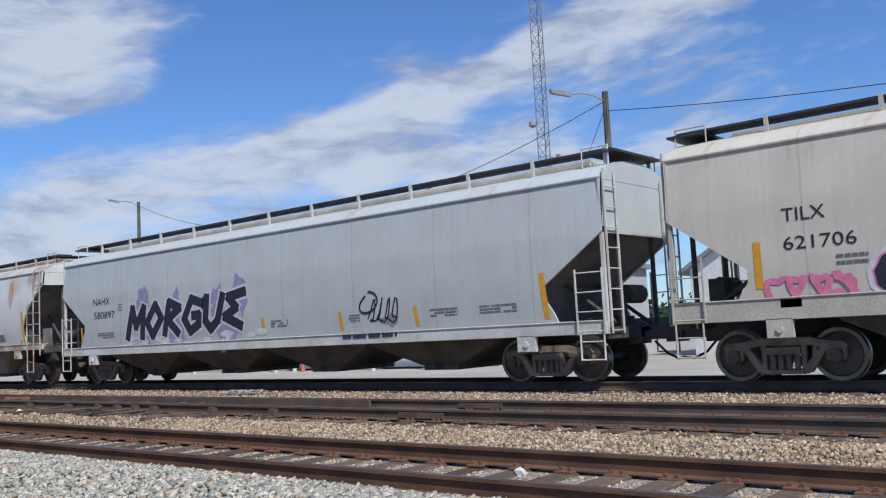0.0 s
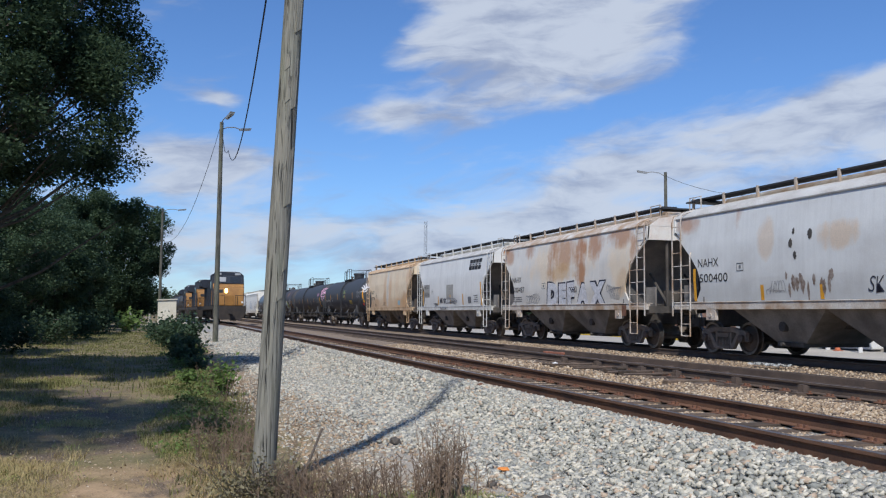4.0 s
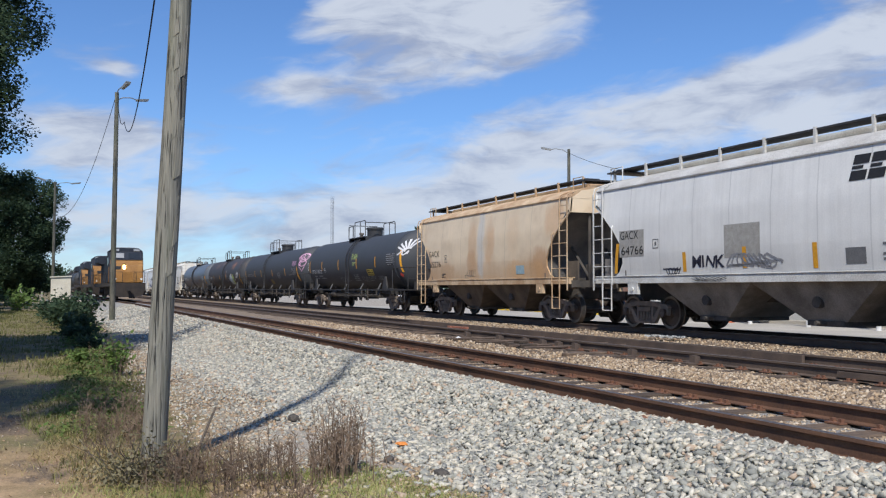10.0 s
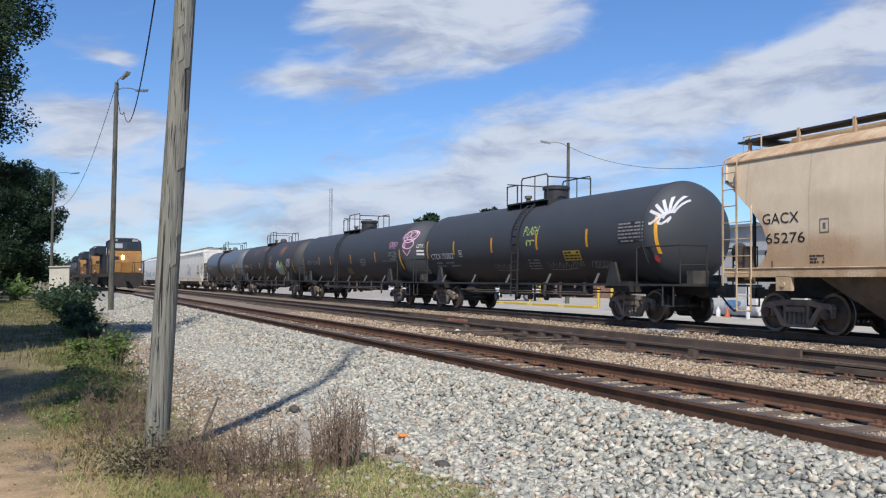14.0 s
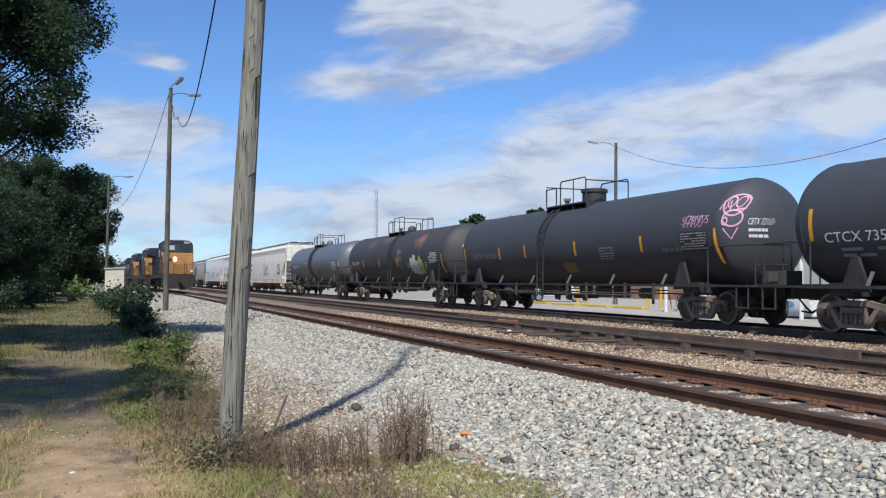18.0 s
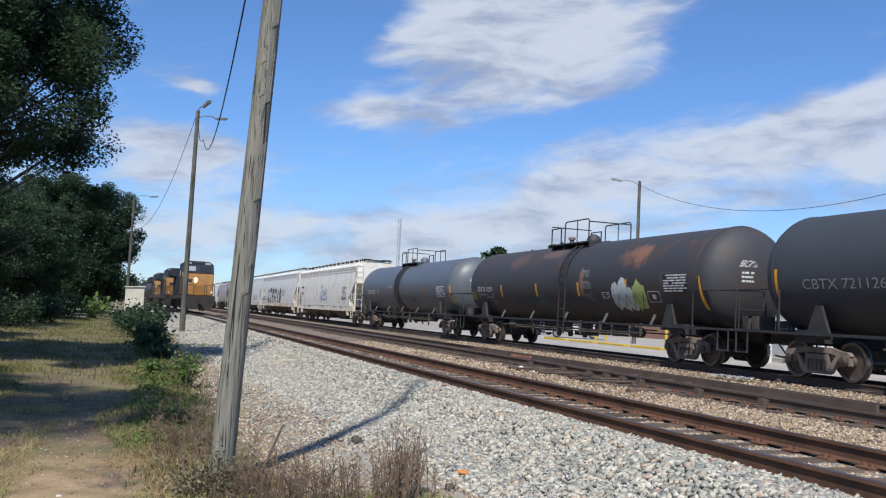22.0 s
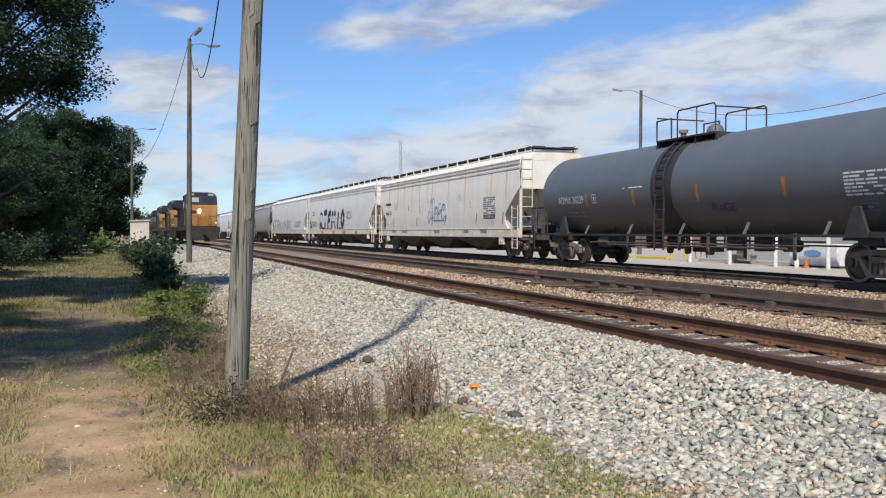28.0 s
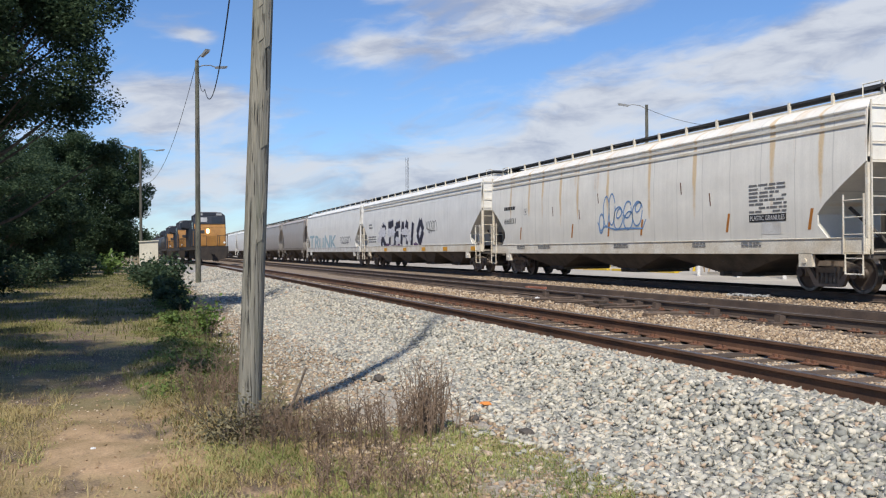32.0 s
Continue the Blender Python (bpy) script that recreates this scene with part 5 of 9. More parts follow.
P_BEIGE = car_paint("beige_hopper_paint", (0.62, 0.58, 0.49), amount=0.12, low=0.1, seam=2.4, rough=0.55)
P_GREY = car_paint("grey_hopper_paint", (0.545, 0.575, 0.56), amount=0.05, low=0.12, seam=2.6, rough=0.5, shift=2)
R1, R2 = (0.36, 0.17, 0.07), (0.50, 0.32, 0.15)
P_RUST1 = car_paint("rust_stained_white_paint", (0.73, 0.735, 0.71), rust=(0.30, 0.15, 0.07), amount=0.06, top=0.40, low=0.3, seam=0, shift=5, blotch=0.05, wide=1.0, stains=[(-4.3, 3.6, 0.45, 0.35, R2, 0.55), (-0.6, 3.0, 0.7, 0.35, R2, 0.5), (2.0, 3.1, 0.35, 0.5, R2, 0.4), (5.6, 3.75, 0.6, 0.35, R1, 0.7), (-5.6, 3.8, 0.5, 0.3, R1, 0.8), (-4.0, 3.4, 0.2, 0.5, R1, 0.6)])
P_RUST2 = car_paint("heavily_rusted_white_paint", (0.79, 0.755, 0.685), rust=(0.34, 0.155, 0.06), amount=0.02, top=0.42, low=0.25, seam=0, shift=9, blotch=0.05, wide=0.9, stains=[(0.5, 3.1, 3.4, 0.9, (0.66, 0.50, 0.30), 0.5), (-4.8, 2.8, 1.4, 1.1, (0.66, 0.50, 0.30), 0.5), (1.0, 3.25, 0.40, 0.95, R1, 0.8), (-1.55, 3.2, 0.55, 1.05, R1, 0.9), (-0.3, 3.4, 1.6, 0.65, R1, 0.7), (0.0, 2.75, 1.4, 0.4, R2, 0.6), (5.5, 3.65, 0.5, 0.4, R1, 0.7), (3.3, 3.8, 0.6, 0.45, R1, 0.7), (-2.8, 3.7, 0.6, 0.7, R1, 0.8), (-4.6, 3.75, 0.9, 0.45, R1, 0.75), (-5.6, 3.2, 0.35, 0.6, R1, 0.7), (-4.9, 2.2, 0.5, 0.5, R2, 0.45), (6.0, 4.0, 0.4, 0.25, R1, 0.9)])
P_WHITE = car_paint("white_hopper_paint", (0.81, 0.80, 0.76), amount=0.03, low=0.25, seam=1.35, shift=3)
P_TAN = car_paint("tan_stained_paint", (0.82, 0.67, 0.47), rust=(0.46, 0.26, 0.12), amount=0.10, top=0.02, low=0.8, seam=1.9, shift=12, grime=(0.50, 0.31, 0.16), blotch=0.16, wide=1.0, stains=[(0.75, 2.9, 0.40, 1.0, (0.50, 0.30, 0.15), 0.5), (-0.75, 2.8, 0.40, 1.0, (0.50, 0.28, 0.13), 0.5), (0.0, 2.9, 0.32, 1.5, (0.50, 0.49, 0.46), 0.7), (0.8, 2.1, 0.5, 0.5, (0.42, 0.24, 0.12), 0.5), (-4.6, 1.9, 1.3, 0.6, (0.40, 0.21, 0.09), 0.65), (-3.2, 1.75, 1.6, 0.4, (0.52, 0.31, 0.14), 0.6), (4.2, 1.8, 1.7, 0.5, (0.42, 0.26, 0.14), 0.6), (-5.4, 3.3, 0.6, 0.8, (0.52, 0.30, 0.14), 0.5), (5.4, 2.2, 0.5, 0.6, (0.40, 0.24, 0.13), 0.5), (-2.6, 3.0, 0.5, 0.9, (0.62, 0.45, 0.28), 0.5)])
ROOFG = surf("dusty_roof_steel", (0.52, 0.51, 0.48), (0.40, 0.38, 0.35), 0.8, 0.0, 1.2, 30, 0.2, 0.005)
P_CREAM = car_paint("cream_white_paint", (0.86, 0.83, 0.74), rust=(0.44, 0.27, 0.11), amount=0.14, top=0.30, low=0.2, seam=1.25, shift=7, stains=[(q, 3.4, 0.10, 1.4, (0.55, 0.38, 0.17), 0.75) for q in (-9.6, -7.9, -4.6, -2.2, 0.4, 2.6, 4.0, 5.6, 6.9, 8.8)])
P_WHITE2 = car_paint("clean_white_paint", (0.82, 0.81, 0.76), amount=0.02, low=0.15, seam=2.2, shift=15)
P_DULL = car_paint("dull_grey_brown_paint", (0.42, 0.39, 0.36), amount=0.15, low=0.5, seam=1.9, shift=17)
P_BLK = car_paint("black_tank_paint", (0.050, 0.055, 0.063), rust=(0.10, 0.085, 0.07), amount=0.10, top=0.15, low=0.3, rough=0.66, zlo=1.0, zhi=4.0, grime=(0.05, 0.047, 0.043))
P_BLK2 = car_paint("dusty_black_tank_paint", (0.050, 0.055, 0.063), rust=(0.10, 0.085, 0.07), amount=0.12, top=0.1, low=0.3, rough=0.66, zlo=1.0, zhi=4.0, grime=(0.055, 0.05, 0.045), shift=4)
P_BLK3 = car_paint("rust_patched_black_paint", (0.048, 0.049, 0.053), rust=(0.095, 0.055, 0.036), amount=0.21, top=0.22, low=0.35, rough=0.64, zlo=1.0, zhi=4.0, grime=(0.05, 0.045, 0.04), shift=8, blotch=0.5, stains=[(-5.3, 3.25, 1.0, 0.40, (0.20, 0.095, 0.055), 0.9), (-1.9, 2.45, 0.16, 0.55, (0.24, 0.12, 0.06), 0.8), (4.0, 3.4, 0.9, 0.35, (0.12, 0.07, 0.05), 0.6), (-7.2, 2.2, 0.5, 0.5, (0.09, 0.07, 0.06), 0.6), (1.2, 3.6, 1.2, 0.2, (0.14, 0.09, 0.07), 0.6)])
P_GRTANK = car_paint("slate_grey_tank_paint", (0.115, 0.130, 0.147), rust=(0.17, 0.11, 0.075), amount=0.16, top=0.3, low=0.35, rough=0.45, zlo=1.0, zhi=4.0, grime=(0.06, 0.057, 0.055), shift=11)
T_WHITE = surf("grimy_white_steel", (0.64, 0.64, 0.61), (0.48, 0.46, 0.42), 0.7, 0.0, 1.5, 40, 0.2, 0.005)
T_RUSTW = surf("rusty_white_steel", (0.58, 0.55, 0.50), (0.36, 0.25, 0.16), 0.8, 0.0, 1.8, 40, 0.3, 0.005)
T_TAN = surf("tan_steel", (0.62, 0.47, 0.30), (0.42, 0.27, 0.15), 0.8, 0.0, 1.8, 40, 0.3, 0.005)
T_CREAM = surf("cream_steel", (0.72, 0.69, 0.60), (0.58, 0.51, 0.39), 0.7, 0.0, 1.5, 40, 0.2, 0.005)
T_BEIGE = surf("beige_steel", (0.50, 0.47, 0.40), (0.40, 0.37, 0.30), 0.7, 0.0, 1.5, 40, 0.2, 0.005)
T_DULL = surf("dull_steel", (0.27, 0.25, 0.23), (0.18, 0.16, 0.14), 0.8, 0.0, 1.5, 40, 0.2, 0.005)
# bays wear the car's paint, darkened here for the shade they hang in
BAYG = surf("dusty_shaded_bay_steel", (0.26, 0.24, 0.215), (0.15, 0.135, 0.12), 0.9, 0.0, 1.6, 35, 0.3, 0.01)
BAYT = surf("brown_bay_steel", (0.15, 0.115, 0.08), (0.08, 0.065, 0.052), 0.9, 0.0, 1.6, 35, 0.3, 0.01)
PINK = plain("sprayed_pink", (0.74, 0.22, 0.36), 0.6)
SPRAYBLK = plain("sprayed_black", (0.025, 0.025, 0.045), 0.6)
NAVY = plain("sprayed_navy", (0.035, 0.04, 0.075), 0.6)
SPRAYWHITE = plain("sprayed_white", (0.66, 0.66, 0.68), 0.7)
LILAC = plain("sprayed_lilac", (0.33, 0.30, 0.50), 0.7)
SPRAYBLUE = plain("sprayed_blue", (0.16, 0.32, 0.58), 0.6)
PALEBLUE = plain("sprayed_pale_blue", (0.36, 0.50, 0.55), 0.7)
LIME = plain("sprayed_lime", (0.45, 0.55, 0.17), 0.6)
MINT = plain("sprayed_pale_mint", (0.58, 0.65, 0.62), 0.7)
PURPLE = plain("sprayed_purple", (0.10, 0.045, 0.13), 0.7)
SPRAYGREY = plain("sprayed_grey", (0.26, 0.26, 0.27), 0.7)
SPRAYPINK = plain("sprayed_light_pink", (0.66, 0.36, 0.52), 0.6)
ORANGEPLATE = plain("yellow_placard", (0.62, 0.44, 0.04), 0.6)
OCHRE = plain("ochre_placard", (0.22, 0.16, 0.05), 0.7)
REDM = plain("red_placard", (0.5, 0.05, 0.04), 0.6)

AT = {}
# slope sheets under the car ends: the recess's shade is put into this colour
SHADESLOPE = surf("shaded_slope_sheet", (0.10, 0.095, 0.09), (0.20, 0.18, 0.16), 0.85, 0.0, 1.2, 30, 0.2, 0.006)


def U(car, y):
    """Along-the-side coordinate of a spot that stands at y along the track when the clip starts."""
    return car.location.y - y


def letters(car, text, ya, yb, z0, z1, mat_=INK, fat=0.0, slant=0.0, jitter=0.0, seed=1, off=0.009, label=""):
    bm = glyphs(text, z1 - z0, abs(yb - ya), fat, slant, jitter, seed)
    return mark(car, "lettering", shifted(bm, U(car, ya), z0), mat_, off, label)


def strip(car, y, z0, z1, mat_=YELLOW, w=0.13, lean=0.0):
    bm = bmesh.new()
    u = U(car, y)
    k = 6
    for q in range(k):
        a, b = z0 + (z1 - z0) * q / k, z0 + (z1 - z0) * (q + 1) / k
        l0, l1 = lean * (1 - q / k), lean * (1 - (q + 1) / k)
        vs = [bm.verts.new(c) for c in ((u - w / 2 + l0, a, 0), (u + w / 2 + l0, a, 0), (u + w / 2 + l1, b, 0), (u - w / 2 + l1, b, 0))]
        bm.faces.new(vs)
    bmesh.ops.remove_doubles(bm, verts=bm.verts, dist=0.001)
    return mark(car, "reflector", bm, mat_, 0.007)


def print_block(car, ya, yb, z0, z1, rows, mat_=GREYINK, seed=1, full=0.9):
    bm = bmesh.new()
    bars(bm, U(car, ya), U(car, yb), z0, z1, rows, seed, full)
    return mark(car, "fine_print", bm, mat_, 0.008)


def frame_mark(car, ya, yb, z0, z1, mat_=INK, w=0.02):
    bm = bmesh.new()
    u0, u1 = U(car, ya), U(car, yb)
    for r in ((u0, u1, z0, z0 + w), (u0, u1, z1 - w, z1), (u0, u0 + w, z0 + w, z1 - w), (u1 - w, u1, z0 + w, z1 - w)):
        patch(bm, *r)
    patch(bm, u0 + (u1 - u0) * 0.35, u1 - (u1 - u0) * 0.35, z0 + (z1 - z0) * 0.3, z1 - (z1 - z0) * 0.3)
    return mark(car, "stencil", bm, mat_, 0.008)


def panel(car, ya, yb, z0, z1, mat_, name="placard", off=0.007):
    bm = bmesh.new()
    patch(bm, U(car, ya), U(car, yb), z0, z1)
    return mark(car, name, bm, mat_, off)


def tag_scrawl(car, ya, yb, z0, z1, mat_, seed, w=0.03, loops=7, off=0.009):
    bm = bmesh.new()
    scrawl(bm, U(car, ya), U(car, yb), z0, z1, w, seed, loops)
    return mark(car, "graffiti", bm, mat_, off)


def spray(car, ya, yb, z0, z1, mat_, seed, n=5, off=0.006):
    rnd = random.Random(seed)
    bm = bmesh.new()
    for q in range(n):
        n0 = len(bm.verts)
        blob(bm, U(car, rnd.uniform(yb, ya)), rnd.uniform(z0, z1), abs(ya - yb) / n * rnd.uniform(0.3, 0.7), (z1 - z0) * rnd.uniform(0.2, 0.42), rnd.random())
        bm.verts.ensure_lookup_table()
        for v in bm.verts[n0:]:
            v.co.z = 0.00012 * q
    return mark(car, "graffiti", bm, mat_, off)


def throw_up(car, word, ya, yb, z0, z1, rim, fill, seed, fat=0.035, jitter=0.1, shade=None):
    """Fat sprayed letters: an outer glow, a dark rim and a fill."""
    if shade is not None:
        letters(car, word, ya + 0.12, yb - 0.1, z0 - 0.06, z1 + 0.06, shade, fat + 0.05, 0.1, jitter, seed, 0.007)
    letters(car, word, ya + 0.03, yb - 0.03, z0 - 0.02, z1 + 0.02, rim, fat + 0.022, 0.1, jitter, seed, 0.010)
    letters(car, word, ya, yb, z0, z1, fill, fat - 0.012, 0.1, jitter, seed, 0.013)


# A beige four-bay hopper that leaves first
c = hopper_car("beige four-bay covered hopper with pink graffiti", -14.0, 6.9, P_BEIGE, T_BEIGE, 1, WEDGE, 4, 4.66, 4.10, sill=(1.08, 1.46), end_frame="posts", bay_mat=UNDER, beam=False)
AT["A"] = c
letters(c, "TILX", 4.81, 4.11, 2.72, 2.94)
letters(c, "621706", 4.82, 3.66, 2.24, 2.46)
strip(c, 5.28, 1.62, 2.42)
print_block(c, 4.0, 3.5, 1.9, 2.12, 2, GREYINK, 3)
bm = bmesh.new()
scrawl(bm, U(c, 5.35), U(c, 3.4), 1.25, 1.95, 0.11, 4, 4)
for k_, f_ in enumerate(bm.faces):
    for v_ in f_.verts:
        v_.co.z = 0.0003 * k_
mark(c, "graffiti", bm, PINK, 0.01, "pink sprayed loops")
spray(c, 4.6, 3.3, 1.3, 1.5, PINK, 5, 3, 0.006)
throw_up(c, "OAS", 3.45, 0.5, 1.3, 2.2, PINK, SPRAYBLK, 8, shade=SPRAYWHITE)
panel(c, 4.95, 4.6, 1.28, 1.42, GREYINK, "stencil", 0.03)

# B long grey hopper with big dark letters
c = hopper_car("long light grey four-bay covered hopper with graffiti", 8.25, 29.15, P_GREY, T_WHITE, 1, WEDGE, 4, 4.66, 4.03, sill=(0.97, 1.24), end_frame="posts", bay_mat=UNDER, slope_mat=SHADESLOPE, post_step=1.75)
AT["B"] = c
letters(c, "NAHX", 27.13, 26.14, 2.58, 2.80)
letters(c, "580897", 27.1, 25.85, 2.14, 2.36)
GRAFFITI = {"M": [(0, 0), (0.12, 1), (0.5, 0.35), (0.88, 1), (1, 0)], "O": [(0.5, 0), (0.05, 0.45), (0.45, 1), (0.95, 0.55), (0.5, 0), (0.2, 0.3)], "R": [(0.1, 0), (0.15, 1), (0.85, 0.8), (0.2, 0.45), (0.95, 0)],
            "G": [(0.95, 0.85), (0.35, 1), (0.05, 0.4), (0.5, 0), (0.95, 0.2), (0.9, 0.5), (0.55, 0.48)], "U": [(0.05, 1), (0.15, 0.25), (0.5, 0), (0.85, 0.25), (0.95, 1)], "E": [(0.95, 1), (0.1, 0.88), (0.62, 0.55), (0.05, 0.3), (1.0, 0)]}
spray(c, 25.5, 18.7, 1.25, 2.7, LILAC, 13, 12, 0.006)
spray(c, 25.6, 18.5, 1.22, 1.45, SPRAYWHITE, 15, 16, 0.007)
for w_, m_, off_ in ((0.40, SPRAYWHITE, 0.009), (0.27, SPRAYBLK, 0.012)):
    bm = bmesh.new()
    for k_, ch in enumerate("MORGUE"):
        g = [(U(c, 25.0) + k_ * 0.97 + 0.82 * a_ + 0.22 * (b_ - 0.5), 1.46 + 0.03 * k_ + 0.92 * b_) for a_, b_ in GRAFFITI[ch]]
        for q_, (p0, p1) in enumerate(zip(g, g[1:])):
            dx, dz = p1[0] - p0[0], p1[1] - p0[1]
            e_ = 0.3 * w_ / math.hypot(dx, dz)
            n_ = len(bm.verts)
            ribbon(bm, [(p0[0] - dx * e_, p0[1] - dz * e_), ((p0[0] + p1[0]) / 2, (p0[1] + p1[1]) / 2), (p1[0] + dx * e_, p1[1] + dz * e_)], w_)
            bm.verts.ensure_lookup_table()
            for v_ in bm.verts[n_:]:
                v_.co.z = 0.0004 * q_
    mark(c, "graffiti", bm, m_, off_, "angular black sprayed letters with a white edge")
tag_scrawl(c, 14.75, 13.5, 1.3, 2.05, SPRAYBLK, 15, 0.045, 4)
spray(c, 14.4, 13.6, 1.4, 1.75, SPRAYGREY, 16, 3)
bm = bmesh.new()
ribbon(bm, [(U(c, 14.6) + 0.3 * math.sin(t), 1.95 + 0.25 * math.cos(t * 0.9)) for t in np.linspace(0, 6, 20)], 0.05)
mark(c, "graffiti", bm, SPRAYBLK, 0.012)
for y in (18.55, 15.6, 13.15):
    strip(c, y, 1.32, 1.78, YELLOW, 0.10, 0.08)
strip(c, 9.7, 1.32, 2.25, YELLOW, 0.13, 0.1)
strip(c, 27.9, 1.45, 1.9, YELLOW, 0.1, 0.0)
bm = bmesh.new()
bars(bm, U(c, 15.5), U(c, 13.7), 1.06, 1.3, 1, 17, 1.0)
mark(c, "graffiti", bm, NAVY, 0.045)
for k, (ya, yb) in enumerate(((12.7, 11.9), (11.3, 10.9), (10.9, 10.3), (26.9, 25.9), (18.2, 17.5), (15.3, 14.9))):
    print_block(c, ya, yb, 1.5, 1.7, 3, GREYINK, 20 + k)
frame_mark(c, 25.65, 25.4, 2.35, 2.55, GREYINK)

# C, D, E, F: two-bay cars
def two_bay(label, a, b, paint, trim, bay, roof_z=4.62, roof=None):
    return hopper_car(label, a, b, paint, trim, 1, ROUND, 2, roof_z, 4.02, sill=(1.26, 1.48), bay_mat=bay, slope_mat=SHADESLOPE, post_step=1.55, hw=(1.50, 1.60, 1.60, 1.56), roof_mat=roof or ROOFG)


c = two_bay("short white two-bay covered hopper with rust stains", 30.65, 43.35, P_RUST1, T_RUSTW, BAYG)
AT["C"] = c
SCUFF = surf("bare_brown_steel", (0.15, 0.10, 0.07), (0.34, 0.29, 0.25), 0.9, 0.0, 9, 60, 0.2, 0.004)
letters(c, "NAHX", 42.02, 41.02, 2.48, 2.72)
letters(c, "500400", 41.95, 40.6, 2.04, 2.28)
frame_mark(c, 40.2, 39.9, 2.3, 2.52, GREYINK)
for y, z0, z1 in ((42.2, 1.5, 2.45), (39.15, 1.5, 1.9), (36.95, 1.5, 1.85)):
    strip(c, y, z0, z1)
strip(c, 32.15, 1.55, 2.65, YELLOW, 0.16, 0.2)
spray(c, 38.2, 36.5, 1.62, 2.1, SCUFF, 30, 14)
for k, (y, z, r) in enumerate(((38.0, 2.9, 0.07), (37.9, 3.2, 0.05), (37.3, 3.1, 0.08), (37.85, 2.6, 0.06))):
    bm = bmesh.new()
    blob(bm, U(c, y), z, r, r * 1.6, k + 40)
    mark(c, "scuff", bm, UNDER, 0.008)
letters(c, "SKUBA", 35.5, 34.0, 1.62, 2.08, SPRAYBLK, -0.012, 0.25, 0.16, 31)
print_block(c, 34.0, 33.4, 1.6, 1.9, 4, GREYINK, 32)
panel(c, 33.9, 33.6, 1.62, 1.88, GREYINK, "stencil", 0.009)
tag_scrawl(c, 39.0, 38.2, 1.6, 2.0, SPRAYGREY, 33, 0.015, 5)

c = two_bay("short white two-bay covered hopper streaked with orange rust", 44.95, 57.7, P_RUST2, T_RUSTW, BAYG, 4.62, T_RUSTW)
AT["D"] = c
letters(c, "NAHX", 56.45, 55.46, 2.46, 2.70)
letters(c, "500487", 56.35, 55.1, 2.02, 2.25)
frame_mark(c, 53.25, 52.9, 2.12, 2.36, GREYINK)
letters(c, "DEFAX", 52.85, 47.65, 1.33, 2.42, SPRAYBLK, 0.15, 0.1, 0.08, 21, 0.010)
letters(c, "DEFAX", 52.77, 47.73, 1.39, 2.36, SPRAYWHITE, 0.085, 0.1, 0.08, 21, 0.014)
tag_scrawl(c, 55.0, 53.4, 1.5, 2.0, SPRAYGREY, 35, 0.02, 7)
tag_scrawl(c, 47.7, 46.5, 1.6, 2.2, SPRAYGREY, 36, 0.018, 8)
tag_scrawl(c, 50.7, 49.95, 1.9, 2.15, SPRAYBLK, 37, 0.03, 4, 0.016)
print_block(c, 56.4, 55.4, 1.6, 1.85, 3, GREYINK, 38)
bm = bmesh.new()
patch(bm, U(c, 46.55), U(c, 46.25), 1.05, 1.42)
mark(c, "rust_plate", bm, RUST, 0.05)

c = two_bay("short white two-bay covered hopper with dark block letters", 59.15, 71.85, P_WHITE, T_WHITE, BAYG, 4.66)
AT["E"] = c
PRIMER = plain("grey_primer", (0.38, 0.365, 0.33), 0.8)
panel(c, 70.55, 69.4, 2.0, 2.75, PRIMER, "repainted_panel", 0.004)
panel(c, 66.2, 65.0, 1.85, 2.65, PRIMER, "repainted_panel", 0.004)
letters(c, "GACX", 70.5, 69.65, 2.50, 2.73)
letters(c, "64766", 70.45, 69.42, 2.06, 2.30)
bm = bmesh.new()
for k in range(4):
    u, w = U(c, 62.5) + k * 0.45, 0.40
    slant = 0.24
    for z0, z1, a, b in ((3.30, 3.50, 0.0, w), (3.53, 3.60, 0.0, w * 0.7), (3.63, 3.82, 0.0, w)):
        vs = [bm.verts.new(q) for q in ((u + a + slant * (z0 - 3.3), z0, 0), (u + b + slant * (z0 - 3.3), z0, 0), (u + b + slant * (z1 - 3.3), z1, 0), (u + a + slant * (z1 - 3.3), z1, 0))]
        bm.faces.new(vs)
mark(c, "emblem", bm, INK, 0.009, "slanted dark block emblem")
for y, z0, z1 in ((67.7, 1.55, 2.05), (65.52, 1.6, 2.1), (63.4, 1.55, 2.1)):
    strip(c, y, z0, z1)
strip(c, 70.62, 1.55, 2.4, YELLOW, 0.14, -0.15)
strip(c, 60.7, 1.5, 2.65, YELLOW, 0.15, 0.15)
letters(c, "MINK", 67.4, 66.2, 1.62, 1.95, SPRAYBLK, 0.02, 0.1, 0.12, 5)
tag_scrawl(c, 66.2, 64.3, 1.55, 1.95, SPRAYGREY, 41, 0.05, 8)
tag_scrawl(c, 68.6, 67.8, 1.48, 1.7, SPRAYBLK, 42, 0.03, 5)
tag_scrawl(c, 67.5, 66.0, 1.28, 1.42, GREYINK, 43, 0.015, 8, 0.05)
panel(c, 62.6, 62.1, 1.62, 1.95, GREYINK, "stencil")
print_block(c, 61.7, 61.1, 1.65, 2.05, 4, GREYINK, 44)
frame_mark(c, 69.0, 68.75, 2.2, 2.45, GREYINK)

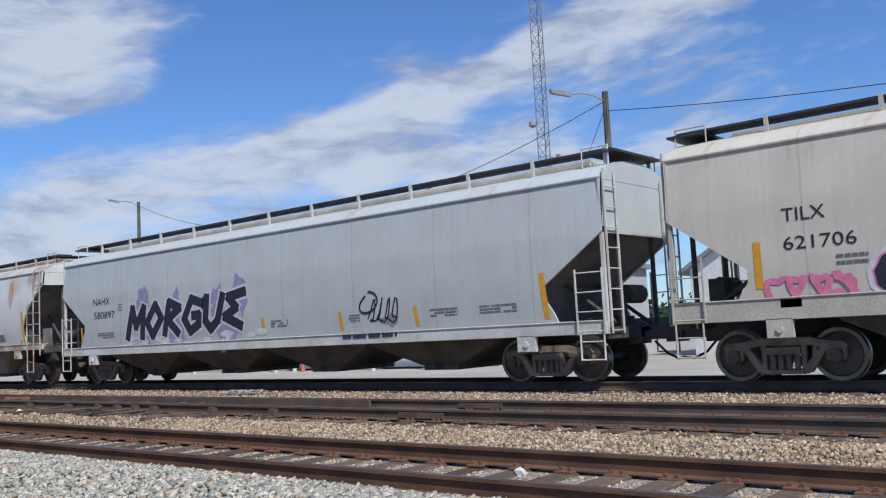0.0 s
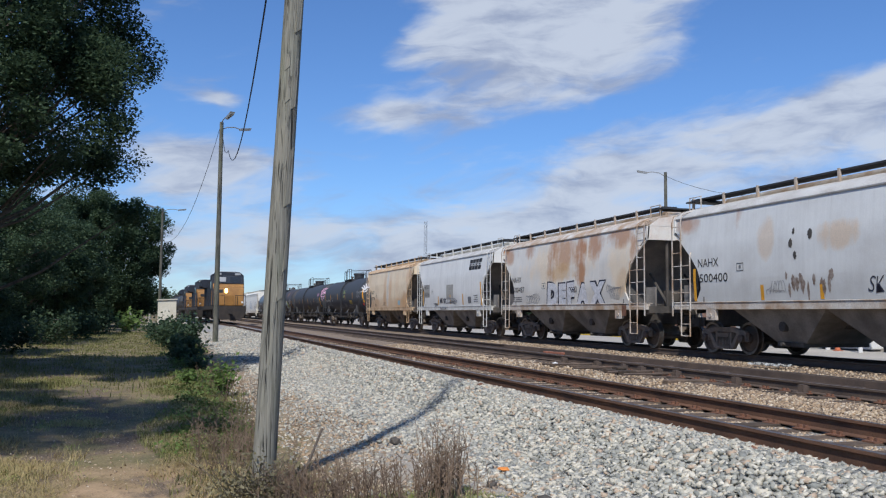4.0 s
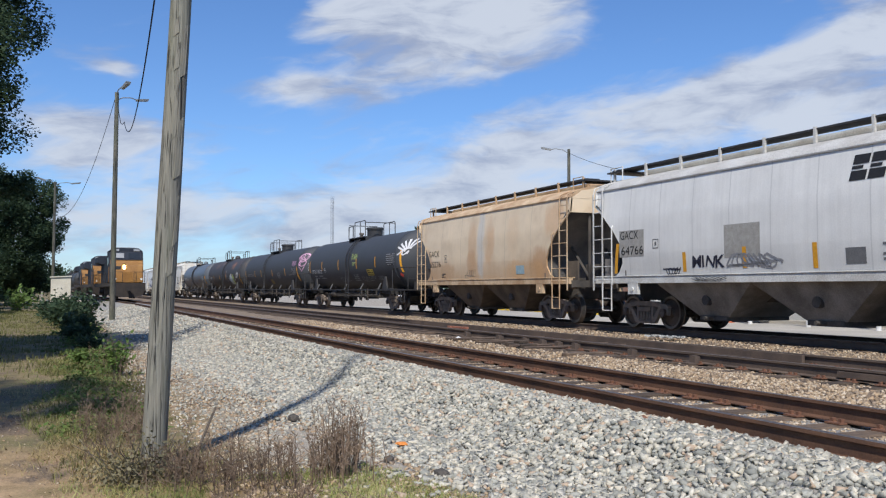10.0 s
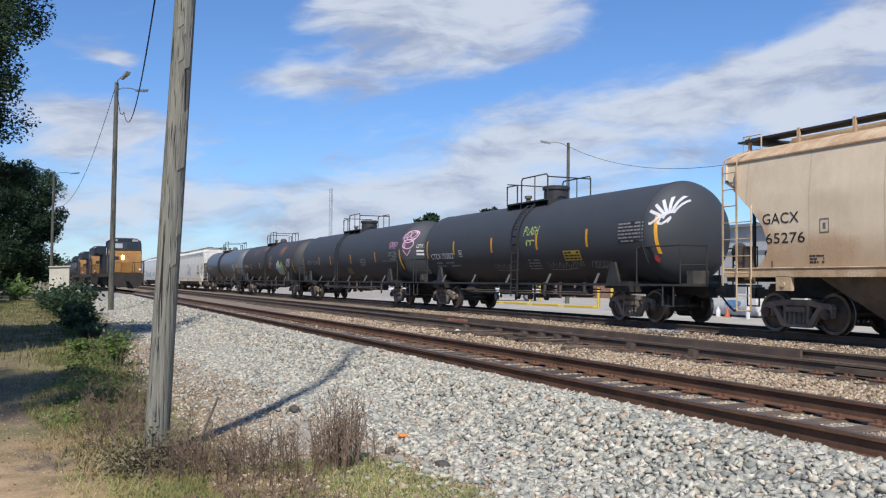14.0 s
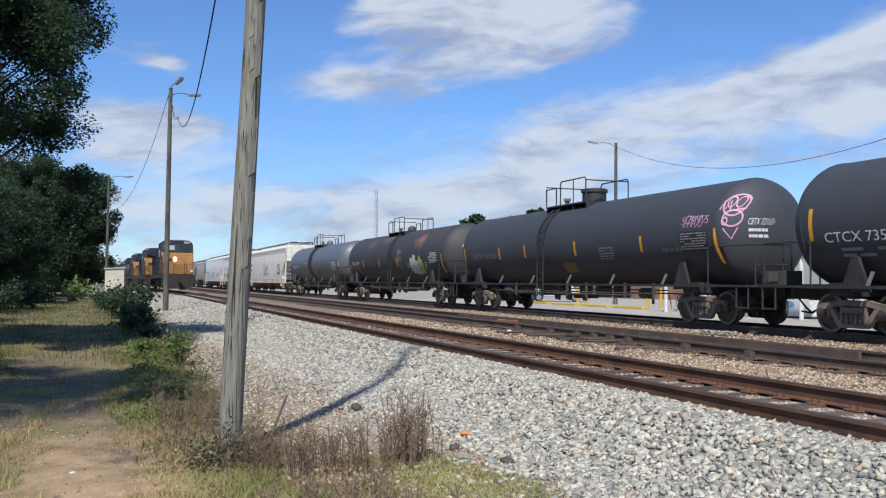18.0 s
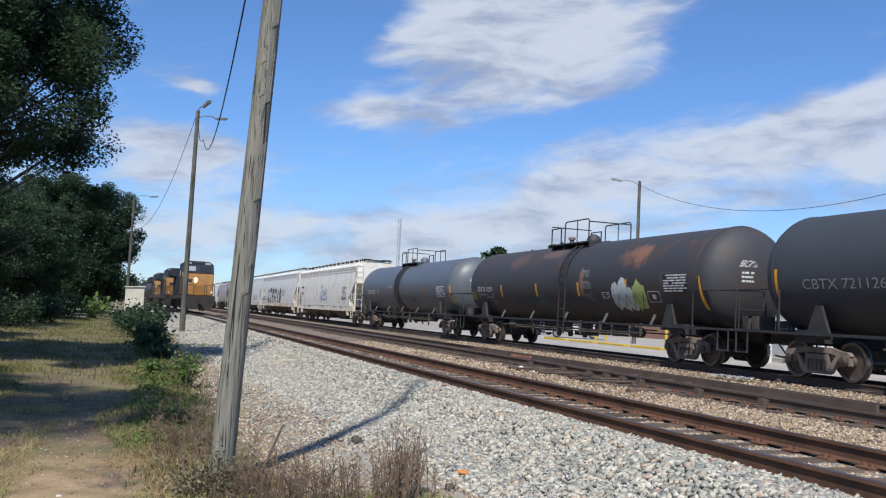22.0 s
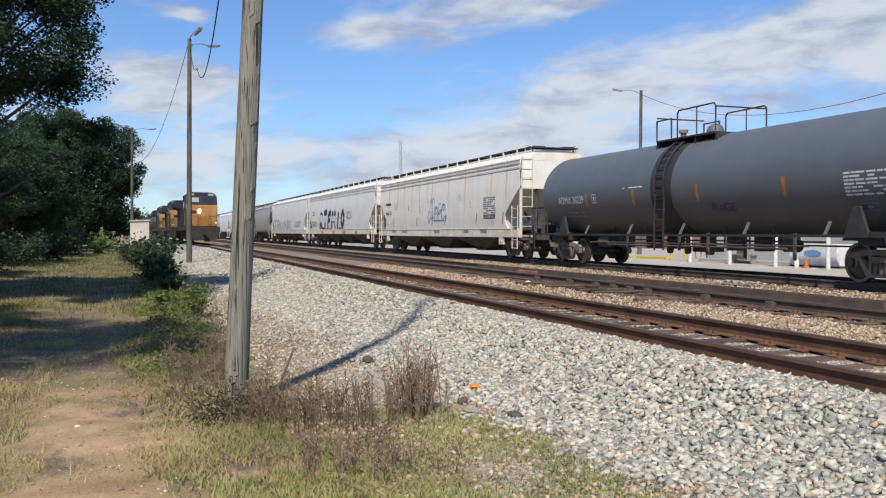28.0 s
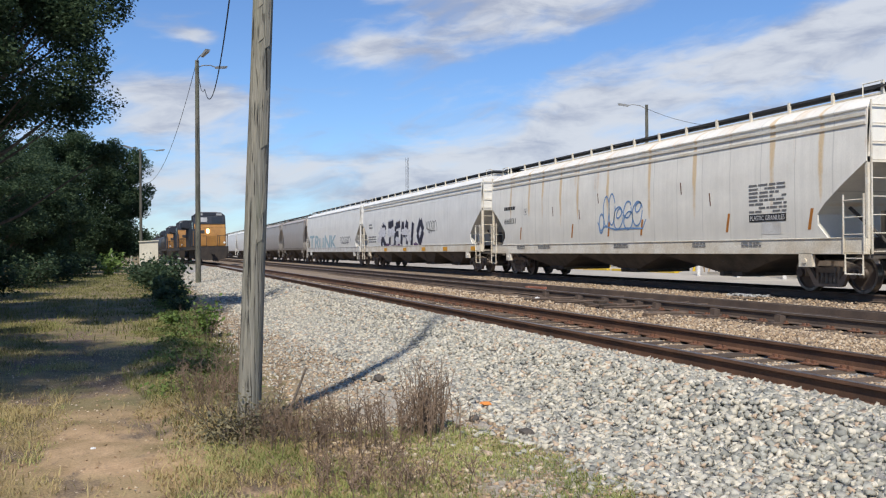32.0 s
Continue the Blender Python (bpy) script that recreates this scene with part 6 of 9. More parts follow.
c = two_bay("short tan two-bay covered hopper stained brown and orange", 73.3, 86.05, P_TAN, T_TAN, BAYT, 4.62, T_TAN)
AT["F"] = c
letters(c, "GACX", 84.75, 83.67, 2.46, 2.70)
letters(c, "65276", 84.65, 83.5, 2.02, 2.25)
frame_mark(c, 83.1, 82.85, 2.2, 2.5, GREYINK)
panel(c, 76.85, 76.25, 1.62, 1.92, PALEBLUE, "sticker")
panel(c, 80.6, 80.1, 1.6, 1.85, T_TAN, "stencil")
print_block(c, 83.4, 83.0, 1.55, 1.75, 3, INK, 46)
tag_scrawl(c, 81.2, 80.3, 1.5, 1.85, GREYINK, 47, 0.012, 4)

# G, H, I, J: tank cars
c = tank_car("long black tank car with white and lime graffiti", 88.7, 106.1, P_BLK, platform=97.2, ladder_y=96.85, rail_h=0.85)
AT["G"] = c
letters(c, "CTCX 735822", 104.6, 102.3, 2.05, 2.28, WHITEINK)
frame_mark(c, 101.75, 101.45, 2.1, 2.36, WHITEINK)
print_block(c, 104.2, 101.8, 1.65, 1.95, 2, DIMINK, 50)
for y in (102.2, 98.77, 95.37, 92.27):
    strip(c, y, 2.2, 2.75)
strip(c, 105.0, 2.1, 2.85, YELLOW, 0.12)
strip(c, 88.9, 1.9, 3.0, YELLOW, 0.14, 0.05)
letters(c, "PLASH", 96.3, 95.25, 2.7, 3.05, LIME, 0.01, 0.3, 0.15, 6)
tag_scrawl(c, 96.2, 95.5, 2.35, 2.6, LIME, 51, 0.05, 2)
panel(c, 93.75, 92.75, 1.78, 2.12, ORANGEPLATE)
print_block(c, 93.7, 92.8, 1.8, 2.1, 3, INK, 52)
for k, y in enumerate((98.95, 95.0)):
    bm = bmesh.new()
    for q in range(4):
        u = U(c, y) + 0.42 * q
        ribbon(bm, [(u, 1.74), (u + 0.06, 1.50), (u + 0.20, 1.78 - 0.05 * q), (u + 0.24, 1.52), (u + 0.40, 1.72)], 0.035)
    ribbon(bm, [(U(c, y) + 0.1, 1.47), (U(c, y) + 0.9, 1.43), (U(c, y) + 1.8, 1.50)], 0.03)
    mark(c, "graffiti", bm, SPRAYGREY, 0.009, "jagged grey sprayed tag")
letters(c, "TNT", 93.35, 92.7, 1.55, 1.74, SPRAYGREY, 0.0, 0.1, 0.1, 9)
tag_scrawl(c, 92.4, 91.2, 1.4, 1.75, SPRAYGREY, 53, 0.03, 6)
print_block(c, 96.3, 95.4, 1.45, 1.9, 4, DIMINK, 54)
panel(c, 90.6, 89.4, 2.25, 2.85, INK, "data_panel")
print_block(c, 90.6, 89.4, 2.25, 2.85, 6, DIMINK, 55)
bm = bmesh.new()
for k in range(6):
    a = 0.35 + 0.28 * k
    ribbon(bm, [(U(c, 88.4) + q * math.cos(a) * 0.9 * (-1), 2.85 + q * math.sin(a) * 0.8) for q in np.linspace(0.25, 1.0, 6)], 0.09)
scrawl(bm, U(c, 89.2), U(c, 88.2), 2.7, 2.95, 0.07, 6, 2)
mark(c, "graffiti", bm, SPRAYWHITE, 0.01, "white sprayed fan of strokes")
bm = bmesh.new()
blob(bm, U(c, 89.05), 1.75, 0.12, 0.14, 3, 4, 0.0)
mark(c, "placard", bm, REDM, 0.012)

c = tank_car("long black tank car with pink graffiti face", 107.75, 127.15, P_BLK2, platform=117.9, ladder_y=118.6, rail_h=0.85)
AT["H"] = c
letters(c, "CBTX 721126", 125.3, 122.8, 2.1, 2.34, SPRAYGREY)
letters(c, "CBTX 721126", 107.25, 106.35, 2.68, 2.86, WHITEINK)
print_block(c, 107.2, 106.5, 2.3, 2.62, 2, WHITEINK, 60)
for y in (122.45, 120.05, 116.1, 112.0):
    strip(c, y, 2.05, 2.55)
strip(c, 108.5, 1.6, 2.6, YELLOW, 0.13, 0.12)
strip(c, 126.2, 1.9, 2.6, YELLOW, 0.1)
panel(c, 110.05, 108.78, 2.02, 2.56, INK, "data_panel")
print_block(c, 110.0, 108.82, 2.04, 2.54, 7, DIMINK, 61)
print_block(c, 114.5, 113.6, 1.85, 2.3, 5, DIMINK, 62)
letters(c, "AAR ST-475", 110.95, 110.02, 2.02, 2.13, DIMINK)
panel(c, 117.25, 116.4, 1.38, 1.8, OCHRE)
tag_scrawl(c, 117.9, 117.3, 1.5, 1.85, PURPLE, 63, 0.02, 6)
letters(c, "SCENTS", 109.95, 108.75, 2.75, 3.02, SPRAYPINK, -0.012, 0.1, 0.15, 10)
tag_scrawl(c, 109.9, 108.8, 2.65, 3.1, SPRAYPINK, 64, 0.02, 5)
bm = bmesh.new()
u, v = U(c, 107.88), 2.98
ribbon(bm, [(u + 0.40 * math.cos(t), v + 0.28 + 0.33 * math.sin(t)) for t in np.linspace(0, 6.3, 30)], 0.05)
ribbon(bm, [(u + 0.05 + 0.36 * math.cos(t), v - 0.12 + 0.22 * math.sin(t)) for t in np.linspace(0, 6.3, 30)], 0.05)
for s in (-1, 1):
    ribbon(bm, [(u + s * 0.15 + 0.13 * math.cos(t), v + 0.36 + 0.17 * math.sin(t)) for t in np.linspace(0, 6.3, 18)], 0.035)
ribbon(bm, [(u - 0.22 + 0.1 * math.cos(t), v - 0.2 + 0.1 * math.sin(t)) for t in np.linspace(0, 6.3, 14)], 0.05)
ribbon(bm, [(u - 0.25, v - 0.4), (u + 0.05, v - 0.68), (u + 0.3, v - 0.38)], 0.045)
ribbon(bm, [(u - 0.5, v + 0.12), (u - 0.42, v + 0.4), (u - 0.3, v + 0.12), (u - 0.18, v + 0.4), (u - 0.1, v + 0.1)], 0.045)
ribbon(bm, [(u + 0.1, v + 0.12), (u + 0.42, v + 0.16)], 0.05)
mark(c, "graffiti", bm, SPRAYPINK, 0.011, "sprayed pink rounded face")

c = tank_car("long rust-patched black tank car with white and green graffiti", 128.6, 147.7, P_BLK3, platform=138.45, ladder_y=137.6, rail_h=0.8, dome=False, sillw=BLACK)
AT["I"] = c
letters(c, "BRCX 1019", 146.1, 144.45, 2.16, 2.38, WHITEINK)
letters(c, "BRCX 1019", 127.85, 127.2, 2.80, 3.0, WHITEINK)
print_block(c, 127.7, 127.2, 2.35, 2.7, 3, WHITEINK, 70)
print_block(c, 146.1, 144.3, 1.85, 2.1, 2, DIMINK, 71)
for y in (143.4, 139.95, 136.5):
    strip(c, y, 1.95, 2.45)
strip(c, 133.25, 1.95, 2.5, YELLOW, 0.12, 0.0)
strip(c, 129.38, 1.5, 2.5, YELLOW, 0.13, 0.1)
strip(c, 147.0, 2.1, 2.6, YELLOW, 0.1)
panel(c, 131.15, 129.9, 2.06, 2.6, INK, "data_panel")
print_block(c, 131.12, 129.93, 2.06, 2.6, 7, WHITEINK, 72)
frame_mark(c, 132.05, 131.4, 1.74, 2.1, WHITEINK)
bm = bmesh.new()
for u, z, ru, rv, q in ((133.95, 1.92, 0.30, 0.50, 9), (133.5, 1.98, 0.34, 0.56, 12), (133.1, 1.80, 0.30, 0.42, 14)):
    blob(bm, U(c, u), z, ru, rv, q, 18, 0.16)
for f_ in bm.faces:
    for v_ in f_.verts:
        v_.co.z = 0.0006 * f_.index
mark(c, "graffiti", bm, MINT, 0.009, "pale sprayed letters with round tops")
bm = bmesh.new()
blob(bm, U(c, 132.55), 1.92, 0.40, 0.50, 10, 18, 0.20)
mark(c, "graffiti", bm, LIME, 0.010)
bm = bmesh.new()
ribbon(bm, [(U(c, 134.3) + q * 0.25, 1.75 + 0.25 * (-1) ** q) for q in range(9)], 0.05)
mark(c, "graffiti", bm, SPRAYBLK, 0.013)
panel(c, 134.85, 134.35, 1.85, 2.1, INK, "data_panel")
print_block(c, 134.85, 134.35, 1.85, 2.1, 4, WHITEINK, 73)
tag_scrawl(c, 136.35, 135.6, 2.6, 2.95, SPRAYGREY, 74, 0.02, 6)
tag_scrawl(c, 136.3, 135.5, 2.2, 2.55, SPRAYGREY, 75, 0.025, 6)
tag_scrawl(c, 136.2, 135.4, 1.75, 2.1, SPRAYGREY, 76, 0.022, 3)
tag_scrawl(c, 146.9, 146.3, 1.7, 2.2, ORANGEPLATE, 77, 0.02, 6)
tag_scrawl(c, 144.8, 144.1, 1.5, 1.8, SPRAYGREY, 78, 0.02, 4)
TEAL = plain("faded_teal_spray", (0.05, 0.085, 0.08), 0.6)
spray(c, 141.6, 138.7, 1.5, 2.1, TEAL, 79, 6)
bm = bmesh.new()
for q in range(5):
    u = U(c, 141.3) + 0.52 * q
    ribbon(bm, [(u, 1.48), (u + 0.08, 2.12), (u + 0.26, 1.62), (u + 0.40, 2.08), (u + 0.44, 1.46)], 0.09)
mark(c, "graffiti", bm, TEAL, 0.009, "faded teal sprayed strokes")

c = tank_car("long slate grey tank car with a black ladder band", 149.4, 168.2, P_GRTANK, platform=159.0, ladder_y=159.3, rail_h=0.8, dome=False, band=0.55)
AT["J"] = c
letters(c, "ADMX 26229", 166.15, 164.2, 2.16, 2.42, WHITEINK)
letters(c, "ADMX 26229", 148.62, 147.95, 2.75, 2.92, WHITEINK)
print_block(c, 148.5, 148.05, 2.35, 2.65, 3, DIMINK, 80)
frame_mark(c, 163.6, 163.3, 2.14, 2.44, WHITEINK)
for y in (164.0, 160.9, 157.5, 153.95):
    strip(c, y, 2.0, 2.5, RUSTYELLOW)
strip(c, 150.0, 1.6, 2.5, YELLOW, 0.13, 0.1)
panel(c, 152.0, 150.7, 1.92, 2.48, P_GRTANK, "data_panel")
print_block(c, 152.0, 150.7, 1.92, 2.5, 7, WHITEINK, 81)
frame_mark(c, 151.7, 151.2, 1.55, 1.75, DIMINK)
letters(c, "RAGE", 157.0, 155.9, 1.66, 1.92, PURPLE, 0.0, 0.2, 0.1, 12)
print_block(c, 161.5, 160.3, 2.52, 2.6, 1, WHITEINK, 82)
print_block(c, 166.0, 164.3, 1.6, 1.9, 2, DIMINK, 83)

# K, L, M: long white hoppers
c = hopper_car("long cream-white covered hopper with rust runs and blue graffiti", 169.55, 191.5, P_CREAM, T_CREAM, 1, SOFT, 3, 4.68, 4.14, sill=(0.92, 1.30), end_frame="posts", bay_mat=UNDER, beam=True, post_step=1.5)
AT["K"] = c
bm = bmesh.new()
bars(bm, U(c, 190.0), U(c, 188.8), 2.7, 2.98, 1, 90, 1.0)
mark(c, "stencil", bm, INK, 0.009)
letters(c, "66831", 190.0, 188.75, 2.18, 2.42)
bm = bmesh.new()
for k_, (cx_, cz_, rx_, rz_) in enumerate(((181.0, 2.35, 0.20, 0.50), (180.62, 2.40, 0.20, 0.52), (180.2, 2.1, 0.30, 0.36), (180.15, 2.25, 0.17, 0.14), (179.6, 2.35, 0.24, 0.26), (179.55, 2.0, 0.28, 0.28), (179.0, 2.2, 0.30, 0.38), (178.95, 2.4, 0.17, 0.14), (181.35, 1.95, 0.16, 0.32))):
    ribbon(bm, [(U(c, cx_) + rx_ * math.cos(t) * (1 + 0.08 * math.sin(3 * t + k_)), cz_ + rz_ * math.sin(t) + 0.06 * math.cos(t)) for t in np.linspace(0.3, 6.4, 26)], 0.05)
ribbon(bm, [(U(c, 181.6), 2.0), (U(c, 181.4), 1.7), (U(c, 181.1), 1.85), (U(c, 180.4), 1.72), (U(c, 179.6), 1.75), (U(c, 178.7), 1.72), (U(c, 178.5), 2.0)], 0.05)
mark(c, "graffiti", bm, SPRAYBLUE, 0.010, "looping blue sprayed outline letters")
for y in (171.2, 174.33, 178.7, 180.8, 183.5, 188.2):
    strip(c, y, 1.5, 2.0, RUSTYELLOW, 0.10, -0.12)
print_block(c, 173.5, 172.05, 1.95, 2.72, 8, GREYINK, 92)
panel(c, 173.5, 172.1, 1.74, 1.93, INK, "stencil")
letters(c, "PLASTIC GRANULES", 173.45, 172.15, 1.775, 1.895, WHITEINK, off=0.012)
panel(c, 173.0, 172.3, 1.42, 1.72, T_WHITE, "sticker")
for k, (y, z) in enumerate(((185.2, 2.6), (181.6, 2.9), (176.6, 2.9), (175.2, 2.5), (183.0, 2.4))):
    strip(c, y, z - 0.25, z + 0.1, RUST, 0.05, 0.05)
for y, w in ((188.6, 0.5), (180.5, 0.6), (176.0, 0.4), (173.8, 0.5), (186.5, 0.7)):
    bm = bmesh.new()
    bars(bm, U(c, y), U(c, y - w * 1.6), 1.1, 1.25, 2, int(y), 1.0)
    mark(c, "fine_print", bm, GREYINK, 0.045)
frame_mark(c, 187.9, 187.6, 2.5, 2.75, GREYINK)

c = hopper_car("long white covered hopper with black and purple graffiti", 192.85, 216.5, P_WHITE2, T_CREAM, 1, SOFT, 4, 4.78, 4.25, sill=(1.0, 1.38), end_frame="posts", bay_mat=UNDER, beam=True, post_step=1.7)
AT["L"] = c
print_block(c, 214.6, 213.6, 2.55, 2.95, 2, GREYINK, 95)
GRAFFITI.update({"T": [(0, 0.92), (1, 1), (0.5, 0.96), (0.42, 0)], "F": [(0.95, 1), (0.15, 0.92), (0.1, 0), (0.14, 0.5), (0.75, 0.56)], "I": [(0.55, 1), (0.45, 0)]})
spray(c, 212.0, 201.2, 1.1, 1.5, PURPLE, 18, 14, 0.006)
for w_, m_, off_ in ((0.62, SPRAYWHITE, 0.008), (0.42, SPRAYBLK, 0.012)):
    bm = bmesh.new()
    for k_, ch in enumerate("RTFMIO"):
        g = [(U(c, 211.2) + k_ * 1.62 + 1.25 * a_ + 0.3 * (b_ - 0.5), 1.35 + 0.1 * (k_ % 2) + 1.35 * b_) for a_, b_ in GRAFFITI[ch]]
        for q_, (p0, p1) in enumerate(zip(g, g[1:])):
            n_ = len(bm.verts)
            ribbon(bm, [p0, ((p0[0] + p1[0]) / 2, (p0[1] + p1[1]) / 2), p1], w_)
            bm.verts.ensure_lookup_table()
            for v_ in bm.verts[n_:]:
                v_.co.z = 0.0004 * q_
    mark(c, "graffiti", bm, m_, off_, "tall black sprayed letters with a white edge")
spray(c, 211.8, 201.4, 1.6, 2.4, SPRAYWHITE, 19, 7, 0.015)
tag_scrawl(c, 201.5, 199.4, 1.9, 2.7, GREYINK, 96, 0.05, 5)
print_block(c, 214.8, 212.6, 1.6, 2.1, 3, GREYINK, 97)
for y in (210.5, 206.0, 202.2, 198.4, 194.2):
    bm = bmesh.new()
    patch(bm, U(c, y), U(c, y - 0.7), 1.05, 1.25)
    mark(c, "reflector", bm, YELLOW, 0.046)

c = hopper_car("long white covered hopper with pale blue graffiti", 217.55, 239.6, P_WHITE2, T_WHITE, 1, SOFT, 4, 4.78, 4.25, sill=(1.0, 1.38), end_frame="posts", bay_mat=UNDER, post_step=1.9)
AT["M"] = c
throw_up(c, "TRUNK", 238.0, 226.0, 1.2, 2.5, PALEBLUE, PALEBLUE, 17, 0.0, 0.12)
tag_scrawl(c, 224.5, 220.5, 1.5, 2.2, SPRAYGREY, 98, 0.07, 5)

# the tail: dull two-bay cars, then white ones, far down the line
y = 240.8
for k in range(10):
    paint, trim = ((P_DULL, T_DULL), (P_DULL, T_DULL), (P_WHITE, T_WHITE), (P_WHITE2, T_WHITE))[min(k, 3) if k < 4 else (k % 2) + 2]
    n = 15.2 if k < 3 else 17.5
    c = hopper_car(("dull grey-brown covered hopper" if paint is P_DULL else "white covered hopper far down the train"), y, y + n, paint, trim, 1, ROUND if k < 3 else SOFT, 2 if k < 3 else 3, 4.66, 4.06, sill=(1.22, 1.44), bay_mat=UNDER, rolls=False, post_step=2.4)
    AT["tail%d" % k] = c
    y += n + 1.45

# ---- poles, masts, shed, buildings, cars in the lot ----
def catenary(name, a, b, sag, r, mat_, label, n=24):
    a, b = Vector(a), Vector(b)
    pts = [a.lerp(b, k / n) - Vector((0, 0, 4 * sag * (k / n) * (1 - k / n))) for k in range(n + 1)]
    bm = bmesh.new()
    pipe(bm, pts, r, 5)
    return tagged(part(name, bm, mat_), label, "cable")


def near_pole():
    base = Vector((0.915, 9.12, -0.95))
    top = Vector((1.372, 9.20, 9.3))
    bm = bmesh.new()
    n, rings = 18, []
    for k in range(40):
        f = k / 39
        c = base.lerp(top, f)
        ring = []
        for q in range(n):
            a = 6.283 * q / n
            r = (0.118 - 0.035 * f) * (1 + 0.035 * noise.noise((math.cos(a) * 2, math.sin(a) * 2, f * 9)) + 0.02 * noise.noise((a * 6, 0, f * 2)))
            ring.append(bm.verts.new(c + Vector((r * math.cos(a), r * math.sin(a), 0))))
        rings.append(ring)
    for a, b in zip(rings, rings[1:]):
        for q in range(n):
            bm.faces.new((a[q], a[(q + 1) % n], b[(q + 1) % n], b[q]))
    bm.faces.new(rings[-1])
    ob = part("utility_pole", bm, WOOD, None, "", 50)
    tagged(ob, "weathered grey wooden utility pole leaning beside the ballast", "utility pole")
    for (z, h, a, w) in ((2.46, 0.62, -1.12, 0.032), (3.42, 0.55, -1.15, 0.026), (3.36, 0.30, -1.75, 0.022), (3.66, 0.22, -1.95, 0.024), (2.9, 0.75, -1.62, 0.020), (0.9, 0.7, -1.75, 0.014), (1.35, 0.3, -1.3, 0.026), (2.35, 0.5, -2.0, 0.016), (4.3, 0.7, -1.1, 0.028), (0.35, 0.4, -2.2, 0.016), (1.75, 0.5, -0.95, 0.02)):
        f = (z - base.z) / (top.z - base.z)
        c = base.lerp(top, f)
        r = 0.116 - 0.035 * f
        bm = bmesh.new()
        slab(bm, [(-w, -h / 2), (w * 1.2, -h / 2 + 0.05), (w, h / 2), (-w * 0.6, h / 2 - 0.06)], 1, -0.008, 0.012)
        o = part("wood_splinter", bm, WOOD, ob)
        o.matrix_basis = Matrix.Translation(c + Vector((math.cos(a) * r, math.sin(a) * r, 0))) @ pose(0, 0, 0, 0, 3.5, math.degrees(a) + 90)
    return top


POLE_TOP = near_pole()


def lamp_post(x, y, z0, top, arms, mat_, label, r=0.14):
    bm = bmesh.new()
    tube(bm, (x, y, z0 - 0.3), (x + 0.05, y, top), r, 12, r * 0.68)
    post = part("street_lamp", bm, mat_, None, "", 40)
    tagged(post, label, "street lamp", "lot lamps")
    for (tx, ty, tz, up) in arms:
        bm = bmesh.new()
        a, b = Vector((x, y, tz - 0.25)), Vector((tx, ty, tz))
        d = b - a
        pts = [a, a + d * 0.3 + Vector((0, 0, 0.16)), a + d * 0.65 + Vector((0, 0, 0.16)), b]
        pipe(bm, pts, 0.03, 6)
        part("lamp_arm", bm, LAMPGREY, post)
        bm = bmesh.new()
        e = d.normalized()
        w = Vector((-e.y, e.x, 0)).normalized() * 0.14
        q = b - e * 0.15
        top_ = [bm.verts.new(p + Vector((0, 0, 0.09))) for p in (q - w * 0.6, q + w * 0.6, q + e * 0.75 + w, q + e * 0.75 - w)]
        low = [bm.verts.new(p + Vector((0, 0, -0.04))) for p in (q - w * 0.5, q + w * 0.5, q + e * 0.7 + w * 0.8, q + e * 0.7 - w * 0.8)]
        bm.faces.new(top_)
        bm.faces.new(low)
        for k in range(4):
            bm.faces.new((top_[k], top_[(k + 1) % 4], low[(k + 1) % 4], low[k]))
        part("lamp_head", bm, LAMPGREY, post)
    return post


LAMPGREY = plain("lamp_grey", (0.34, 0.34, 0.33), 0.5, 0.3)
CABLE = plain("cable_black", (0.02, 0.02, 0.02), 0.6)
lamp_post(2.76, 51.1, -0.6, 11.75, [(4.0, 51.9, 11.55, 0), (3.1, 50.2, 11.85, 0)], DARKWOOD, "wooden lamp post with two lamp heads", 0.16)
lamp_post(-0.37, 85.7, -0.6, 10.55, [(1.2, 86.2, 10.5, 0), (-1.25, 85.4, 10.62, 0)], DARKWOOD, "wooden lamp post beside the shed", 0.15)
lamp_post(33.95, 55.5, -0.4, 11.28, [(32.7, 56.1, 11.25, 0)], DARKWOOD, "wooden lamp post behind the train", 0.16)
lamp_post(27.0, 14.58, -0.4, 9.2, [(26.0, 15.5, 9.1, 0)], DARKWOOD, "thick wooden lamp post in the lot", 0.16)
catenary("overhead_cable", POLE_TOP - Vector((0, 0, 0.4)), (3.12, 49.6, 9.9), 2.6, 0.018, CABLE, "thick black cable sagging between poles")
bm = bmesh.new()
pipe(bm, [(3.12, 49.6, 9.9), (3.06, 49.9, 9.82), (2.98, 50.3, 9.95), (2.93, 50.7, 10.4), (2.86, 51.0, 11.1)], 0.018, 5)
tagged(part("drip_loop", bm, CABLE), "black cable loop rising to the lamp post", "cable")
catenary("overhead_cable", (2.72, 51.2, 11.4), (-0.4, 85.6, 7.7), 2.3, 0.015, CABLE, "thin black cable between lamp posts")
catenary("overhead_cable", (34.0, 55.5, 11.0), (27.1, 14.6, 8.9), 2.9, 0.014, CABLE, "thin black cable over the lot")
catenary("overhead_cable", (27.0, 14.5, 8.5), (24.0, -30.0, 9.0), 1.9, 0.014, CABLE, "thin black cable over the lot")
catenary("overhead_cable", (27.0, 14.6, 8.6), (46.0, 30.0, 6.0), 0.6, 0.012, CABLE, "guy cable running down behind the train")


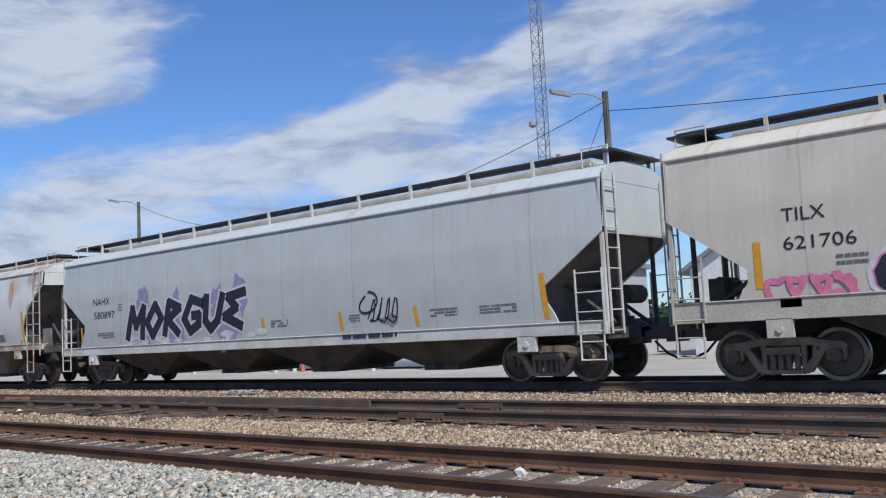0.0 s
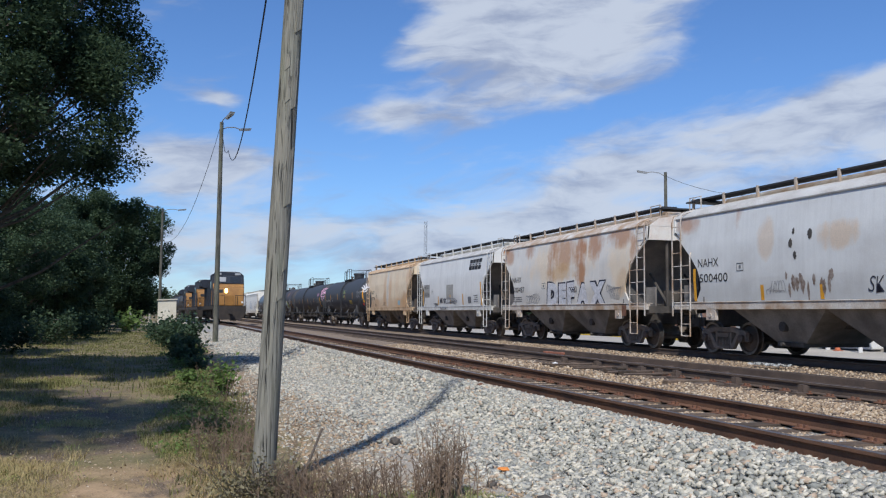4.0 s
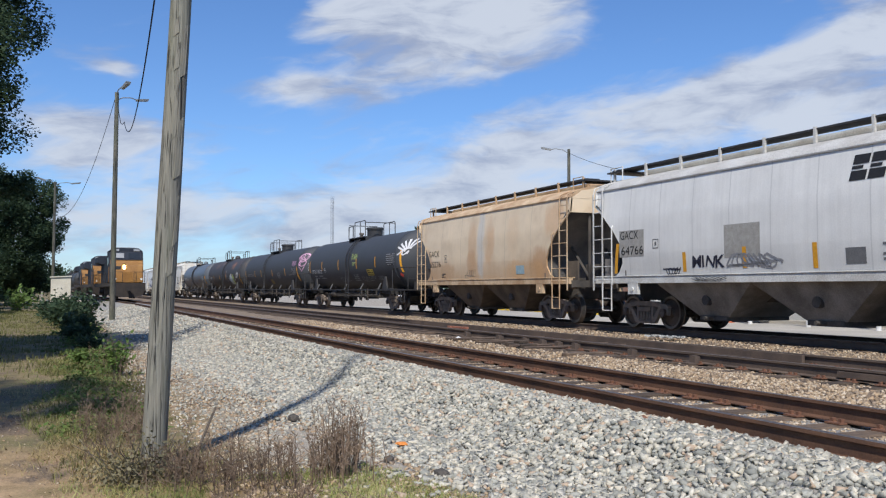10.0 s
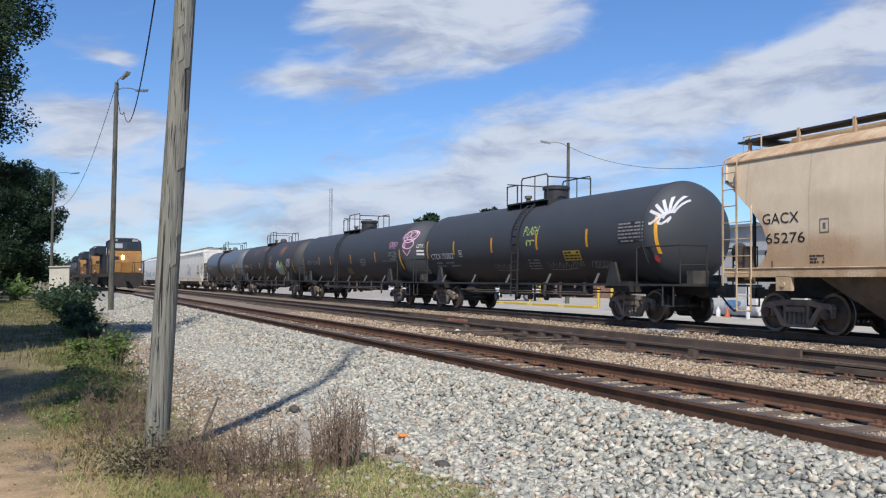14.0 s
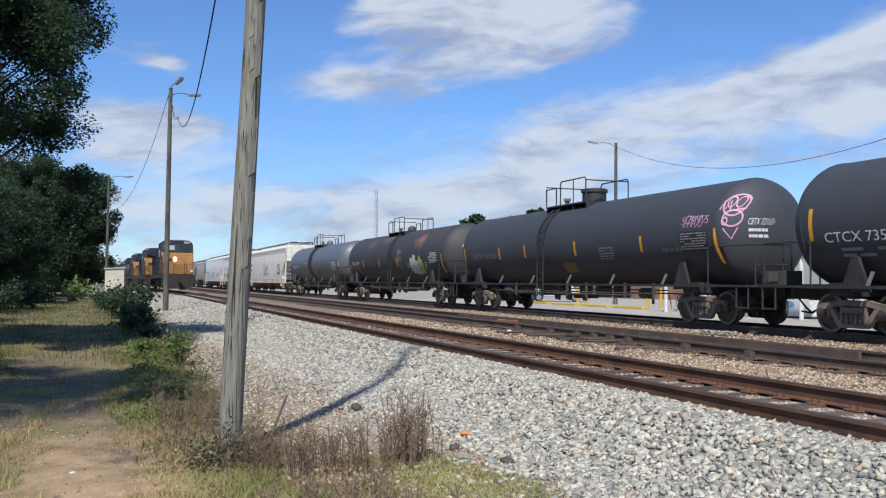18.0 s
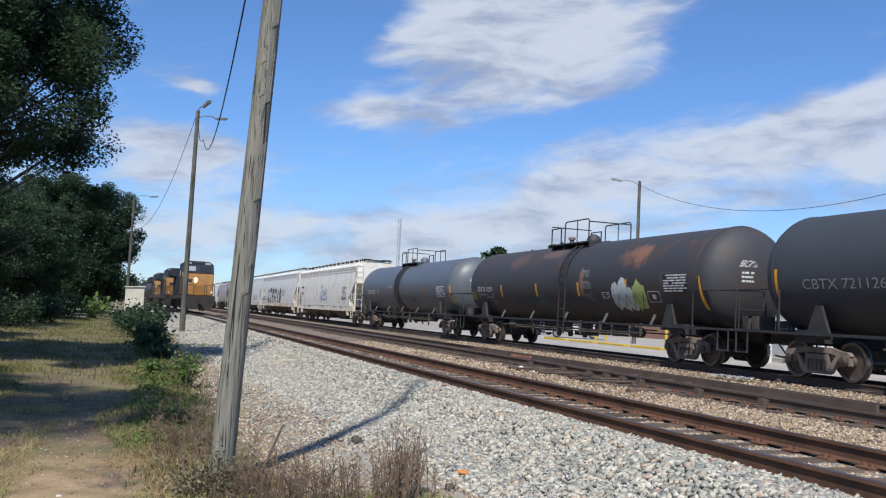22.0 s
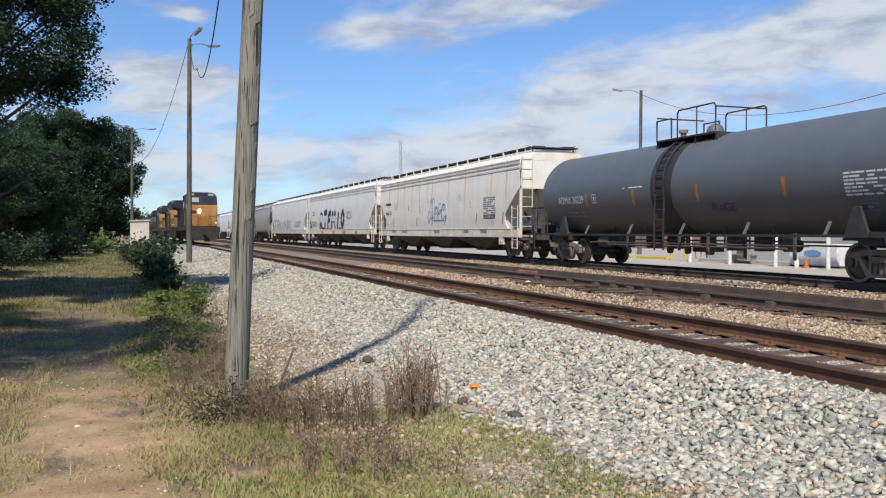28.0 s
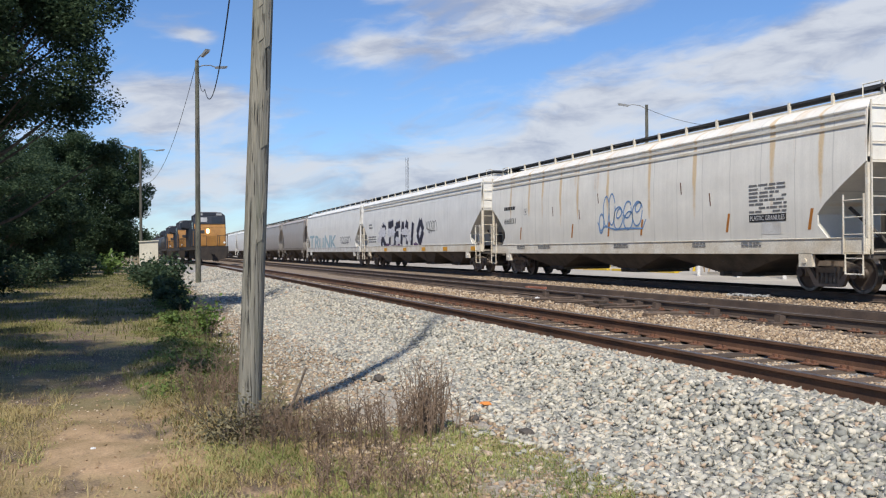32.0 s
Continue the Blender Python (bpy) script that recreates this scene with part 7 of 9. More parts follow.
def lattice_mast(x, y, top, w, mat_, label, step, r):
    base = new("lattice_mast")
    base.location = (x, y, -0.5)
    tagged(base, label, "radio mast")
    legs = [(w * 0.577 * math.cos(a), w * 0.577 * math.sin(a)) for a in (0.4, 2.494, 4.589)]
    for a in legs:
        part("mast_leg", tubes([((a[0], a[1], 0), (a[0], a[1], top))], r, 6), mat_, base)
    bm = bmesh.new()
    z = 0.0
    k = 0
    while z < top - step:
        for i in range(3):
            p, q = legs[i], legs[(i + 1) % 3]
            if k % 2:
                p, q = q, p
            tube(bm, (p[0], p[1], z), (q[0], q[1], z + step), r * 0.55, 4, caps=False)
            tube(bm, (p[0], p[1], z), (q[0], q[1], z), r * 0.45, 4, caps=False)
        z += step
        k += 1
    part("mast_bracing", bm, mat_, base)
    bm = bmesh.new()
    tube(bm, (-w, 0, 17.6), (-w * 1.5, 0, 17.6), 0.03)
    lathe(bm, [(17.4, 0.16), (17.5, 0.3), (17.8, 0.3), (17.95, 0.1)], 2, (-w * 1.6, 0, 0), 12)
    tube(bm, (w * 0.6, -0.2, 15.2), (w * 1.4, -0.4, 15.2), 0.04)
    box(bm, w * 1.3, w * 1.6, -0.55, -0.25, 14.9, 15.5)
    part("antenna", bm, LAMPGREY, base)


GALV = plain("galvanised_steel", (0.30, 0.30, 0.31), 0.5, 0.5)
lattice_mast(60, 38.2, 44, 0.95, GALV, "tall grey lattice radio mast", 0.95, 0.045)
lattice_mast(112, 383, 43, 1.3, GALV, "distant thin lattice mast", 2.5, 0.07)

# shed by the path, with a stair rail and posts
SHEDW = surf("cream_shed_panel", (0.62, 0.58, 0.47), (0.54, 0.50, 0.40), 0.7, 0.0, 0.8, 30, 0.2, 0.005)
shed = new("signal_shed")
shed.location = (0.27, 77.0, -0.62)
tagged(shed, "small cream metal signal shed beside the track", "shed")
bm = boxes((-0.72, 0.72, -0.9, 0.9, 0, 2.6))
part("wall", bm, SHEDW, shed)
for x in np.arange(-0.6, 0.7, 0.2):
    part("wall_rib", boxes((x - 0.012, x + 0.012, -0.915, -0.9, 0.05, 2.55)), SHEDW, shed)
part("roof", made(slab, [(-0.80, 2.58), (0.80, 2.66), (0.80, 2.74), (-0.80, 2.66)], 1, -1.0, 1.0), SHEDW, shed)
part("door", boxes((-0.45, 0.3, -0.94, -0.916, 0.05, 2.1)), SHEDW, shed)
part("step", boxes((-0.5, 0.4, -1.5, -0.95, 0.0, 0.35)), CONCRETE, shed)
stair = new("stair_railing")
stair.location = (-1.6, 75.2, -0.62)
tagged(stair, "pale weathered stair railing with posts", "railing")
PALEWOOD = surf("pale_weathered_wood", (0.42, 0.40, 0.35), (0.30, 0.28, 0.24), 0.9, 0.0, 3, 40, 0.4, 0.01)
for x, h in ((-0.9, 1.7), (0.55, 1.5), (0.9, 0.9)):
    part("post", tubes([((x, 0, 0), (x, 0, h))], 0.07, 8), PALEWOOD, stair)
for k in range(4):
    part("rail", tubes([((-0.85, 0, 0.15 + 0.2 * k), (0.5, 0, 0.65 + 0.2 * k))], 0.025, 6), PALEWOOD, stair)
part("deck", boxes((0.4, 1.5, -0.3, 0.6, 0.55, 0.68)), PALEWOOD, stair)

# shop behind the tracks, with a canopy on white posts
WALLW = surf("shop_wall_paint", (0.46, 0.46, 0.44), (0.38, 0.38, 0.365), 0.8, 0.0, 0.5, 25, 0.2, 0.006)
ROOFM = surf("grey_metal_roof", (0.24, 0.25, 0.26), (0.30, 0.31, 0.32), 0.5, 0.3, 0.6, 30, 0.2, 0.006)
WHITEP = plain("white_post_paint", (0.72, 0.72, 0.70), 0.6)
YELLOWP = plain("safety_yellow", (0.62, 0.42, 0.03), 0.6)
shop = new("shop_building")
shop.location = (0, 0, -0.4)
tagged(shop, "low pale shop building with white canopy posts", "building")
def holed_wall(y0, y1, z1, x0, x1, holes):
    """A wall along y with doorways and windows cut through: holes are (y0, y1, z0, z1)."""
    bm = bmesh.new()
    ys = sorted(set([y0, y1] + [v for h in holes for v in h[:2]]))
    for a, b in zip(ys, ys[1:]):
        cut = [h for h in holes if h[0] <= a and h[1] >= b]
        if not cut:
            box(bm, x0, x1, a, b, 0, z1)
        else:
            _, _, h0, h1 = cut[0]
            if h0 > 0.02:
                box(bm, x0, x1, a, b, 0, h0)
            box(bm, x0, x1, a, b, h1, z1)
    return bm


openings = [(38.6, 39.6, 0, 2.1), (34.6, 36.4, 0.9, 2.0), (24.6, 25.6, 0, 2.1)]
part("wall", holed_wall(21.0, 42.0, 4.2, 30.0, 30.25, openings), WALLW, shop)
part("wall", boxes((30.25, 42, 41.75, 42.0, 0, 4.2), (30.25, 42, 21.0, 21.25, 0, 4.2), (41.8, 42, 21.25, 41.75, 0, 4.2)), WALLW, shop)
part("roof", made(slab, [(29.7, 4.2), (42.4, 4.2), (42.4, 4.35), (36.0, 4.9), (29.7, 4.35)], 1, 20.7, 42.3), ROOFM, shop)
GLASS = plain("dark_glass", (0.03, 0.035, 0.04), 0.08)
DOORM = surf("brown_door", (0.16, 0.11, 0.08), (0.12, 0.085, 0.065), 0.6, 0.0, 2, 30, 0.2, 0.005)
for y0, y1, z0, z1 in openings:
    if z0 < 0.02:
        d = part("door", boxes((30.10, 30.15, y0, y1, 0.01, z1)), DOORM, shop)
        part("door_handle", boxes((30.03, 30.10, y1 - 0.15, y1 - 0.1, 1.0, 1.05)), LAMPGREY, d)
    else:
        w = part("window", boxes((30.0 - 0.02, 30.06, y0, y1, z0, z0 + 0.06), (29.98, 30.06, y0, y1, z1 - 0.06, z1), (29.98, 30.06, y0, y0 + 0.06, z0, z1), (29.98, 30.06, y1 - 0.06, y1, z0, z1)), WHITEP, shop)
        part("pane", boxes((30.12, 30.13, y0, y1, z0, z1)), GLASS, w)
part("canopy_beam", boxes((27.38, 27.62, 22.0, 41.5, 2.75, 2.95)), ROOFM, shop)
for y in (23.6, 26.9, 30.15, 33.4, 36.7, 40.0):
    part("canopy_post", tubes([((27.5, y, 0), (27.5, y, 2.75))], 0.09, 10), WHITEP, shop)
part("kerb", boxes((29.3, 30.0, 21.5, 41.8, 0.0, 0.14)), CONCRETE, shop)


def ice_freezer(y0, y1, x, h, kind):
    base = new("ice_freezer")
    base.location = (x, (y0 + y1) / 2, -0.4)
    L = (y1 - y0) / 2
    tagged(base, "white ice freezer with blue letters" if kind == "letters" else "white ice chest with a blue oval emblem", "freezer")
    bm = boxes((0, 0.9, -L, L, 0.08, h))
    bmesh.ops.bevel(bm, geom=bm.edges[:], offset=0.03, segments=2, affect="EDGES")
    part("cabinet", bm, WHITEP, base)
    part("plinth", boxes((0.05, 0.85, -L + 0.05, L - 0.05, 0, 0.08)), BLACK, base)
    for k in (-1, 1):
        part("door", boxes((-0.02, 0.0, k * L / 2 - L / 2 + 0.04, k * L / 2 + L / 2 - 0.04, h * 0.35 if kind == "letters" else 0.15, h - 0.08)), WHITEP, base)
    BL = SPRAYBLUE
    if kind == "letters":
        bm = glyphs("ICE", 0.28, 1.25, 0.02, 0, 0, 1, 1.6)
        for v in bm.verts:
            v.co = (-0.03, L * 0.9 - v.co.x - 0.25, 0.55 + v.co.y)
        part("lettering", bm, BL, base)
    else:
        bm = bmesh.new()
        lathe(bm, [(-0.035, 0.3), (-0.025, 0.3)], 0, (0, 0, 0.62), 28)
        for v in bm.verts:
            v.co.y *= 1.8
            v.co.z = 0.62 + (v.co.z - 0.62) * 0.55
        part("emblem", bm, BL, base)
    return base


ice_freezer(25.2, 27.6, 28.7, 1.95, "letters")
ice_freezer(30.9, 33.9, 28.7, 1.05, "emblem")
def bench():
    b = new("bench")
    b.location = (29.0, 37.6, -0.4)
    tagged(b, "plain grey bench under the canopy", "bench")
    part("seat", boxes((-0.2, 0.2, -0.9, 0.9, 0.42, 0.47)), ROOFM, b)
    for y in (-0.75, 0.75):
        part("leg", boxes((-0.18, 0.18, y - 0.03, y + 0.03, 0, 0.42)), ROOFM, b)


bench()
cone = new("traffic_cone")
cone.location = (27.9, 31.9, -0.4)
tagged(cone, "small orange traffic cone on the lot", "cone")
ORANGE = plain("cone_orange", (0.50, 0.14, 0.06), 0.7)
bm = bmesh.new()
lathe(bm, [(0.03, 0.12), (0.45, 0.03), (0.47, 0.025)], 2, (0, 0, 0), 14)
part("body", bm, ORANGE, cone)
part("foot", boxes((-0.15, 0.15, -0.15, 0.15, 0, 0.03)), ORANGE, cone)
jug = bmesh.new()
lathe(jug, [(0, 0.10), (0.3, 0.11), (0.42, 0.03), (0.5, 0.03)], 2, (27.9, 32.5, -0.4), 12)
tagged(part("plastic_jug", jug, WHITEP, None, "", 40), "white plastic jug standing on the lot", "jug")

# farther shed with pale stripes, and a white gabled house
house = new("house")
house.location = (40, 11.5, -0.4)
tagged(house, "white gabled house behind the tracks", "house")
part("wall", boxes((-5, 5, -4, 4, 0, 3.6)), WHITEP, house)
part("gable", made(slab, [(-4, 3.6), (4, 3.6), (0, 6.0)], 0, -5, 5), WHITEP, house)
bm = bmesh.new()
for s in (-1, 1):
    slab(bm, [(s * 4.4, 3.35), (0, 6.02), (0, 6.2), (s * 4.4, 3.53)], 0, -5.3, 5.3)
part("roof", bm, ROOFM, house)
w = part("window", boxes((-5.05, -5.0, -1.0, 1.0, 1.0, 2.2)), WHITEP, house)
part("pane", boxes((-5.07, -5.05, -0.9, 0.9, 1.1, 2.1)), GLASS, w)


def parked_car(x, y, paint, label, tall, turn):
    car = new("parked_car")
    car.matrix_basis = pose(x, y, -0.4, 0, 0, turn)
    tagged(car, label, "car", "parked cars")
    prof = [(-2.4, 0.4), (-2.42, 0.95), (-1.35, 1.08), (-0.75, tall), (1.6, tall + 0.02), (2.25, 1.1), (2.4, 0.9), (2.4, 0.4)] if tall > 1.7 else [(-2.4, 0.4), (-2.4, 0.9), (-1.2, 1.0), (-0.5, tall), (0.6, tall), (0.8, 1.0), (2.4, 1.0), (2.4, 0.4)]
    bm = bmesh.new()
    slab(bm, prof, 0, -0.92, 0.92)
    bmesh.ops.bevel(bm, geom=bm.edges[:], offset=0.06, segments=2, affect="EDGES")
    part("body", bm, paint, car, "", 40)
    for s in (-1, 1):
        bm = bmesh.new()
        slab(bm, [(-1.05, 1.12), (-0.68, tall - 0.1), (1.45 if tall > 1.7 else 0.5, tall - 0.1), (1.85 if tall > 1.7 else 0.65, 1.12)], 0, s * 0.93 - 0.012, s * 0.93 + 0.012)
        part("side_window", bm, GLASS, car)
        for y in (-1.45, 1.45):
            bm = bmesh.new()
            lathe(bm, [(s * 0.72, 0.33), (s * 0.74, 0.36), (s * 0.93, 0.36), (s * 0.95, 0.33)], 0, (0, y, 0.36), 18)
            wh = part("wheel", bm, BLACK, car)
            bm = bmesh.new()
            lathe(bm, [(s * 0.94, 0.22), (s * 0.965, 0.2)], 0, (0, y, 0.36), 14)
            part("rim", bm, GALV, wh)
        part("headlight", boxes((s * 0.7 - 0.16, s * 0.7 + 0.16, -2.45, -2.38, 0.72, 0.88)), WHITEP, car)
    return car


CARWHITE = plain("car_white", (0.66, 0.66, 0.66), 0.3)
CARDARK = plain("car_dark", (0.05, 0.055, 0.07), 0.3)
CARRED = plain("car_red", (0.35, 0.04, 0.03), 0.3)
CARBLUE = plain("car_blue", (0.06, 0.12, 0.3), 0.3)
parked_car(34.0, 64.5, CARWHITE, "white sport utility vehicle parked on the lot", 1.78, 62)
parked_car(35.5, 76.0, CARDARK, "dark pickup truck parked on the lot", 1.75, 20)
parked_car(39.0, 84.0, CARRED, "red car parked far down the lot", 1.5, 70)
parked_car(42.0, 92.0, CARBLUE, "blue car parked far down the lot", 1.5, 80)
parked_car(37.5, 96.0, CARWHITE, "white car parked far down the lot", 1.5, 75)
first = None
for x, y in ((33.5, 60.2), (34.6, 60.6), (31.0, 47.0), (32.2, 47.3)):
    bm = bmesh.new()
    lathe(bm, [(0, 0.09), (1.15, 0.09), (1.22, 0.06), (1.24, 0.01)], 2, (0, 0, 0), 12)
    if first is None:
        first = tagged(part("bollard", bm, YELLOWP, None, "", 40), "yellow steel bollard on the lot", "bollard", "yellow bollards")
        first.location = (x, y, -0.42)
    else:
        bm.free()
        copy_thing(first, pose(x, y, -0.42))
for y in (44.5, 48.5, 52.5, 56.5):
    bm = boxes((29.0, 29.3, y, y + 3.4, -0.42, -0.26))
    bmesh.ops.bevel(bm, geom=bm.edges[:], offset=0.03, segments=1, affect="EDGES")
    tagged(part("parking_kerb", bm, YELLOWP), "yellow painted parking kerb", "kerb", "yellow kerbs")
rack = new("sawhorse")
rack.location = (31.5, 45.0, -0.4)
tagged(rack, "light wooden sawhorse standing on the lot", "sawhorse")
LIGHTWOOD = wood_mat("light_wood", (0.42, 0.28, 0.14), (0.52, 0.37, 0.2))
for x in (-0.25, 0.25):
    for y in (-0.5, 0.5):
        part("leg", tubes([((x, y * 1.1, 0), (x * 0.2, y, 0.9))], 0.04, 6), LIGHTWOOD, rack)
part("beam", boxes((-0.06, 0.06, -0.7, 0.7, 0.85, 0.97)), LIGHTWOOD, rack)
BRICKB = surf("red_brown_wall", (0.30, 0.17, 0.11), (0.24, 0.13, 0.09), 0.9, 0.0, 0.8, 30, 0.3, 0.01)
ware = new("warehouse")
ware.location = (56, 72, -0.44)
tagged(ware, "low red-brown warehouse beyond the lot", "warehouse")
part("wall", boxes((-6, 10, -14, 14, 0, 4.0)), BRICKB, ware)
part("roof", made(slab, [(-6.4, 3.98), (10.4, 3.98), (2, 5.0)], 1, -14.4, 14.4), ROOFM, ware)

# small things by the tracks
stack = new("brick_stack")
stack.matrix_basis = pose(11.45, 25.3, -0.185, 0, 0, 8)
tagged(stack, "small stack of red bricks between the dark rails", "bricks")
REDBRICK = surf("red_brick", (0.26, 0.10, 0.065), (0.34, 0.15, 0.095), 0.9, 0.0, 9, 60, 0.4, 0.004, obj=0.2)
me = bpy.data.meshes.new("brick")
bm = boxes((-0.05, 0.05, -0.1, 0.1, 0, 0.062))
bmesh.ops.bevel(bm, geom=bm.edges[:], offset=0.006, segments=1, affect="EDGES")
bm.to_mesh(me)
bm.free()
me.materials.append(REDBRICK)
for k in range(10):
    b = new("brick", me)
    b.parent = stack
    b.matrix_basis = pose(0.01 * (k % 3), (k % 5) * 0.215 - 0.43, 0.066 * (k // 5), 0, 0, (k * 37 % 9) - 4)
bin_ = new("dumpster")
bin_.matrix_basis = pose(31.2, 76.0, -0.4, 0, 0, 12)
tagged(bin_, "blue steel dumpster on the concrete lot", "dumpster")
BINBLUE = surf("faded_blue_steel", (0.05, 0.13, 0.33), (0.07, 0.17, 0.38), 0.6, 0.0, 1.5, 30, 0.2, 0.005)
bm = bmesh.new()
slab(bm, [(-0.85, 0.12), (0.85, 0.12), (0.95, 1.35), (-0.95, 1.35)], 1, -1.1, 1.1)
part("body", bm, BINBLUE, bin_)
part("lid", boxes((-1.0, 1.0, -1.12, -0.01, 1.35, 1.41), (-1.0, 1.0, 0.01, 1.12, 1.35, 1.41)), BLACK, bin_)
for y in (-0.9, 0.9):
    part("foot", boxes((-0.8, 0.8, y - 0.06, y + 0.06, 0, 0.12)), BLACK, bin_)
    part("side_pocket", boxes((-1.02, 1.02, y * 1.24 - 0.05, y * 1.24 + 0.05, 0.65, 0.85)), BINBLUE, bin_)

rs = random.Random(4)
bm = bmesh.new()
grid = [[bm.verts.new((-0.16 + 0.32 * i / 6 + rs.uniform(-0.03, 0.03), -0.6 + 1.2 * j / 12 + rs.uniform(-0.03, 0.03), 0.09 + rs.uniform(0, 0.08))) for i in range(7)] for j in range(13)]
for j in range(12):
    for i in range(6):
        bm.faces.new((grid[j][i], grid[j][i + 1], grid[j + 1][i + 1], grid[j + 1][i]))
bmesh.ops.solidify(bm, geom=bm.faces[:], thickness=0.02)
ob = part("crushed_panel", bm, plain("pale_sheet_metal", (0.62, 0.62, 0.60), 0.5))
ob.matrix_basis = pose(14.4, 18.9, -0.24, 0, 0, 8)
tagged(ob, "crushed pale metal panel lying between the tracks", "scrap")
bm = bmesh.new()
pipe(bm, [(5.62, 4.9, -0.24), (5.4, 4.55, -0.22), (5.12, 3.95, -0.22), (5.0, 3.7, -0.24)], 0.045, 8)
tagged(part("drain_hose", bm, BLACK, None, "", 40), "black corrugated hose coming out under the rail", "hose")
bm = bmesh.new()
bmesh.ops.create_icosphere(bm, subdivisions=2, radius=0.07)
for v in bm.verts:
    v.co *= 1 + 0.35 * noise.noise(v.co * 20)
    v.co.z *= 0.35
ob = tagged(part("orange_lump", bm, plain("orange_plastic", (0.78, 0.27, 0.05), 0.6)), "small orange fragment among the ballast stones", "litter")
ob.location = (3.44, 9.03, -0.545)
for k, (x, y, s, m_, lab) in enumerate(((6.72, 4.75, 0.07, WHITEP, "white stone on a rusty tie"), (9.3, 20.5, 0.09, WHITEP, "white scrap in tan gravel"), (6.2, 16.2, 0.05, WHITEP, "white scrap between the rails"), (3.23, 7.47, 0.075, UNDER, "dark lump among the pale stones"), (3.05, 8.35, 0.06, UNDER, "dark lump among the pale stones"), (2.86, 11.4, 0.09, UNDER, "dark lump among the pale stones"), (5.2, 14.6, 0.07, RUST, "rusty scrap beside the rail"), (5.2, 7.2, 0.06, RUST, "rusty scrap beside the rail"), (-0.5, 8.67, 0.03, WHITEP, "white litter on the dirt path"))):
    bm = bmesh.new()
    bmesh.ops.create_icosphere(bm, subdivisions=1, radius=s)
    for v in bm.verts:
        v.co *= 1 + 0.4 * noise.noise(v.co * 15 + Vector((k, 0, 0)))
        v.co.z *= 0.7
    ob = tagged(part("stone_lump", bm, m_), lab, "stone")
    ob.location = (x, y, float(np.interp(x, PX, PZ)) + s * 0.5)

# ---- standing locomotives on the near track, with tank cars behind them ----
LOCOBLUE = surf("dark_blue_loco_paint", (0.010, 0.015, 0.028), (0.018, 0.024, 0.038), 0.75, 0.0, 1.5, 30, 0.2, 0.005)
LOCOGOLD = surf("golden_yellow_loco_paint", (0.31, 0.15, 0.028), (0.24, 0.11, 0.022), 0.6, 0.0, 1.5, 30, 0.2, 0.005)
LOCOGREY = surf("light_grey_loco_paint", (0.34, 0.35, 0.36), (0.28, 0.29, 0.30), 0.5, 0.0, 1.5, 30, 0.2, 0.005)
LOCOUNDER = surf("brown_dusty_running_gear", (0.022, 0.018, 0.016), (0.045, 0.035, 0.028), 0.9, 0.0, 1.5, 30, 0.3, 0.01)
HEADLAMP = glow("lit_headlamp", (1.0, 0.72, 0.25), 7.0)
DITCH = plain("ditch_lamp_glass", (0.75, 0.74, 0.68), 0.2)


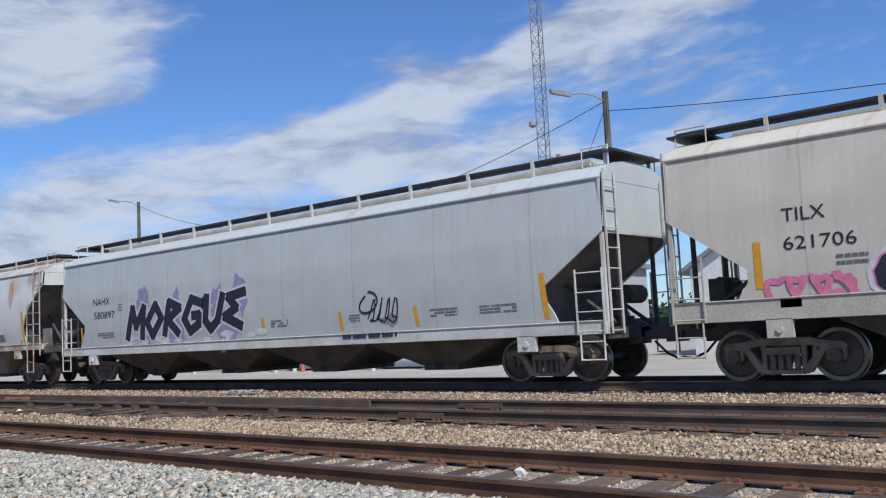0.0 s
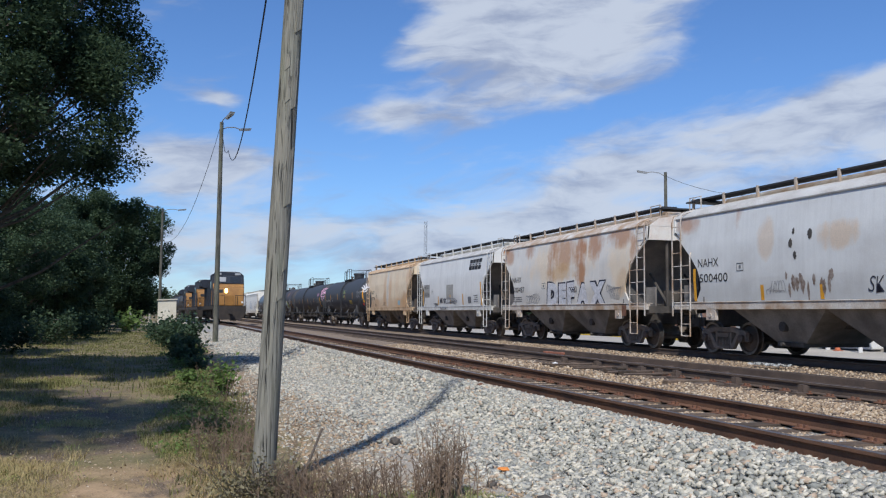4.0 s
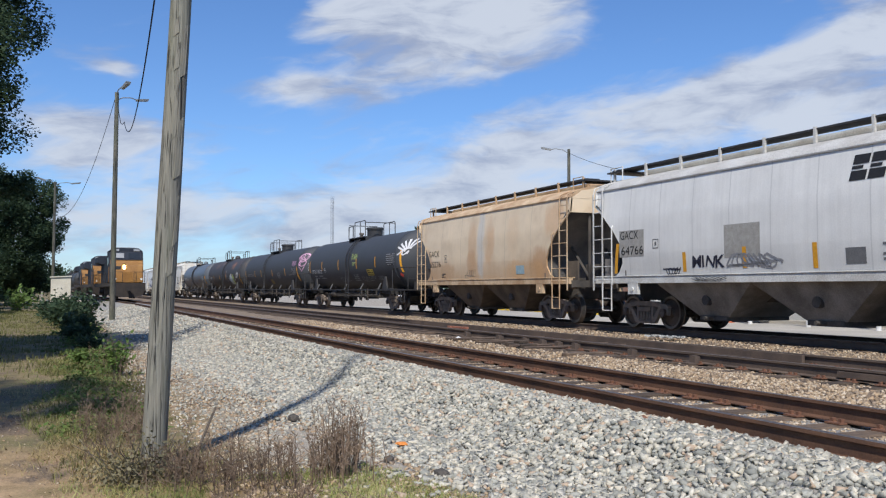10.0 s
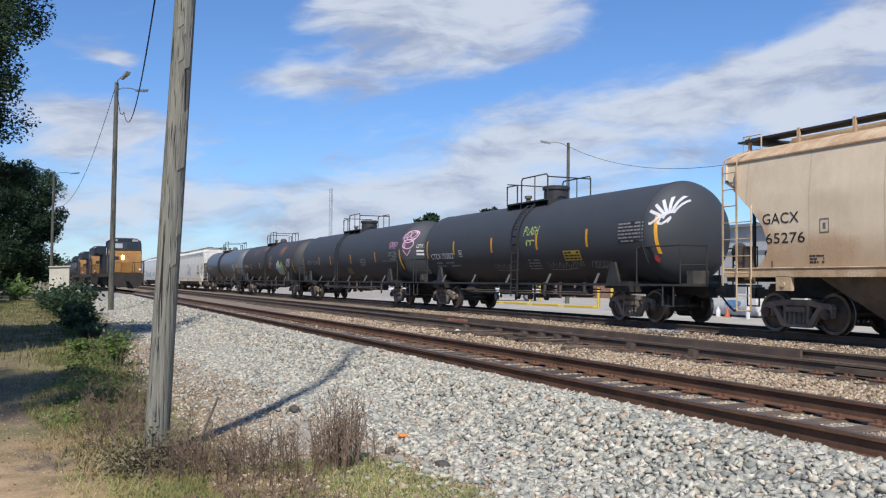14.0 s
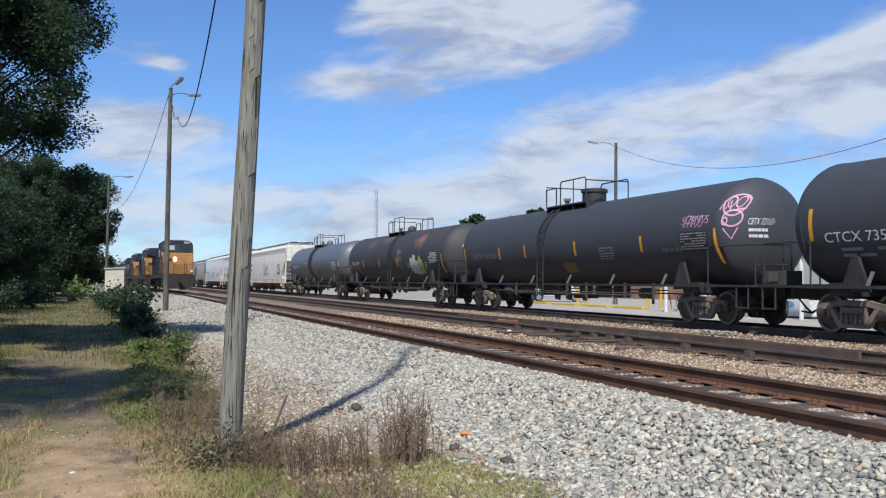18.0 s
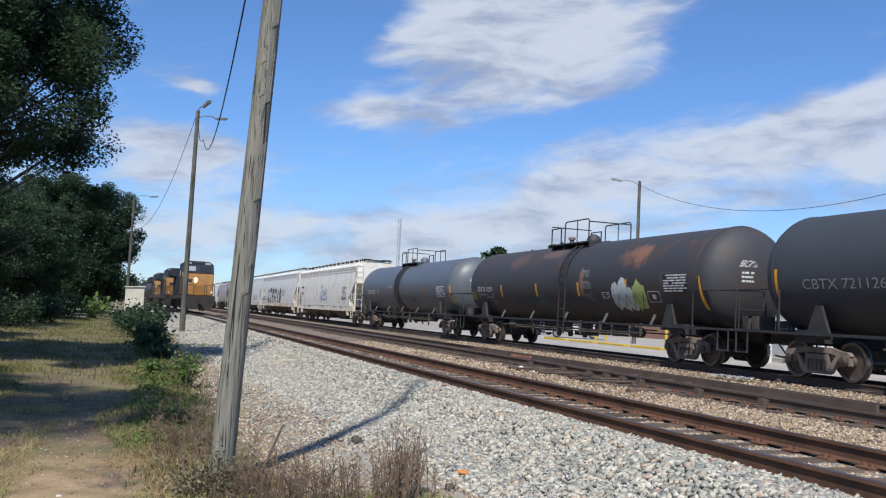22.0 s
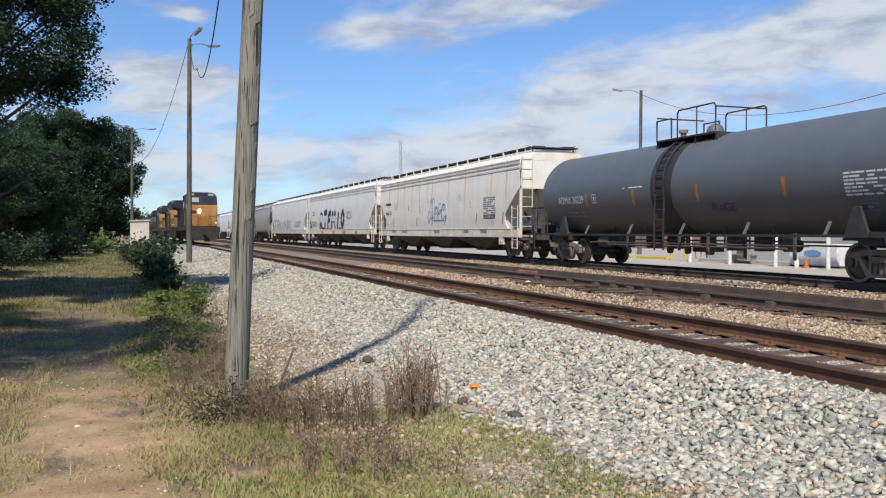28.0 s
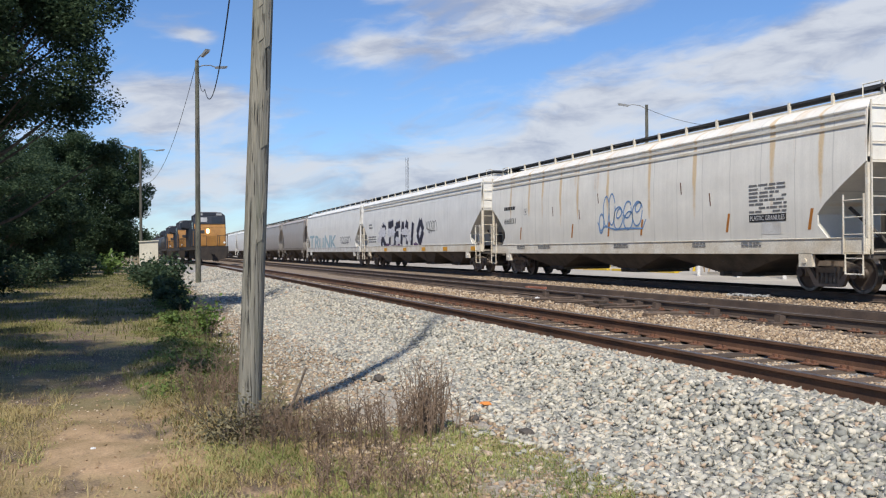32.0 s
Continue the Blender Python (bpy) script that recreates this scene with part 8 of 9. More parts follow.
def locomotive(y, label, lit):
    """Faces -y; y is the front of its anticlimber."""
    lo = new("locomotive")
    lo.matrix_basis = pose(NEAR + bend(y)[0], y, 0.15, 0, 0, bend(y + 11)[1])
    tagged(lo, label, "locomotive", "standing locomotives")
    part("underframe", boxes((-1.5, 1.5, 0.1, 22.0, 1.15, 1.5), (-1.1, 1.1, 7.5, 13.5, 0.35, 1.15)), LOCOUNDER, lo)
    bm = bmesh.new()
    slab(bm, [(-1.52, 1.48), (1.52, 1.48), (1.52, 0.95), (1.25, 0.32), (0.6, 0.18), (-0.6, 0.18), (-1.25, 0.32), (-1.52, 0.95)], 1, -0.02, 0.2)
    part("pilot", bm, LOCOUNDER, lo)
    bm = bmesh.new()
    slab(bm, [(0.85, 1.5), (0.85, 3.0), (1.05, 3.3), (2.3, 3.42), (2.3, 1.5)], 0, -1.38, 1.38)
    bmesh.ops.bevel(bm, geom=bm.edges[:], offset=0.07, segments=2, affect="EDGES")
    part("nose", bm, LOCOGOLD, lo, "", 40)
    bm = bmesh.new()
    slab(bm, [(2.0, 1.5), (2.0, 3.35), (2.22, 3.7), (2.45, 4.5), (4.7, 4.6), (4.7, 1.5)], 0, -1.52, 1.52)
    bmesh.ops.bevel(bm, geom=bm.edges[:], offset=0.06, segments=2, affect="EDGES")
    cab = part("cab", bm, LOCOBLUE, lo, "dark blue cab", 40)
    bm = bmesh.new()
    slab(bm, [(1.985, 3.2), (1.985, 3.36), (2.205, 3.70), (2.23, 3.70), (2.03, 3.3)], 0, -1.46, 1.46)
    part("cab_front", bm, LOCOGOLD, cab, "golden yellow band under the windshield")
    bm = bmesh.new()
    slab(bm, [(2.10, 3.70), (2.20, 3.76), (2.42, 4.48), (2.32, 4.50)], 0, -1.40, 1.40)
    part("windshield_band", bm, LOCOBLUE, cab)
    for s in (-1, 1):
        bm = bmesh.new()
        slab(bm, [(2.11, 3.82), (2.19, 3.82), (2.34, 4.34), (2.26, 4.34)], 0, min(s * 0.2, s * 1.2), max(s * 0.2, s * 1.2))
        part("windshield", bm, GLASS, cab)
        # pale panel standing in for the sky mirrored in this pane
        if s < 0:
            bm = bmesh.new()
            slab(bm, [(2.09, 3.86), (2.105, 3.86), (2.245, 4.32), (2.23, 4.32)], 0, -1.22, -0.22)
            part("sun_screen", bm, LOCOGREY, cab, "pale grey panel for sky reflected in the windshield")
        part("side_window", boxes((s * 1.53 - 0.01, s * 1.53 + 0.01, 2.9, 3.9, 3.2, 3.9)), GLASS, cab)
    part("cab_roof", made(slab, [(-1.5, 4.52), (-1.1, 4.82), (1.1, 4.82), (1.5, 4.52)], 1, 2.35, 4.75), LOCOBLUE, cab)
    part("number_board", boxes((-1.2, -0.65, 2.25, 2.35, 4.52, 4.72)), LOCOGREY, cab)
    part("number_board", boxes((0.65, 1.2, 2.25, 2.35, 4.52, 4.72)), LOCOGREY, cab)
    lamp = HEADLAMP if lit else DITCH
    for z in (3.12, 3.30):
        bm = bmesh.new()
        lathe(bm, [(0.78, 0.13), (0.88, 0.14)], 1, (-0.30, 0, z - 0.25), 14)
        part("headlight", bm, lamp, cab, "lit yellow headlight" if lit else "")
    for s in (-1, 1):
        bm = bmesh.new()
        lathe(bm, [(-0.02, 0.1), (0.1, 0.11)], 1, (s * 1.15, 0, 1.85), 12)
        part("ditch_light", bm, DITCH, lo)
    bm = boxes((-0.42, 0.42, 0.82, 0.86, 1.55, 2.5))
    part("nose_door", bm, LOCOGOLD, lo)
    part("nose_vent", boxes((-1.05, -0.62, 0.83, 0.86, 2.75, 3.05)), BLACK, lo)
    part("nose_grab_rail", tubes([((0.75, 0.78, 1.7), (0.75, 0.78, 2.5))], 0.02, 5), BLACK, lo)
    for s in (-1, 1):
        part("cab_stripe", boxes((s * 1.527 - 0.007, s * 1.527 + 0.007, 2.1, 2.7, 1.55, 3.0)), LOCOGOLD, cab)
    # long hood, dynamic brake blister, radiator
    bm = bmesh.new()
    slab(bm, [(-0.9, 1.5), (-0.9, 3.8), (-0.7, 4.4), (0.7, 4.4), (0.9, 3.8), (0.9, 1.5)], 1, 4.7, 20.6)
    part("long_hood", bm, LOCOBLUE, lo)
    part("blower_housing", boxes((-1.48, 1.48, 4.75, 7.0, 2.3, 4.15)), LOCOBLUE, lo)
    bm = bmesh.new()
    slab(bm, [(-1.2, 3.6), (-1.55, 3.75), (-1.55, 4.35), (-1.3, 4.5), (1.3, 4.5), (1.55, 4.35), (1.55, 3.75), (1.2, 3.6)], 1, 16.2, 20.8)
    part("radiator", bm, LOCOBLUE, lo)
    part("exhaust_stack", boxes((-0.35, 0.35, 9.0, 10.2, 4.1, 4.4)), LOCOUNDER, lo)
    part("roof_panel", boxes((-0.8, 0.8, 2.5, 3.6, 4.82, 4.88), (-0.6, 0.6, 11.5, 14.5, 4.1, 4.3)), LOCOGREY, lo)
    for s in (-1, 1):
        bm = bmesh.new()
        for y_ in np.arange(4.9, 21.5, 1.9):
            tube(bm, (s * 1.47, y_, 1.5), (s * 1.47, y_, 2.55), 0.025, 5)
        tube(bm, (s * 1.47, 4.9, 2.55), (s * 1.47, 21.4, 2.55), 0.022, 5)
        pipe(bm, [(s * 1.45, 0.1, 1.5), (s * 1.45, 0.1, 2.6), (s * 1.45, 1.9, 2.6)], 0.025, 5)
        pipe(bm, [(s * 0.5, 0.05, 1.5), (s * 0.5, 0.05, 2.5), (s * 1.4, 0.05, 2.5)], 0.025, 5)
        part("handrail", bm, LOCOUNDER, lo)
        part("step_well", boxes((s * 1.3 - 0.2, s * 1.3 + 0.2, 0.3, 1.1, 0.35, 1.2)), LOCOUNDER, lo)
    for yc in (4.3, 17.2):
        bm = boxes((-1.1, 1.1, yc - 2.4, yc + 2.4, 0.55, 1.1))
        for dy in (-1.9, 0, 1.9):
            for s in (-1, 1):
                lathe(bm, [(s * 0.70, 0.5), (s * 0.82, 0.52), (s * 0.84, 0.4)], 0, (0, yc + dy, 0.52), 18)
                box(bm, s * 1.05 - 0.1, s * 1.05 + 0.1, yc + dy - 0.2, yc + dy + 0.2, 0.35, 0.75)
        part("bogie", bm, LOCOUNDER, lo)
    bm = boxes((-0.12, 0.12, -0.55, 0.1, 0.78, 1.0), (-0.2, 0.2, -0.6, -0.4, 0.74, 1.04))
    part("coupler", bm, LOCOUNDER, lo)


locomotive(87.2, "golden yellow and dark blue diesel locomotive with lit headlight", True)
locomotive(111.0, "second dark blue and yellow diesel locomotive", False)
locomotive(134.8, "third dark blue and yellow diesel locomotive", False)
FAR_KEEP = FAR
FAR = NEAR
for k in range(3):
    y = 156.5 + 18.5 * k
    c = tank_car("black tank car standing behind the locomotives", y, y + 17.3, P_BLK2, platform=y + 8.7, rolls=False)
    x, y, z = c.location
    c.matrix_basis = pose(x + bend(y)[0], y, z, 0, 0, bend(y)[1])
FAR = FAR_KEEP

# ---- trees, shrubs, weeds, grass ----
def quads(name, centres, sizes, material, parent, label, seed, lift=0.55, slim=0.6):
    """Many small leaf blades: each a bent diamond of its own."""
    rs = np.random.RandomState(seed)
    n = len(centres)
    nrm = rs.normal(0, 1, (n, 3))
    nrm[:, 2] = np.abs(nrm[:, 2]) * 1.2 + lift
    nrm /= np.linalg.norm(nrm, axis=1)[:, None]
    t = np.cross(nrm, rs.normal(0, 1, (n, 3)))
    t /= np.linalg.norm(t, axis=1)[:, None]
    b = np.cross(nrm, t)
    s = sizes[:, None]
    co = np.stack([centres - t * s, centres + b * s * slim - nrm * s * 0.12, centres + t * s, centres - b * s * slim - nrm * s * 0.12], 1)
    return flat_mesh(name, co, 4, [(0, 1, 2, 3)], material, parent, label)


def flat_mesh(name, co, nv, faces, material, parent=None, label=""):
    n = len(co)
    me = bpy.data.meshes.new(name)
    me.vertices.add(n * nv)
    me.vertices.foreach_set("co", co.astype(np.float32).ravel())
    base = np.arange(n)[:, None] * nv
    loops = np.concatenate([np.array(f)[None] + base for f in faces], 1)
    k = [len(f) for f in faces]
    me.loops.add(loops.size)
    me.loops.foreach_set("vertex_index", loops.astype(np.int32).ravel())
    me.polygons.add(n * len(faces))
    starts = np.concatenate([[0], np.cumsum(k)[:-1]])
    me.polygons.foreach_set("loop_start", (np.arange(n)[:, None] * sum(k) + starts[None]).astype(np.int32).ravel())
    me.update(calc_edges=True)
    return keep(name, me, material, parent, label)


def tree(x, y, z0, height, rad, crown_low, leaves, size, seed, label, clumps=90, mat_=None, tight=0.17, square=2.0, limb=1.0, puff=0.62, lobes=0.35):
    rs = np.random.RandomState(seed)
    t = new("tree")
    t.location = (x, y, z0)
    tagged(t, label, "tree", "trees along the path")
    bm = bmesh.new()
    r0 = 0.03 * height
    p, limbs = Vector((0, 0, -0.3)), []
    for k in range(6):
        q = Vector((rs.uniform(-0.25, 0.25) * k * 0.3, rs.uniform(-0.25, 0.25) * k * 0.3, height * 0.8 * (k + 1) / 6))
        tube(bm, p, q, r0 * (1 - k / 7), 9, r0 * (1 - (k + 1) / 7))
        p = q
        limbs.append(q.copy())
    part("trunk", bm, BARK, t, "", 50)
    mid = (height + crown_low) / 2
    half = (height - crown_low) / 2
    cl = rs.normal(0, 1, (clumps, 3))
    cl /= (np.abs(cl) ** square).sum(1)[:, None] ** (1 / square)
    rr = rs.uniform(0.45, 1.0, (clumps, 1)) ** 0.6
    wob = np.array([[1 + lobes * noise.noise(Vector(c) * 2.1 + Vector((seed, 0, 0)))] for c in cl])
    cl = cl * rr * wob * np.array([rad, rad, half]) + np.array([0, 0, mid])
    bm = bmesh.new()
    for c in cl[: clumps // 2]:
        a = limbs[int(np.clip((c[2] / height) * 6 - 1.2, 0, 5))]
        m = (Vector(a) + Vector(c)) / 2 + Vector((0, 0, -0.3))
        tube(bm, a, m, r0 * 0.28 * limb, 5, r0 * 0.16 * limb, False)
        tube(bm, m, Vector(c), r0 * 0.16 * limb, 5, r0 * 0.04 * limb, False)
    part("limb", bm, BARK, t)
    per = leaves // clumps
    cen = np.repeat(cl, per, 0)
    spread = rad * tight
    ball = rs.normal(0, 1, cen.shape)
    ball *= (rs.rand(len(cen), 1) ** 0.42) / np.linalg.norm(ball, axis=1)[:, None]
    big = np.repeat(rs.uniform(0.6, 1.25, (clumps, 1)), per, 0)
    cen = cen + ball * big * 1.75 * np.array([spread, spread, spread * puff])
    quads("crown", cen, rs.uniform(size * 0.6, size * 1.3, len(cen)), mat_ or LEAF, t, "", seed)
    return t


tree(-5.2, 25.0, -0.6, 12.6, 4.7, 4.2, 230000, 0.054, 11, "tall broadleaf tree leaning over the path", 270, None, 0.098, 2.5, 0.6, 0.7, 0.55)
# the next two stand out of view, added to cast shade on the path
tree(-7.4, 10.0, -0.6, 12.0, 4.8, 3.6, 30000, 0.11, 12, "dark broadleaf tree out of view, shading the path", 90, None, 0.12)
tree(-10.2, 16.0, -0.6, 9.5, 4.2, 3.0, 20000, 0.13, 22, "dark broadleaf tree out of view, shading the path", 90, None, 0.12)
tree(-9.4, 36.0, -0.6, 7.4, 4.2, 0.3, 90000, 0.062, 13, "dense dark green tree by the path", 200, None, 0.11)
tree(-9.6, 50.0, -0.6, 8.6, 5.0, 0.3, 80000, 0.075, 14, "dense dark green tree by the path", 190, None, 0.11)
tree(-9.6, 66.0, -0.6, 9.8, 5.0, 0.3, 70000, 0.095, 15, "dense rounded dark green tree by the path", 190, None, 0.11, lobes=0.2)
tree(-10.0, 80.0, -0.6, 10.5, 5.4, 0.3, 60000, 0.11, 16, "dense rounded dark green tree by the path", 190, None, 0.11, lobes=0.2)
tree(-7.4, 99.0, -0.6, 14.2, 7.7, 0.3, 190000, 0.118, 17, "large rounded dark green tree beyond the shed", 420, None, 0.08, 2.5, 1.0, 0.9, 0.12)
tree(-10.5, 20.0, -0.6, 8.0, 4.2, 0.3, 24000, 0.11, 19, "dense dark undergrowth tree", 90, None, 0.13)
tree(-9.5, 29.0, -0.6, 6.4, 3.8, 0.2, 30000, 0.10, 20, "dense dark undergrowth tree", 90, None, 0.13)
for k, (x, y, h) in enumerate(((62, 125, 13.5), (68, 133, 14), (57, 118, 12.5), (74, 112, 12), (66, 104, 12), (84, 125, 14), (60, 145, 14), (90, 90, 12))):
    tree(x, y, -0.5, h, 4.2, 1.5, 3000, 0.5, 30 + k, "green tree beyond the warehouse", 45)

# far woods: one ragged band along the horizon
rs = np.random.RandomState(3)
cen, siz = [], []
for k in range(520):
    f = rs.rand()
    if f < 0.55:
        x, y = rs.uniform(-160, 140), rs.uniform(300, 380)
    elif f < 0.75:
        x, y = rs.uniform(-60, -14), rs.uniform(100, 300)
    else:
        x, y = rs.uniform(130, 330), rs.uniform(-40, 320)
    h = rs.uniform(6, 9) if x < 10 else rs.uniform(4, 6.5)
    m = 230
    c = rs.normal(0, 1, (m, 3)) * np.array([4.2, 3.2, h * 0.26]) + np.array([x, y, h * 0.5])
    c[:, 2] = np.clip(c[:, 2], 0, h)
    cen.append(c)
    siz.append(rs.uniform(0.35, 0.8, m))
ob = quads("far_woods", np.concatenate(cen), np.concatenate(siz), LEAF, None, "", 4)
tagged(ob, "dark green woods along the horizon", "woods", kind="stuff")


def shrub(x, y, r, h, n, size, seed, label, mat_):
    rs = np.random.RandomState(seed)
    s = new("shrub")
    z = float(np.interp(x, PX, PZ))
    s.location = (x, y, z)
    tagged(s, label, "shrub", "shrubs along the verge")
    bm = bmesh.new()
    tips = []
    for k in range(14):
        a, q = rs.uniform(0, 6.28), rs.uniform(0.3, 1) * r
        tip = (q * math.cos(a), q * math.sin(a), h * rs.uniform(0.5, 1.0))
        tube(bm, (0, 0, -0.05), tip, 0.012, 4, 0.004, False)
        tips.append(tip)
    part("stem", bm, BARK, s)
    cen = np.repeat(np.array(tips), n // 14, 0) * rs.uniform(0.35, 1.05, (n // 14 * 14, 1)) + rs.normal(0, 1, (n // 14 * 14, 3)) * np.array([r * 0.2, r * 0.2, h * 0.14])
    cen[:, 2] = np.abs(cen[:, 2]) + 0.02
    quads("foliage", cen, rs.uniform(size * 0.6, size * 1.3, len(cen)), mat_, s, "", seed)


rs = random.Random(9)
VERGE_SHRUBS = [(1.2, 18.7, 0.32, 0.70, 420, 0.05, LEAF2), (0.6, 22.0, 0.4, 0.32, 300, 0.05, LEAF2), (0.95, 27.0, 0.45, 0.4, 320, 0.06, LEAF), (0.7, 32.0, 0.6, 0.5, 450, 0.09, LEAF), (0.8, 37.0, 0.8, 0.8, 800, 0.1, LEAF), (0.2, 42.0, 1.0, 1.1, 800, 0.1, LEAF), (1.3, 45.5, 1.0, 1.4, 800, 0.11, LEAF), (0.2, 50.0, 1.1, 1.2, 700, 0.12, LEAF), (-0.4, 58.0, 1.1, 1.1, 600, 0.13, LEAF), (0.6, 62.0, 1.2, 1.3, 600, 0.13, LEAF)]
PATH_SHRUBS = [(-5.4, 30.0, 1.2, 1.3, 1500, 0.07, LEAF), (-5.6, 38.0, 1.3, 1.4, 1500, 0.08, LEAF), (-5.4, 47.0, 1.4, 1.5, 1500, 0.09, LEAF), (-5.8, 22.0, 1.3, 1.6, 1100, 0.09, LEAF), (-5.5, 16.5, 1.1, 1.5, 1000, 0.08, LEAF), (-4.8, 56.0, 1.4, 1.5, 1400, 0.10, LEAF), (-4.4, 66.0, 1.5, 1.8, 1400, 0.11, LEAF), (-2.6, 73.0, 1.2, 1.6, 500, 0.16, LEAF2)]
for k, (x, y, r, h, n, s, m_) in enumerate(VERGE_SHRUBS + PATH_SHRUBS):
    shrub(x, y, r, h, n, s, 50 + k, "leafy green shrub on the verge" if m_ is LEAF2 else "dark weedy shrub along the path", m_)


def blades(name, x, y, h, w, lean, material, label, seed):
    rs = np.random.RandomState(seed)
    n = len(x)
    z = np.interp(x, PX, PZ) - 0.01
    a = rs.uniform(0, 6.283, n)
    d = np.stack([np.cos(a), np.sin(a), np.zeros(n)], 1)
    side = np.stack([-np.sin(a), np.cos(a), np.zeros(n)], 1) * (w / 2)[:, None]
    root = np.stack([x, y, z], 1)
    mid = root + d * (h * lean * 0.35)[:, None] + np.array([0, 0, 1]) * (h * 0.6)[:, None]
    tip = root + d * (h * lean)[:, None] + np.array([0, 0, 1]) * h[:, None]
    co = np.stack([root - side, root + side, mid + side * 0.7, mid - side * 0.7, tip], 1)
    ob = flat_mesh(name, co, 5, [(0, 1, 2, 3), (3, 2, 4)], material)
    return tagged(ob, label, "grass", kind="stuff")


rs = np.random.RandomState(21)
def patchy(n, x0, x1, y0, y1, seed, cut, fall):
    r = np.random.RandomState(seed)
    x, y = r.uniform(x0, x1, n), r.uniform(y0, y1, n)
    k = np.array([noise.noise((a * 0.9, b * 0.9, seed)) + 0.5 * noise.noise((a * 2.6, b * 2.6, seed + 3)) for a, b in zip(x, y)])
    ok = (k + r.uniform(-0.25, 0.25, n) > cut) & fall(x, y)
    return x[ok], y[ok]


x, y = patchy(60000, -0.1, 3.3, 4.0, 8.4, 31, -0.12, lambda x, y: x < shoulder_edge(y) + 0.05 * np.sin(y * 9) - np.clip(y - 6.6, 0, 3) * 0.15)
ok = x > 0.42 + 0.38 * np.array([noise.noise((0.0, b * 1.1, 7.0)) + 0.5 * noise.noise((a * 3.0, b * 3.0, 8.0)) for a, b in zip(x, y)])
x, y = x[ok], y[ok]
blades("verge_grass", x, y, rs.uniform(0.02, 0.07, len(x)), rs.uniform(0.004, 0.009, len(x)), rs.uniform(0.4, 1.4, len(x)), GRASS, "short green and yellow grass on the verge", 31)
x, y = patchy(42000, 0.5, 3.4, 4.0, 8.8, 41, -0.1, lambda x, y: x < shoulder_edge(y) + 0.1)
blades("verge_straw", x, y, rs.uniform(0.015, 0.05, len(x)), rs.uniform(0.004, 0.008, len(x)), rs.uniform(1.0, 2.6, len(x)), DRYGRASS, "matted straw-coloured grass on the verge", 41)
x, y = patchy(60000, -4.5, 0.9, 5.0, 18.0, 32, 0.14, lambda x, y: (x < -0.9) | (x > 0.2) | (np.random.RandomState(2).rand(len(x)) < 0.12))
blades("path_grass", x, y, rs.uniform(0.03, 0.11, len(x)), rs.uniform(0.005, 0.011, len(x)), rs.uniform(0.5, 1.6, len(x)), DRYGRASS, "dry straw-coloured grass along the path", 32)
x, y = patchy(60000, -5.5, 1.5, 8.6, 24.0, 33, -0.12, lambda x, y: (x < -1.9 - 0.4 * np.sin(y)) | (x > -0.15 + 0.25 * np.sin(y * 0.8)))
blades("tall_grass", x, y, rs.uniform(0.03, 0.13, len(x)), rs.uniform(0.006, 0.011, len(x)), rs.uniform(0.5, 1.5, len(x)), GRASSG, "green grass on both sides of the path", 33)
x, y = patchy(60000, -6.5, 1.6, 19.0, 75.0, 34, -0.05, lambda x, y: np.random.RandomState(3).rand(len(x)) < (y - 18.0) / 9.0)
blades("far_grass", x, y, rs.uniform(0.05, 0.16, len(x)), rs.uniform(0.010, 0.022, len(x)), rs.uniform(0.3, 1.0, len(x)), GRASSG, "rough grass overgrowing the far path", 34)

x, y = patchy(80000, -5.0, 0.6, 4.6, 11.5, 35, 0.0, lambda x, y: np.abs(x + 0.30 + 0.04 * (y - 6)) > 0.42 + 0.12 * np.sin(y * 2.3))
blades("straw_grass", x, y, rs.uniform(0.02, 0.07, len(x)), rs.uniform(0.004, 0.009, len(x)), rs.uniform(0.8, 2.2, len(x)), DRYGRASS, "flattened straw-coloured grass on the dirt path", 35)
x, y = patchy(90000, -5.0, 0.5, 5.0, 24.0, 36, 0.34, lambda x, y: np.abs(x + 0.30 + 0.04 * (y - 6)) > 0.36 + 0.14 * np.sin(y * 1.7))
blades("path_green", x, y, rs.uniform(0.02, 0.08, len(x)), rs.uniform(0.004, 0.010, len(x)), rs.uniform(0.5, 1.6, len(x)), GRASS, "low green grass tufts on the dirt path", 36)

# low leafy plants in a ragged strip between the path and the ballast
rs = np.random.RandomState(61)
n = 200
y = 11.5 + 32.0 * rs.rand(n) ** 1.3
x = 0.62 + 0.012 * (y - 10) + rs.normal(0, 0.30, n)
cen, siz = [], []
for a, b in zip(x, y):
    h, m = rs.uniform(0.06, 0.20) + 0.004 * (b - 11.0), 40
    c = rs.normal(0, 1, (m, 3)) * np.array([0.12, 0.14, h * 0.3])
    c[:, 2] = np.abs(c[:, 2]) + 0.02
    cen.append(c + np.array([a, b, float(np.interp(a, PX, PZ))]))
    siz.append(rs.uniform(0.018, 0.042, m) * (0.8 + b / 40))
cen, siz = np.concatenate(cen), np.concatenate(siz)
pick = rs.rand(len(cen)) < 0.5
WEEDLEAF = leaf_mat("verge_weed_leaves", (0.13, 0.16, 0.05), (0.27, 0.25, 0.11), 0.3, 0.2)
tagged(quads("verge_weeds", cen[pick], siz[pick], WEEDLEAF, None, "", 62), "low olive weeds along the path edge", "weeds", kind="stuff")
tagged(quads("verge_leaves", cen[~pick], siz[~pick], LEAF2, None, "", 63), "low green plants along the path edge", "weeds", kind="stuff")
